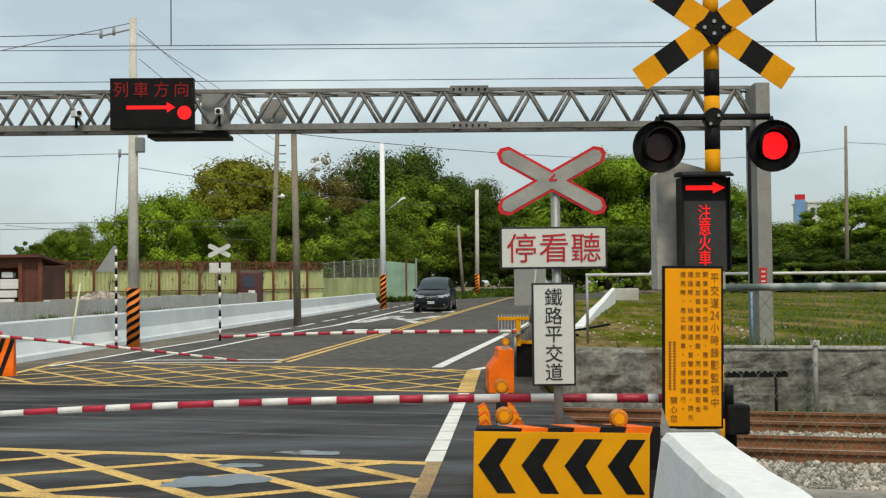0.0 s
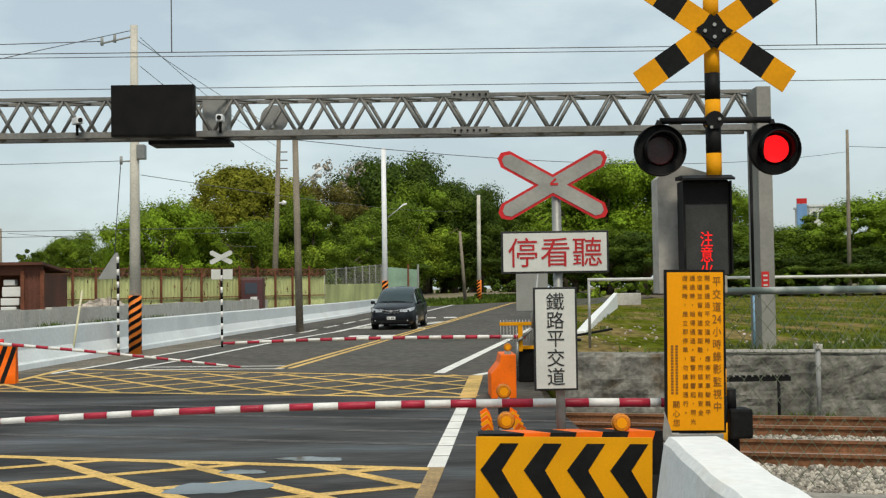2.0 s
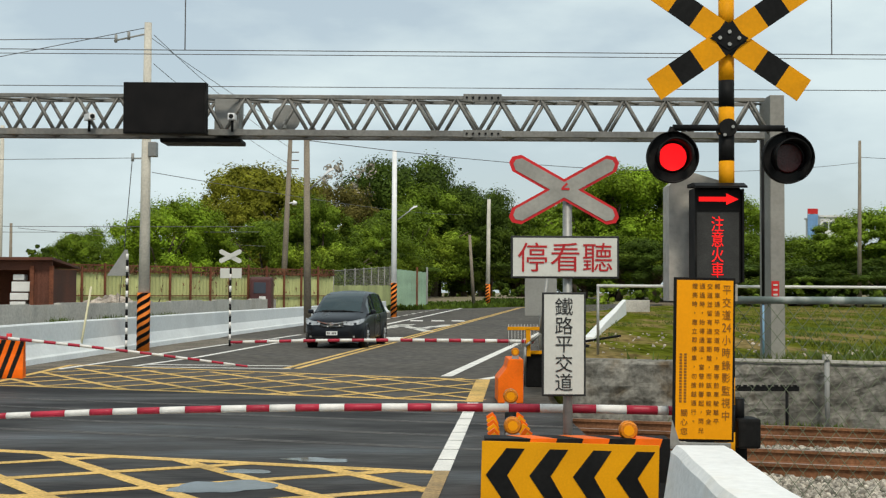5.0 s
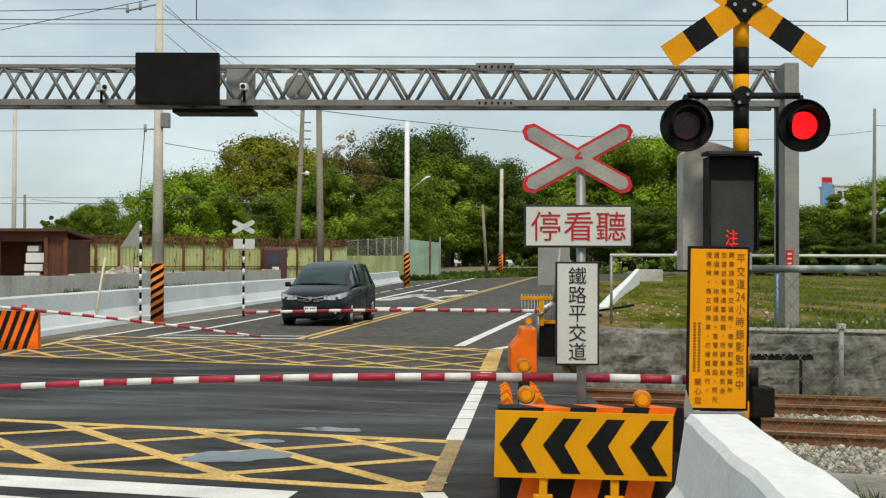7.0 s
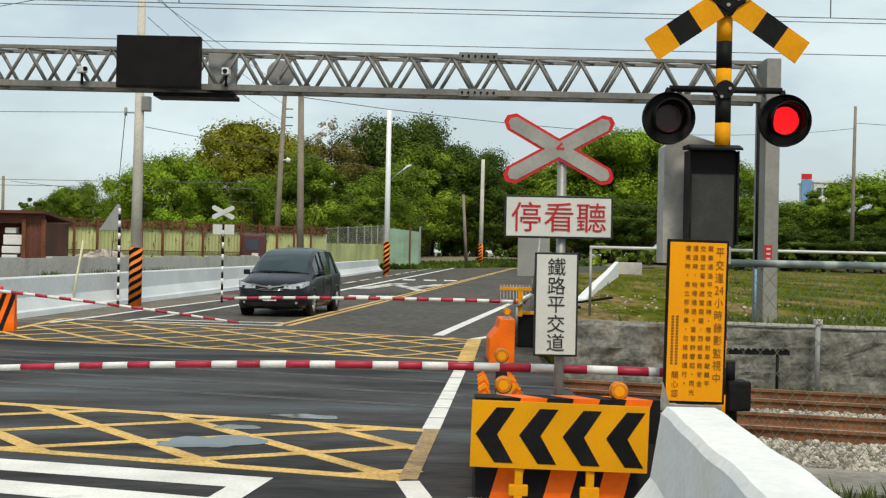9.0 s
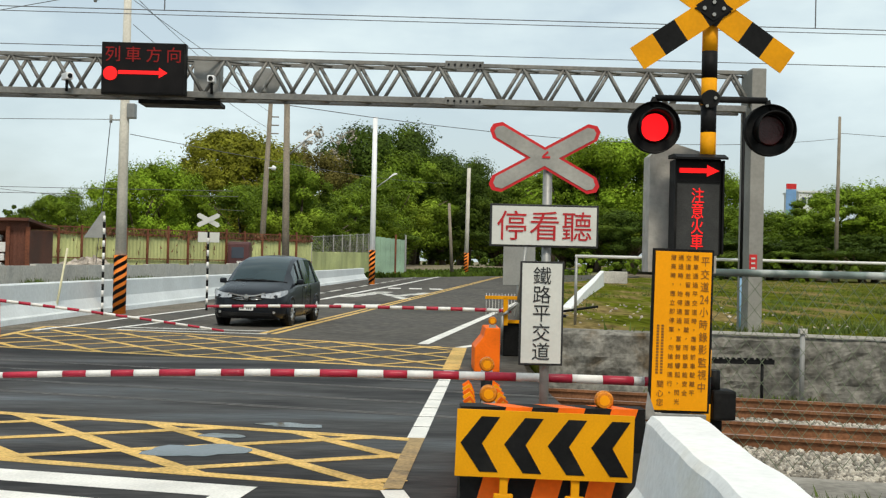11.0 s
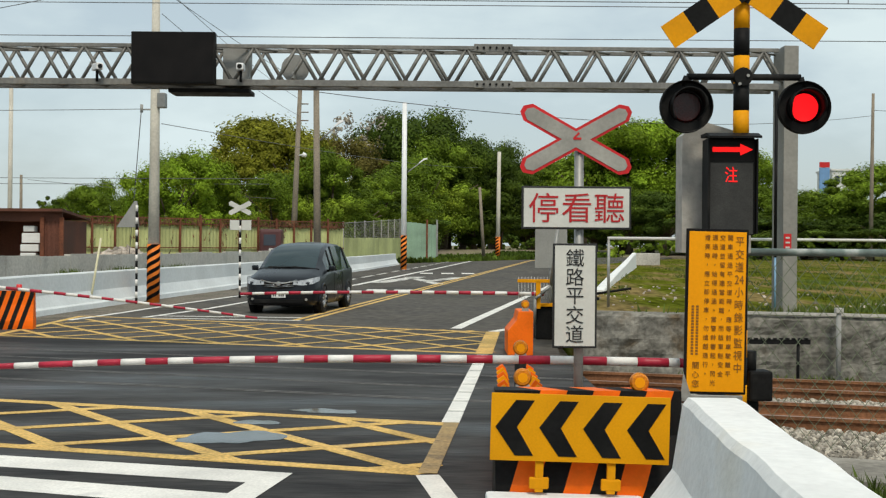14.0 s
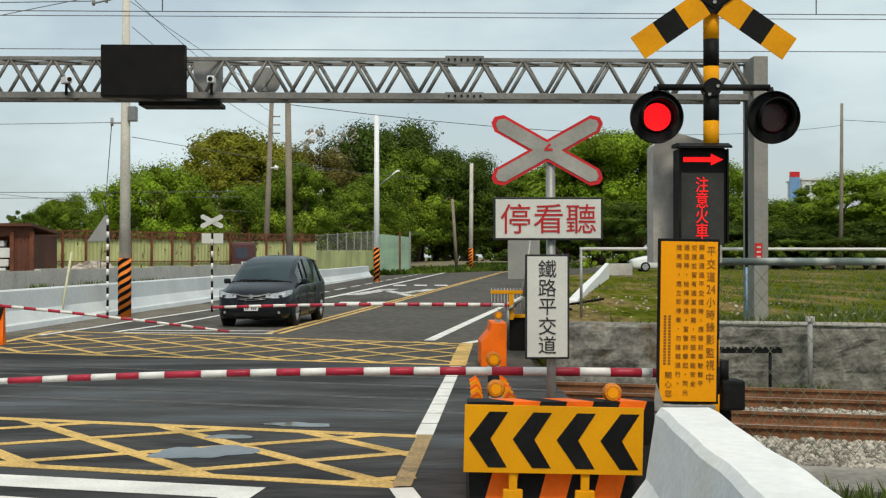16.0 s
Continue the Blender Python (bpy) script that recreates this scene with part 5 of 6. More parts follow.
part("counterweight", b, BLACK, fm)
gp = thing("sign_back", "blank grey back of a sign board beyond the far gate", "sign", (2.12, 23.9, 0))
b = bmesh.new()
box(b, -0.30, 0.30, 0, 0.02, 1.22, 2.1, 0.004)
part("panel", b, GREY_PAINT, gp)
b = bmesh.new()
rod(b, (0.0, 0.05, 0), (0.0, 0.05, 2.1), 0.035)
part("post", b, GALV, gp)
ow = thing("black_beam", "black toothed steel beam along the retaining wall", "steel beam", (4.2, 16.2, 0.13))
b = bmesh.new()
box(b, -0.9, 0.55, 0, 0.05, 0.28, 0.34)
for i in range(18):
    box(b, -0.88 + i * 0.08, -0.84 + i * 0.08, -0.01, 0.05, 0.335, 0.36)
part("beam", b, BLACK, ow)
b = bmesh.new()
for x in (-0.7, 0.4):
    rod(b, (x, 0.03, -0.28), (x, 0.03, 0.29), 0.02)
part("support", b, BLACK, ow)

# ---- fences ----
hand = thing("handrail", "white tubular handrail beyond the rails", "handrail", (0, 0, 0))
for k in range(8):
    x = 2.63 + k * 2.6
    y = 19.63
    b = bmesh.new()
    rod(b, (x, y, 0.68), (x, y, 1.77 - 0.012 * x * 0.3), 0.022, seg=8)
    part("post", b, GALV, hand)
b = bmesh.new()
rod(b, (2.61, 19.63, 1.765), (22, 19.63, 1.74), 0.024, seg=10)
part("rail", b, GATE_WHITE, hand, "white top rail")
chain = thing("chain_link_fence", "chain-link fence with a grey-green top rail", "fence", (0, 10.22, 0))
b = bmesh.new()
rod(b, (2.36, 0, 1.605), (9.0, 0, 1.605), 0.030, seg=12)
part("top_rail", b, material("grey_green_tube", (0.20, 0.25, 0.23), 0.5, 0.2, grain=(9, 0.25), stain=(2, 0.35), bump=0.1, other=(0.36, 0.38, 0.36), other_at=(0.55, 0.6)), chain, "grey-green tube rail with worn spots")
b = bmesh.new()
pitch = 0.135
lo, hi = 0.02, 1.58
for i in range(-13, 54):
    x = 2.34 + i * pitch
    for s in (1, -1):
        a, c = (x, lo), (x + (hi - lo) * 0.80, hi)
        if s < 0:
            a, c = (x + (hi - lo) * 0.80, lo), (x, hi)
        t0 = 0.0
        xs = sorted((a, c))
        if xs[1][0] < 2.36 or xs[0][0] > 9:
            continue
        p, q = xs
        if p[0] < 2.36:
            f = (2.36 - p[0]) / (q[0] - p[0])
            p = (2.36, p[1] + f * (q[1] - p[1]))
        rod(b, (p[0], 0.004 * s, p[1]), (q[0], 0.004 * s, q[1]), 0.0027, seg=4, caps=False)
part("wire_mesh", b, material("fence_wire", (0.15, 0.18, 0.11), 0.6, 0.2, grain=(9, 0.1), stain=(2, 0.2), bump=0), chain, "grey-green diamond wire mesh")
for x in (2.36, 8.95):
    b = bmesh.new()
    rod(b, (x, 0.02, 0), (x, 0.02, 1.63), 0.028)
    part("post", b, GALV, chain)
wf = thing("wall_fence_post", "short grey steel post at the retaining wall", "fence post", (5.17, 16.40, 0))
b = bmesh.new()
rod(b, (0, 0, -0.15), (0, 0, 0.82), 0.032)
part("post", b, GREY_PAINT, wf)
b = bmesh.new()
box(b, -0.05, 0.05, -0.05, 0.05, 0.80, 0.87, 0.01)
part("cap", b, WALL_GREY, wf)
bm = bmesh.new()
prism(bm, [line_x(1.9, 10.27), line_x(14, 10.27), line_x(14, 11.37), line_x(1.9, 11.37)], -0.169, -0.05)
structure("ditch_edge", bm, DITCH, "low concrete ditch edge by the near rail", "kerb")

# fence of faded green sheets on rusty posts beyond the lot
gf = thing("sheet_fence", "faded green sheet fence on rusty steel posts", "fence")
FA, FB = Vector((-20.5, 44.0, 0)), Vector((-4.65, 62, 0))
n = 22
way = (FB - FA) / n
turn = math.degrees(math.atan2(way.y, way.x))
L = way.length
for i in range(n):
    o = FA + way * i
    for k, (z0, z1) in enumerate(((0.25, 1.42), (1.45, 2.38))):
        b = bmesh.new()
        pts = []
        m = 12
        for j in range(m + 1):
            pts.append((L * j / m, 0.025 * (j % 2)))
        prism(b, pts + [(p[0], p[1] + 0.006) for p in reversed(pts)], z0 - 0.02 * (i % 3), z1)
        q = part("panel", b, FENCE_GREEN, gf)
        q.matrix_basis = pose(o.x, o.y, 0, 0, 0, turn)
    b = bmesh.new()
    box(b, -0.04, 0.04, -0.12, -0.04, 0, 2.75 + 0.12 * math.sin(i * 1.9), 0.01)
    q = part("post", b, RUST, gf)
    q.matrix_basis = pose(o.x, o.y, 0, 0, 0, turn)
for z, h in ((2.42, 0.07), (1.42, 0.04), (2.66, 0.05)):
    b = bmesh.new()
    box(b, 0, L * n, -0.08, -0.03, z, z + h)
    q = part("rail", b, RUST, gf)
    q.matrix_basis = pose(FA.x, FA.y, 0, 0, 0, turn)


def on_fence():
    f = rnd.random()
    p = FA.lerp(FB, f)
    return p.x + 0.05, p.y - 0.06, rnd.choice((rnd.uniform(2.3, 2.6), rnd.uniform(2.35, 2.6), rnd.uniform(0.6, 2.4) if noise.noise(Vector((f * 60, 0, 0))) > 0.1 else 2.4))


blades(2200, on_fence, (0.08, 0.25), (0.015, 0.05), "dead_vines", "dry rust-brown vines hanging along the sheet fence", DEAD_VINE)
gf2 = thing("mesh_fence", "grey wire mesh fence with pale lower wall", "fence")
A2, B2 = Vector((-6.0, 80.0, 0)), Vector((-3.45, 130, 0))


def on_slope(f, z):
    """A point of the fence line, f along it and z up, on the climbing ground."""
    p = A2.lerp(B2, f)
    s = climb(0, p.y)[3]
    return Vector((p.x * s, p.y * s, EYE + (z - EYE) * s))


def fence_top(f):
    return 2.95 + 1.25 * f


def sheet_top(f):
    return 2.05 + 0.25 * f


for i in range(9):
    b = bmesh.new()
    rod(b, on_slope(i / 8, 0), on_slope(i / 8, fence_top(i / 8) + 0.1), 0.035, seg=8)
    part("post", b, COLUMN_GREY, gf2)
b = bmesh.new()
for i in range(60):
    f, g = i / 60, (i + 1) / 60
    for k in range(4):
        z0, z1 = (sheet_top(f) + (fence_top(f) - sheet_top(f)) * q / 4 for q in (k, k + 1))
        rod(b, on_slope(f, z0), on_slope(g, z1), 0.009, seg=3, caps=False)
        rod(b, on_slope(f, z1), on_slope(g, z0), 0.009, seg=3, caps=False)
rod(b, on_slope(0, fence_top(0)), on_slope(1, fence_top(1)), 0.02, seg=5)
part("mesh", b, COLUMN_GREY, gf2)
for i in range(20):
    b = bmesh.new()
    side = Vector((0.05, 0, 0))
    p = [on_slope(i / 20, 0), on_slope((i + 0.97) / 20, 0), on_slope((i + 0.97) / 20, sheet_top(i / 20)), on_slope(i / 20, sheet_top(i / 20) - 0.04 * (i % 3))]
    loft(b, [[q - side for q in p], [q + side for q in p]])
    part("lower_sheet", b, FENCE_GREEN, gf2, "faded green lower sheet")
gate = thing("green_gate", "pale green sheet metal gate beside the white pole", "gate", (-3.6, 125, 0), 12)
for i in range(7):
    b = bmesh.new()
    box(b, i * 0.5, i * 0.5 + 0.49, 0.02 * (i % 2), 0.05 + 0.02 * (i % 2), 0.05, 3.9 - 0.05 * i)
    part("sheet", b, GATE_GREEN, gate)
for x, mat in ((0, GREY_PAINT), (2.5, RUST), (3.5, GREY_PAINT)):
    b = bmesh.new()
    box(b, x - 0.08, x + 0.08, -0.12, -0.01, 0, 4.1)
    part("post", b, mat, gate)
nearer(gate, climb(0, 125)[3])


def road_end():
    y = rnd.uniform(112, 230)
    edge = float(np.interp(y, [q[0] for q in ROAD], [q[1] for q in ROAD]))
    x, y, z, _ = climb(edge - 0.4 - rnd.random() ** 1.5 * 16, y)
    return x, y, z - 0.05


blades(9000, road_end, (0.10, 0.42), (0.10, 0.30), "roadside_undergrowth", "dark green undergrowth at the wood's edge", LEAF_DARK)

# rusty shed on the lot
shed = thing("rusty_shed", "low rust-red steel shed with an open front", "shed", (-15.1, 44.5, 0))
b = bmesh.new()
box(b, -4.2, 1.95, 0.0, 0.10, 2.36, 2.72)
part("fascia", b, RUST_SHEET, shed)
b = bmesh.new()
prism(b, [(-0.3, 2.70), (3.2, 2.45), (3.2, 2.52), (-0.3, 2.80)], -4.4, 2.05, "x")
part("roof", b, RUST_SHEET, shed, "rusty roof sheet")
for x, w in ((1.30, 0.65), (-4.2, 1.5)):
    b = bmesh.new()
    m = int(w / 0.08)
    pts = [(x + w * j / m, 0.03 * (j % 2)) for j in range(m + 1)]
    prism(b, pts + [(p[0], p[1] + 0.01) for p in reversed(pts)], 0.0, 2.36)
    part("front_sheet", b, RUST_SHEET, shed)
for x in (-0.40, 1.27, -2.7, 1.95):
    b = bmesh.new()
    box(b, x - 0.07, x + 0.07, -0.07, 0.02, 0, 2.5)
    part("post", b, RUST, shed)
b = bmesh.new()
box(b, -4.2, 1.95, 3.0, 3.1, 0, 2.4)
box(b, 1.88, 1.95, 0.1, 3.0, 0, 2.4)
part("back_wall", b, RUST_SHEET, shed)
for x0, x1, z0, z1 in ((0.45, 1.10, 1.3, 1.55), (0.5, 1.15, 1.6, 1.95), (0.45, 1.0, 0.5, 1.25), (0.55, 0.95, 2.0, 2.2)):
    b = bmesh.new()
    box(b, x0, x1, 0.12, 0.5, z0, z1, 0.03)
    part("crate", b, BUILD_WHITE, shed, "pale crate inside")
bm = bmesh.new()
MOUND = [(-13.3, 0.0), (-12.6, 0.60), (-11.8, 0.80), (-10.9, 0.95), (-10.2, 0.85), (-9.6, 0.55), (-9.2, 0.0)]
loft(bm, [[(x, 40.2 + SLOPE * x - 0.9, -0.02), (x, 40.2 + SLOPE * x, z), (x, 40.2 + SLOPE * x + 0.9, -0.02)] for x, z in MOUND])
mound = tagged(mesh_ob("earth_mound", bm, DIRT), "mound of brown earth under broken concrete", "earth mound", "", "stuff")


def pile(x):
    return float(np.interp(x, [q[0] for q in MOUND], [q[1] for q in MOUND]))


for low, lift in ((0.0, 0.9), (0.25, 1.0), (0.5, 1.0)):
    me = stones(260, -13.0, -9.5, 39.75, 40.6, 0.0, (0.07, 0.24), lambda x, s: rnd.random() < 0.2 + 0.8 * pile(x))
    for v in me.vertices:
        v.co.z += pile(v.co.x) * lift + low * 0.5
    me.materials.append(RUBBLE)
    tagged(new("rubble_heap", me), "heap of broken pale concrete rubble before the fence", "rubble", "", "stuff")


cabin = thing("parked_machine", "dark maroon machine cabin standing before the fence", "machine", (-7.6, 58.0, 0.1))
b = bmesh.new()
box(b, -0.5, 0.5, -0.5, 0.5, 0.0, 2.2, 0.12)
part("cabin", b, material("maroon_paint", (0.09, 0.035, 0.035), 0.5, grain=(20, 0.1), stain=(1, 0.2), bump=0.05), cabin)
b = bmesh.new()
box(b, -0.30, 0.25, -0.515, -0.49, 1.45, 1.95, 0.01)
part("window", b, WINDOW_DARK, cabin)
b = bmesh.new()
box(b, -0.05, 0.25, -0.53, -0.51, 1.15, 1.32)
part("plate", b, BUILD_WHITE, cabin)


def by_lot_wall():
    f = rnd.choice((rnd.gauss(0.30, 0.012), rnd.gauss(0.40, 0.018), rnd.gauss(0.22, 0.006)))
    return -10.9 + 4.6 * f + 0.6, 22 + 46 * f, 0.6


blades(900, by_lot_wall, (0.15, 0.42), (0.02, 0.05), "lot_weeds", "green weeds between the two walls", LEAF_WEED)


def ditch_weeds():
    return (rnd.gauss(2.62, 0.22), rnd.gauss(8.2, 0.25), -0.17) if rnd.random() < 0.4 else (rnd.gauss(3.25, 0.30), rnd.gauss(8.85, 0.18), -0.17)


blades(900, ditch_weeds, (0.06, 0.24), (0.012, 0.03), "ditch_weeds", "leafy weeds by the ditch edge", LEAF_WEED)

# ---- trees ----


def crown_mesh(seed, rx, ry, rz, count, leaf, mat, lumps=44):
    """Leaf clumps gathered in uneven lumps, with gaps between them."""
    r = random.Random(seed)
    centres = []
    for _ in range(lumps):
        a, u = r.uniform(0, math.tau), r.uniform(-0.85, 1.0)
        q = math.sqrt(max(0.06, 1 - u * u)) * r.uniform(0.35, 1.12)
        centres.append((Vector((rx * q * math.cos(a), ry * q * math.sin(a), rz * u)), r.choice((0.10, 0.14, 0.18, 0.24, 0.33)) * r.uniform(0.85, 1.15) * min(rx, rz)))
    verts, faces = [], []
    for _ in range(count):
        c, s = r.choice(centres)
        d = Vector((r.gauss(0, 1), r.gauss(0, 1), r.gauss(0, 0.7))).normalized() * s * (r.uniform(0.45, 1.12) ** 0.7 if r.random() < 0.85 else r.uniform(1.0, 1.45))
        p = c + d
        n = (d.normalized() + Vector((r.uniform(-0.5, 0.5), r.uniform(-0.5, 0.5), r.uniform(-0.2, 0.55)))).normalized()
        t = n.cross(Vector((r.uniform(-1, 1), r.uniform(-1, 1), r.uniform(-1, 1)))).normalized()
        w = n.cross(t)
        h, k = leaf * r.uniform(0.6, 1.3), len(verts)
        verts += [p - t * h, p - w * h * 0.55 + n * h * 0.12, p + t * h, p + w * h * 0.55 + n * h * 0.1]
        faces.append((k, k + 1, k + 2, k + 3))
    me = bpy.data.meshes.new("crown")
    me.from_pydata(verts, [], faces)
    me.materials.append(mat)
    return me


def trunk_mesh(seed, h, r0, rx, rz):
    r = random.Random(seed + 100)
    b = bmesh.new()
    top = Vector((r.uniform(-0.4, 0.4), r.uniform(-0.4, 0.4), h))
    rod(b, (0, 0, -0.1), top, r0, r0 * 0.6, seg=9)
    for i in range(7):
        a = r.uniform(0, math.tau)
        s = top * r.uniform(0.6, 1.0)
        e = s + Vector((math.cos(a) * rx * r.uniform(0.4, 0.8), math.sin(a) * rx * 0.6, rz * r.uniform(0.4, 1.4)))
        m = s.lerp(e, 0.5) + Vector((0, 0, 0.2 * rz))
        rod(b, s, m, r0 * 0.5, r0 * 0.3, seg=6)
        rod(b, m, e, r0 * 0.3, r0 * 0.1, seg=6)
    return b


_kinds = {}


def tree(x, y, z, h, w, mat, label, kind, seed=0, count=40000, leaf=0.078, trunk=0.22):
    """A tree h high and w wide; alike trees share their meshes."""
    key = (kind, mat.name)
    rx, rz, low = 2.6, 2.6, 1.5
    t = thing("tree", label, "tree", (x, y, z), 0, "trees behind the crossing")
    if key not in _kinds:
        b = trunk_mesh(seed, low + 1.0, trunk, rx, rz)
        me = bpy.data.meshes.new("trunk")
        b.to_mesh(me)
        b.free()
        me.materials.append(BARK)
        _kinds[key] = (me, crown_mesh(seed, rx, rx * 0.8, rz, count, leaf, mat, 66))
    tm, cm = _kinds[key]
    s, q = h / (low + rz * 2.15), w / (2 * rx)
    for name, me, dz in (("trunk", tm, 0), ("crown", cm, low + rz)):
        o = new(name, me)
        o.parent = t
        o.matrix_basis = Matrix.LocRotScale((0, 0, dz * s), Euler((0, 0, rnd.uniform(0, 6.28))), (q, q, s))
    return t


def pix_x(px, y):
    """Where a sight line that is px wide of straight ahead meets the distance y."""
    return (px - 784) / 2250 * y


KINDS = {"mid": (LEAF_MID, "leafy mid-green tree with a rounded uneven crown"), "dark": (LEAF_DARK, "tall dark green tree with a dense crown"),
         "yellow": (LEAF_YELLOW, "broad yellow-green tree in patchy leaf"), "brown": (LEAF_BROWN, "tree with thin brownish foliage"),
         "bright": (LEAF_BRIGHT, "fresh bright green tree with sunlit leaves")}
for i, (px, y, top, wide, kind, z) in enumerate([
        # left of the road, behind the fence
        (300, 72, 285, 110, "bright", 0), (350, 74, 262, 120, "bright", 0), (400, 78, 300, 110, "mid", 0), (265, 75, 330, 80, "mid", 0),
        (470, 96, 203, 170, "yellow", 0), (420, 92, 262, 120, "yellow", 0), (530, 94, 230, 130, "yellow", 0), (500, 84, 300, 120, "mid", 0),
        (590, 80, 262, 110, "mid", 0), (560, 82, 300, 100, "mid", 0), (630, 84, 318, 110, "mid", 0),
        (620, 118, 235, 130, "brown", 0), (660, 118, 262, 110, "brown", 0), (700, 124, 192, 120, "dark", 0), (760, 128, 190, 130, "dark", 0), (800, 130, 215, 90, "dark", 0),
        (790, 122, 240, 130, "mid", 0), (745, 115, 268, 120, "mid", 0), (680, 105, 300, 120, "mid", 0), (850, 126, 238, 110, "dark", 0), (890, 130, 246, 90, "dark", 0),
        (700, 112, 340, 140, "dark", 0), (820, 128, 320, 150, "dark", 0), (640, 108, 345, 120, "dark", 0),
        # behind the road's end and the meadow
        (880, 160, 320, 150, "dark", 0), (950, 158, 290, 150, "mid", 0), (1000, 155, 270, 150, "dark", 0), (1040, 130, 262, 130, "mid", 0.7), (950, 160, 350, 160, "dark", 0.7),
        (1110, 110, 205, 150, "bright", 0.7), (1160, 112, 205, 150, "bright", 0.7), (1060, 112, 250, 120, "mid", 0.7), (1210, 112, 225, 130, "mid", 0.7), (1270, 110, 235, 130, "mid", 0.7), (1330, 108, 260, 110, "bright", 0.7),
        (1120, 106, 320, 120, "mid", 0.7), (1180, 104, 330, 120, "dark", 0.7), (1250, 104, 330, 130, "mid", 0.7), (1060, 108, 350, 110, "dark", 0.7),
        (1370, 104, 318, 110, "mid", 0.7), (1430, 100, 328, 120, "mid", 0.7), (1490, 102, 322, 120, "bright", 0.7), (1550, 96, 280, 140, "mid", 0.7), (1620, 96, 272, 140, "bright", 0.7), (1690, 98, 290, 140, "mid", 0.7),
        (1400, 96, 370, 130, "dark", 0.7), (1500, 96, 370, 140, "dark", 0.7), (1300, 100, 360, 130, "dark", 0.7), (1600, 92, 360, 140, "dark", 0.7),
        # far left
        (160, 100, 325, 70, "mid", 0), (190, 104, 318, 60, "mid", 0), (130, 104, 345, 60, "mid", 0), (225, 90, 345, 60, "mid", 0), (30, 110, 400, 90, "mid", 0)]):
    mat, label = KINDS[kind]
    eye_line = 425
    h = 1.65 - z + (eye_line - top) * y / 2250
    tree(pix_x(px, y), y, z - 0.02, h, wide * 1.4 * y / 2250, mat, label, kind + str(i % 2), 11 + 3 * (i % 2) + len(kind))
# sparse pale treetop
bare = thing("bare_tree", "half-bare tree with thin pale twigs", "tree", (pix_x(640, 122), 122, 0))
b = trunk_mesh(77, 9.0, 0.2, 2.5, 3.5)
part("trunk", b, BARK, bare)
part_me = crown_mesh(78, 3.0, 2.4, 2.2, 900, 0.16, DEAD, 30)
o = new("crown", part_me)
o.parent = bare
o.location = (0, 0, 12.2)
palm = thing("thin_tree", "thin small tree with sparse flat foliage", "tree", (pix_x(92, 96), 96, 0))
part("trunk", trunk_mesh(5, 3.2, 0.12, 1.2, 0.8), BARK, palm)
o = new("crown", crown_mesh(41, 1.3, 1.0, 0.55, 420, 0.18, LEAF_DARK, 12))
o.parent = palm
o.location = (0, 0, 4.4)


def bush(x, y, z, w, h, mat, label, seed):
    t = thing("bush", label, "bush", (x, y, z), 0, "bushes by the road's end")
    o = new("foliage", crown_mesh(seed, w / 2, w / 2, h * 0.55, 900, 0.17, mat, 14))
    o.parent = t
    o.location = (0, 0, h * 0.45)
    return t


for i, (px, y, w, h, mat) in enumerate([(880, 134, 4.5, 2.6, LEAF_YELLOW), (850, 132, 3.2, 2.2, LEAF_YELLOW), (820, 138, 5, 1.6, LEAF_MID), (780, 138, 4, 1.2, LEAF_MID), (930, 140, 5, 1.5, LEAF_DARK), (640, 88, 5, 1.4, LEAF_MID), (800, 143, 7, 2.6, LEAF_DARK), (855, 144, 7, 3.0, LEAF_DARK), (905, 144, 7, 2.8, LEAF_DARK), (955, 145, 7, 3.0, LEAF_DARK), (750, 144, 7, 2.2, LEAF_DARK),
                                        (1010, 140, 7, 2.4, LEAF_DARK), (1100, 96, 4, 1.8, LEAF_MID), (1180, 96, 4, 1.5, LEAF_MID), (1260, 92, 5, 1.4, LEAF_MID), (1345, 90, 5, 1.6, LEAF_DARK), (1450, 88, 6, 1.6, LEAF_MID), (1545, 86, 6, 1.6, LEAF_DARK)]):
    bush(pix_x(px, y), y, 0.66 if px > 1005 else -0.02, w, h, mat, "low leafy bush at the foot of the trees", 300 + i)
# wood behind, so that no empty ground shows under the crowns
me = crown_mesh(500, 95, 10, 3.2, 24000, 0.55, LEAF_DARK, 420)
wood = new("far_wood", me)
wood.location = (20, 190, 4.0)
tagged(wood, "dense dark undergrowth of the wood behind", "wood", "", "stuff")

# far building and billboard
far = thing("far_building", "white flat-roofed building far beyond the trees", "building", (63.3, 204, 0))
b = bmesh.new()
box(b, -0.2, 4.5, 0, 8, 0, 14.0)
part("wall", b, BUILD_WHITE, far)
for k in range(4):
    b = bmesh.new()
    box(b, 0.3 + k * 1.05, 1.0 + k * 1.05, -0.06, 0.05, 12.2, 13.2)
    part("window", b, WINDOW_DARK, far)
b = bmesh.new()
box(b, -0.4, 4.7, -0.2, 8.2, 14.0, 14.3)
part("roof_edge", b, BUILD_WHITE, far)
bill = thing("billboard", "narrow blue and red advertising board on the roof", "billboard", (61.6, 203, 0))
b = bmesh.new()
box(b, -0.8, 0.8, 0, 0.3, 9.6, 14.4)
part("panel", b, SIGN_BLUE, bill)
b = bmesh.new()
box(b, -0.8, 0.8, -0.05, 0.25, 14.45, 15.3)
part("header", b, RED_BOX, bill)
b = bmesh.new()
rod(b, (0, 0.5, 0), (0, 0.5, 15), 0.2)
part("mast", b, GREY_PAINT, bill)

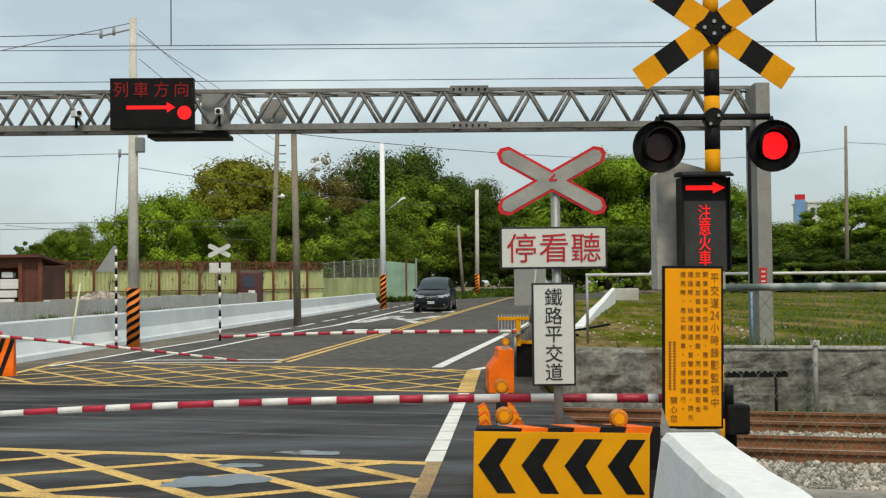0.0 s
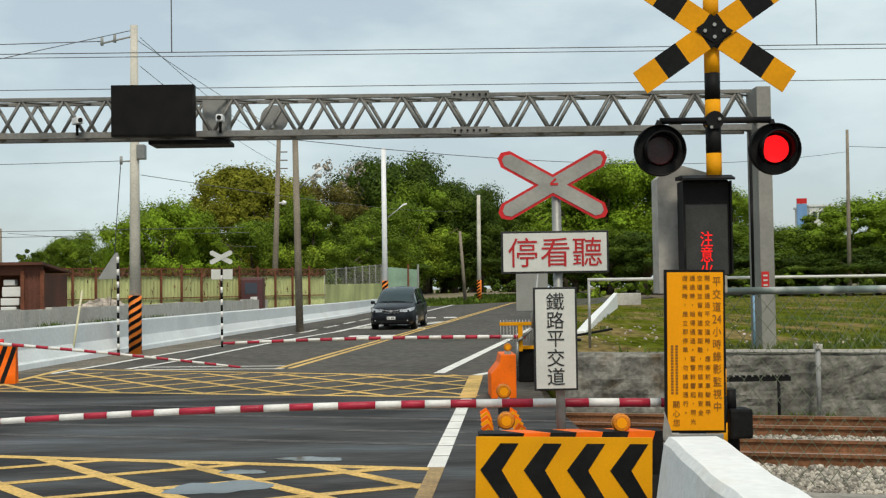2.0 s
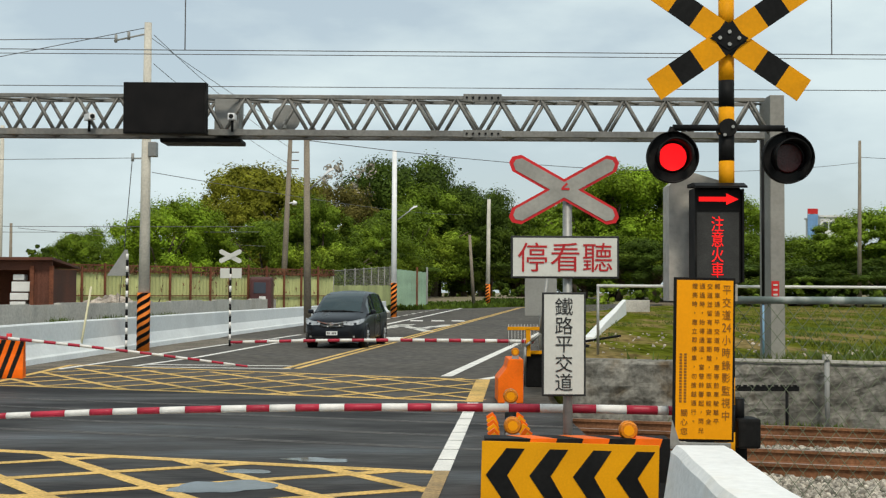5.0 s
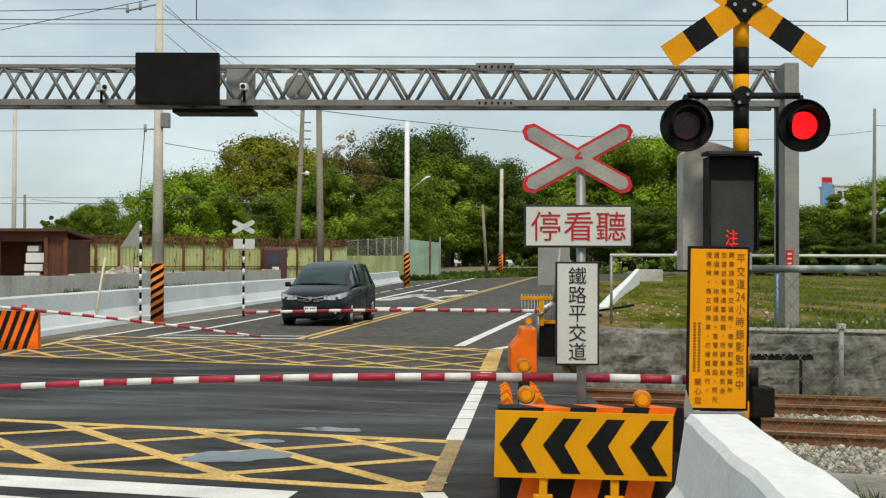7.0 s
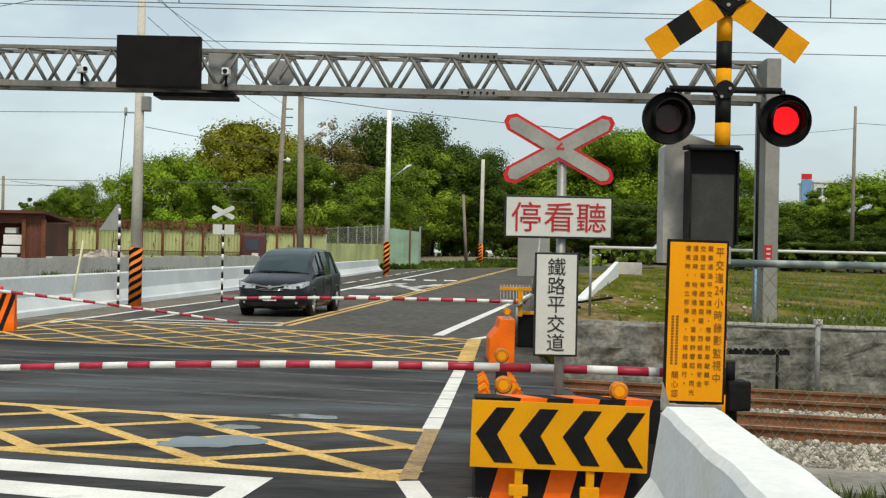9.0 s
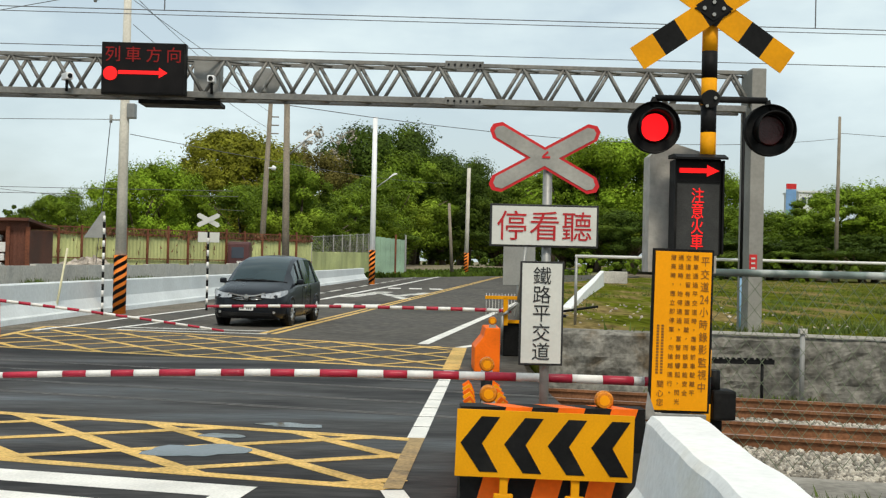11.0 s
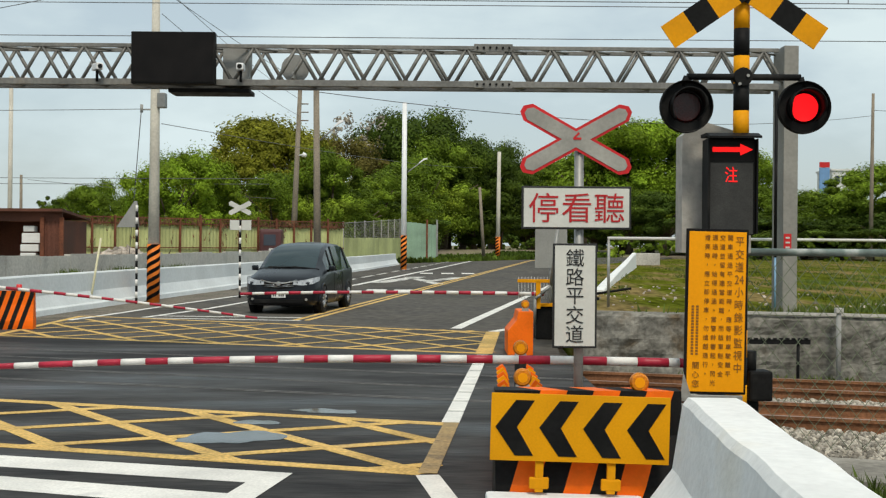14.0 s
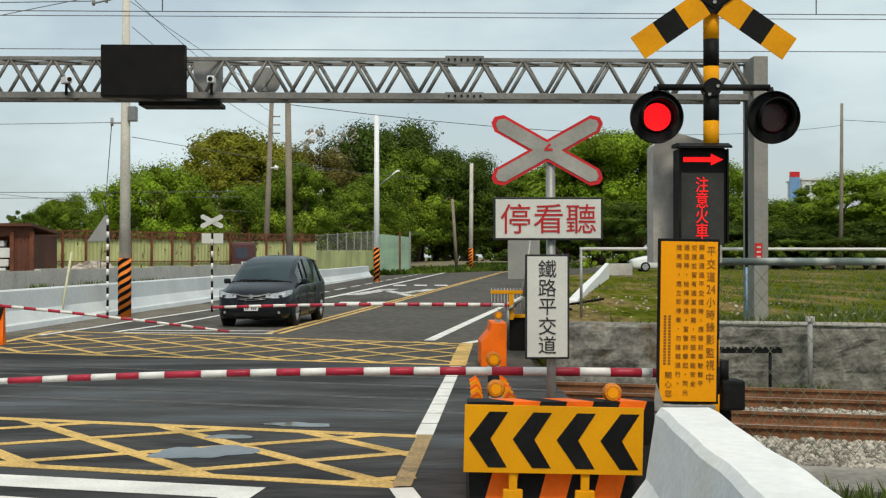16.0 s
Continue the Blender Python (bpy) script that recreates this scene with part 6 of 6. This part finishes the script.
# ---- the car ----
car = thing("minivan", "dark charcoal minivan with its headlights off on the road", "car", (0, 0, 0))
car.scale = (0.97, 0.97, 0.97)
STATIONS = [  # y, half width, belt height, roof-edge half width and height, roof height, sill
    (-2.39, 0.55, 0.70, 0.42, 0.74, 0.76, 0.34), (-2.33, 0.74, 0.76, 0.58, 0.80, 0.83, 0.24), (-2.15, 0.86, 0.84, 0.66, 0.88, 0.92, 0.21), (-1.80, 0.895, 0.90, 0.72, 0.97, 1.01, 0.20),
    (-1.40, 0.905, 0.95, 0.76, 1.06, 1.10, 0.20), (-0.95, 0.91, 0.985, 0.735, 1.30, 1.37, 0.20), (-0.45, 0.91, 1.00, 0.69, 1.54, 1.62, 0.20), (0.05, 0.91, 1.01, 0.665, 1.63, 1.715, 0.20),
    (0.80, 0.91, 1.02, 0.66, 1.65, 1.745, 0.20), (1.60, 0.905, 1.04, 0.65, 1.62, 1.72, 0.21), (2.05, 0.89, 1.06, 0.63, 1.56, 1.66, 0.24), (2.28, 0.86, 1.06, 0.60, 1.40, 1.46, 0.28), (2.39, 0.80, 0.95, 0.58, 1.05, 1.08, 0.34)]


def section(s):
    y, w, belt, rw, re, rz, sill = s
    half = [(0.0, sill - 0.02), (w * 0.55, sill - 0.02), (w * 0.90, sill), (w * 0.985, sill + 0.13), (w, (belt + sill) * 0.5), (w * 0.985, belt - 0.06), (w * 0.955, belt), (rw, re), (rw * 0.86, re + (rz - re) * 0.55), (rw * 0.45, rz - (rz - re) * 0.12), (0.0, rz)]
    return [(x, y, z) for x, z in half] + [(-x, y, z) for x, z in reversed(half[1:-1])]


def body_faces(pick):
    """The faces of the shell whose station and column pick() takes."""
    b = bmesh.new()
    rings = [section(s) for s in STATIONS]
    n = len(rings[0])
    vs = {}
    def vert(i, j):
        if (i, j) not in vs:
            vs[i, j] = b.verts.new(rings[i][j])
        return vs[i, j]
    for i in range(len(rings) - 1):
        for j in range(n):
            k = (j + 1) % n
            col = j if j < 10 else n - 1 - j
            if pick(i, col):
                b.faces.new((vert(i, j), vert(i, k), vert(i + 1, k), vert(i + 1, j)))
    for i in (0, len(rings) - 1):
        if pick(-1 if i == 0 else 99, 0):
            b.faces.new([vert(i, j) for j in range(n)])
    bmesh.ops.recalc_face_normals(b, faces=b.faces[:])
    return b


def is_shield(i, col):
    return i in (4, 5, 6) and col in (8, 9)


def is_side(i, col):
    return i in (5, 6, 7, 8, 9) and col == 6


def is_rear(i, col):
    return i in (10, 11) and col in (8, 9)


body = part("body", body_faces(lambda i, c: not is_shield(i, c) and not is_side(i, c) and not is_rear(i, c)), CAR_PAINT, car, "glossy charcoal body", smooth=True)
part("windscreen", body_faces(is_shield), CAR_GLASS, car, "dark tinted windscreen", smooth=True)
part("side_window", body_faces(is_side), CAR_GLASS, car, "dark tinted side windows")
part("rear_window", body_faces(is_rear), CAR_GLASS, car)
for sgn in (-1, 1):
    for y in (-0.42, 0.42, 1.55):
        b = bmesh.new()
        i = min(range(len(STATIONS)), key=lambda k: abs(STATIONS[k][0] - y))
        s = STATIONS[i]
        rod(b, (sgn * (s[1] * 0.955 + 0.004), s[0], s[2]), (sgn * (s[3] + 0.006), s[0] + 0.03, s[4]), 0.022, seg=6)
        part("pillar", b, BLACK, car)
    b = bmesh.new()
    box(b, sgn * 0.985 - 0.085, sgn * 0.985 + 0.085, -1.0, -0.90, 1.02, 1.15, 0.04)
    m = part("wing_mirror", b, CAR_PAINT, car)
    b = bmesh.new()
    rod(b, (sgn * 0.86, -0.93, 1.02), (sgn * 0.95, -0.95, 1.05), 0.03)
    part("mirror_foot", b, BLACK, m)
    b = bmesh.new()
    loft(b, [[(sgn * x, y, z) for x, y, z in ring] for ring in (
        ((0.36, -2.425, 0.71), (0.36, -2.415, 0.80), (0.40, -2.20, 0.78), (0.40, -2.2, 0.70)),
        ((0.60, -2.385, 0.70), (0.60, -2.355, 0.825), (0.62, -2.1, 0.81), (0.62, -2.1, 0.70)),
        ((0.80, -2.28, 0.73), (0.80, -2.22, 0.875), (0.80, -2.0, 0.865), (0.80, -2.0, 0.74)),
        ((0.905, -2.0, 0.80), (0.905, -1.95, 0.90), (0.87, -1.88, 0.90), (0.87, -1.88, 0.82)))])
    part("headlight", b, LAMP_GLASS, car, "clear swept-back headlight")
    b = bmesh.new()
    rod(b, (sgn * 0.66, -2.36, 0.36), (sgn * 0.66, -2.30, 0.36), 0.032)
    part("fog_lamp", b, GREY_PAINT, car)
    b = bmesh.new()
    box(b, sgn * 0.93 - 0.012, sgn * 0.93 + 0.012, -0.1, 0.10, 0.93, 0.96, 0.005)
    part("door_handle", b, CHROME, car)
    for y in (-0.32, 0.72):
        b = bmesh.new()
        box(b, sgn * 0.912 - 0.003, sgn * 0.912 + 0.003, y, y + 0.012, 0.3, 0.96)
        part("door_seam", b, BLACK, car)
    for y in (-1.48, 1.47):
        b = bmesh.new()
        rings = []
        for i in range(19):
            a = radians(-12 + 204 * i / 18)
            rings.append([(sgn * x, y + r * math.cos(a), 0.33 + r * math.sin(a)) for r, x in ((0.37, 0.80), (0.37, 0.918), (0.41, 0.916), (0.42, 0.80))])
        loft(b, rings)
        part("wheel_arch", b, CAR_PAINT, car, smooth=True)
        b = bmesh.new()
        rod(b, (sgn * 0.70, y, 0.34), (sgn * 0.902, y, 0.34), 0.37, seg=24)
        part("wheel_well", b, BLACK, car)
b = bmesh.new()
for s in (-1, 1):
    prism(b, [(s * 0.44, 0.80), (s * 0.44, 0.83), (s * 0.2, 0.775), (0, 0.76), (0, 0.725), (s * 0.2, 0.745)], -2.415, -2.36, "y")
part("grille_bar", b, CHROME, car, "chrome grille bar bent down to the badge")
b = bmesh.new()
rod(b, (0, -2.44, 0.735), (0, -2.41, 0.735), 0.055, seg=16)
part("badge", b, CHROME, car)
b = bmesh.new()
for s in (-1, 1):
    prism(b, [(s * 0.46, 0.70), (s * 0.46, 0.79), (s * 0.2, 0.74), (0, 0.72), (0, 0.60), (s * 0.30, 0.63)], -2.400, -2.35, "y")
grille = part("grille", b, BLACK, car, "dark grille mesh")
for z in (0.66, 0.695):
    b = bmesh.new()
    rod(b, (-0.36, -2.402, z + 0.02), (0, -2.406, z - 0.01), 0.007, seg=6)
    rod(b, (0.36, -2.402, z + 0.02), (0, -2.406, z - 0.01), 0.007, seg=6)
    part("slat", b, CHROME, grille)
b = bmesh.new()
box(b, -0.62, 0.62, -2.405, -2.30, 0.26, 0.36, 0.02)
part("lower_intake", b, BLACK, car)
b = bmesh.new()
box(b, -0.17, 0.17, -2.425, -2.40, 0.40, 0.52, 0.005)
lp2 = part("number_plate", b, PLATE, car, "pale plate")
b = bmesh.new()
for i in range(6):
    if i != 2:
        box(b, -0.14 + i * 0.048, -0.11 + i * 0.048, -2.430, -2.426, 0.43, 0.49)
part("plate_bars", b, INK_BLACK, lp2)
b = bmesh.new()
rod(b, (-0.55, -1.36, 1.115), (0.05, -1.28, 1.155), 0.012, seg=6)
rod(b, (0.05, -1.36, 1.125), (0.60, -1.24, 1.145), 0.012, seg=6)
part("wipers", b, BLACK, car)
b = bmesh.new()
for s in (-1, 1):
    rod(b, (0, -1.42, 1.112), (s * 0.40, -1.42, 1.098), 0.022, seg=6)
    rod(b, (s * 0.40, -1.42, 1.098), (s * 0.76, -1.40, 1.060), 0.022, seg=6)
part("cowl", b, BLACK, car)
wheels = []
for x in (-0.81, 0.81):
    for y in (-1.48, 1.47):
        sgn = 1 if x > 0 else -1
        b = bmesh.new()
        rings = []
        for r, o in ((0.21, -0.10), (0.31, -0.105), (0.335, -0.08), (0.335, 0.08), (0.31, 0.115), (0.22, 0.118)):
            rings.append([(o * sgn, r * math.cos(k / 28 * math.tau), r * math.sin(k / 28 * math.tau)) for k in range(28)])
        loft(b, rings, caps=False)
        w = part("wheel", b, TYRE, car, smooth=True)
        b = bmesh.new()
        rod(b, (0.07 * sgn, 0, 0), (0.095 * sgn, 0, 0), 0.222, seg=28)
        for k in range(10):
            a = k / 10 * math.tau
            rod(b, (0.10 * sgn, 0.04 * math.cos(a), 0.04 * math.sin(a)), (0.108 * sgn, 0.21 * math.cos(a), 0.21 * math.sin(a)), 0.022, seg=6)
        rod(b, (0.09 * sgn, 0, 0), (0.115 * sgn, 0, 0), 0.05, seg=12)
        part("rim", b, ALLOY, w, "spoked alloy rim")
        wheels.append((w, x, y))

# a white car on the lane behind the meadow
CAR_WHITE = material("white_car_paint", (0.75, 0.75, 0.73), 0.35, grain=(60, 0.02), stain=(1, 0.05), bump=0, coat=0.3)
van = thing("white_car", "small white car driving past behind the meadow", "car", (190, 80, 0.7))
van.scale = (0.9, 0.9, 0.9)
part("body", body_faces(lambda i, k: not is_shield(i, k) and not is_side(i, k) and not is_rear(i, k)), CAR_WHITE, van, "white body", smooth=True)
part("windscreen", body_faces(is_shield), CAR_GLASS, van, smooth=True)
part("side_window", body_faces(is_side), CAR_GLASS, van)
part("rear_window", body_faces(is_rear), CAR_GLASS, van)
van_wheels = []
for w, x, y in wheels[:4]:
    o = new("wheel", w.data)
    o.parent = van
    q = new("rim", w.children[0].data)
    q.parent = o
    van_wheels.append((o, x * 1.04, y))

# ---- what moves ----
CAR_ROWS = [  # seconds, place of the front bumper, heading
    (0.0, 0.61, 61.00, 6.8), (0.5, 0.11, 58.30, 7.0), (1.0, -0.35, 55.30, 7.2), (1.5, -0.74, 52.40, 7.4), (2.0, -1.14, 49.60, 7.6), (2.5, -1.47, 47.10, 7.8), (3.0, -1.80, 44.90, 8.0), (3.2, -1.92, 44.00, 8.0), (3.8, -2.27, 41.40, 8.0), (4.5, -2.60, 38.60, 8.0), (5.3, -2.90, 35.90, 8.0), (5.5, -2.97, 35.30, 8.0), (6.0, -3.12, 34.30, 7.9), (6.5, -3.25, 33.40, 7.8), (7.0, -3.35, 32.50, 7.8), (7.5, -3.44, 31.80, 7.7), (8.0, -3.51, 31.30, 7.6), (8.5, -3.57, 30.95, 7.5), (8.7, -3.59, 30.80, 7.5), (9.6, -3.66, 30.25, 7.5), (10.8, -3.70, 29.75, 7.4), (11.5, -3.70, 29.62, 7.4), (12.5, -3.70, 29.60, 7.4), (16.0, -3.70, 29.60, 7.3)]
RIGHT_LIT = [(-1, 0.25), (0.65, 1.35), (1.85, 2.42), (2.92, 3.45), (4.05, 4.65), (5.40, 5.85), (6.72, 7.18), (7.84, 8.32), (8.95, 9.5), (10.1, 10.55), (11.38, 11.82), (12.64, 13.1), (13.8, 14.25), (14.9, 15.56)]
LEFT_LIT = [(0.27, 0.63), (1.37, 1.83), (2.38, 2.9), (3.45, 4.03), (4.67, 5.38), (5.87, 6.70), (7.2, 7.82), (8.34, 8.93), (9.52, 10.08), (10.57, 11.36), (11.84, 12.62), (13.12, 13.78), (14.27, 14.88), (15.58, 17)]


def blink(ob, spans, on, off):
    """Keys a light piece at on within the spans and drawn back at off between them."""
    def state(t):
        return on if any(a <= t < b for a, b in spans) else off
    rows = [(0.0, state(0.0))]
    for a, b in spans:
        for t, p, q in ((a, off, on), (b, on, off)):
            if 0.05 < t < 15.95:
                rows += [(t - 0.034, p), (t, q)]
    rows.append((16.0, state(16.0)))
    rows.sort(key=lambda r: r[0])
    walk(ob, [(t, m) for t, m in rows])


def motions():
    walk(cam, [(r[0], aim(*r[1:])) for r in PATH], [(0.0, -0.14), (3.2, -0.12), (7.5, -0.12), (8.7, -0.05), (11.0, 0.02), (12.3, 0.05), (13.3, -0.08), (14.5, -0.14), (16.0, -0.15)])
    rows, fine = [], []
    for t, x, y, h in CAR_ROWS:
        a = radians(h)
        rows.append((t, pose(x + 2.33 * math.sin(a), y + 2.33 * math.cos(a), max(0.0, RISE * (y + 1.2 - RISE_FROM)), 0, 0, -h)))
    walk(car, rows)
    # the wheels roll along the way driven
    way, last = [0.0], rows[0][1].translation
    for _, m in rows[1:]:
        way.append(way[-1] + (m.translation - last).length)
        last = m.translation
    times = [r[0] for r in rows]
    for w, x, y in wheels:
        keys = []
        for k in range(161):
            t = k / 10
            s = float(np.interp(t, times, way))
            keys.append((t, s / 0.335))
        out = [keys[0]]
        for k in keys[1:]:
            steps = max(1, math.ceil((k[1] - out[-1][1]) / 1.2))
            prev = out[-1]
            for j in range(1, steps + 1):
                f = j / steps
                out.append((prev[0] + (k[0] - prev[0]) * f, prev[1] + (k[1] - prev[1]) * f))
        walk(w, [(t, Matrix.Translation((x, y, 0.335)) @ Matrix.Rotation(a, 4, "X")) for t, a in out])
    drive = [(float(t), pose(15.95 + 11.0 * (16 - t), 80, 0.7, 0, 0, -90)) for t in range(17)]
    walk(van, drive)
    for w, x, y in van_wheels:
        turns = [(16 * k / 460, 176.0 * k / 460 / 0.30) for k in range(461)]
        walk(w, [(t, Matrix.Translation((x, y, 0.335)) @ Matrix.Rotation(a, 4, "X")) for t, a in turns])
    for (g, x), spans in zip(glow_discs, (LEFT_LIT, RIGHT_LIT)):
        blink(g, spans, Matrix.Translation((x, -0.078, 2.65)), Matrix.Translation((x, -0.050, 2.65)))
    # the display's characters sink one after another, then come back
    for i, (g, x, z) in enumerate(led_marks):
        on, down, inside = Matrix.Translation((x, -0.064, z)), Matrix.Translation((x, -0.064, z - 0.47)), Matrix.Translation((x, -0.02, z))
        low = Matrix.Translation((x, -0.02, z - 0.47))
        back = 13.85 + 0.2 * i
        walk(g, [(0.0, on), (1.5, on), (2.75, down), (3.0, low), (3.6, inside), (4.4, inside), (4.45, on), (6.15, on), (7.5, down), (7.8, low), (8.6, inside), (9.9, inside), (9.95, on), (11.1, on), (12.45, down), (12.7, low), (13.2, inside), (back - 0.05, inside), (back, on), (16.0, on)])
    blink(led_arrow, [(-1, 1.52), (4.4, 6.2), (9.9, 11.1), (13.4, 17)], Matrix.Translation((-0.078, -0.064, 2.345)), Matrix.Translation((-0.078, -0.02, 2.345)))
    blink(led_line, [(-1, 0.62), (7.85, 8.3), (10.5, 11.6)], Matrix.Translation((-0.02, -0.012, -0.06)), Matrix.Translation((-0.02, 0.05, -0.06)))
    blink(led_words, [(-1, 1.9), (10.5, 13.35)], Matrix.Translation((0, -0.012, 0.20)), Matrix.Translation((0, 0.05, 0.20)))
    on_r, on_l = Matrix.Translation((0.47, -0.012, -0.14)), Matrix.Translation((-0.47, -0.012, -0.08))
    off_r, off_l = Matrix.Translation((0.47, 0.05, -0.14)), Matrix.Translation((-0.47, 0.05, -0.08))
    walk(led_dot, [(0.0, on_r), (0.25, on_r), (0.3, off_r), (6.0, off_l), (7.8, off_l), (7.85, on_l), (8.3, on_l), (8.35, off_l), (10.4, off_l), (10.5, on_l), (11.1, on_l), (11.15, off_l), (16.0, off_l)])


motions()
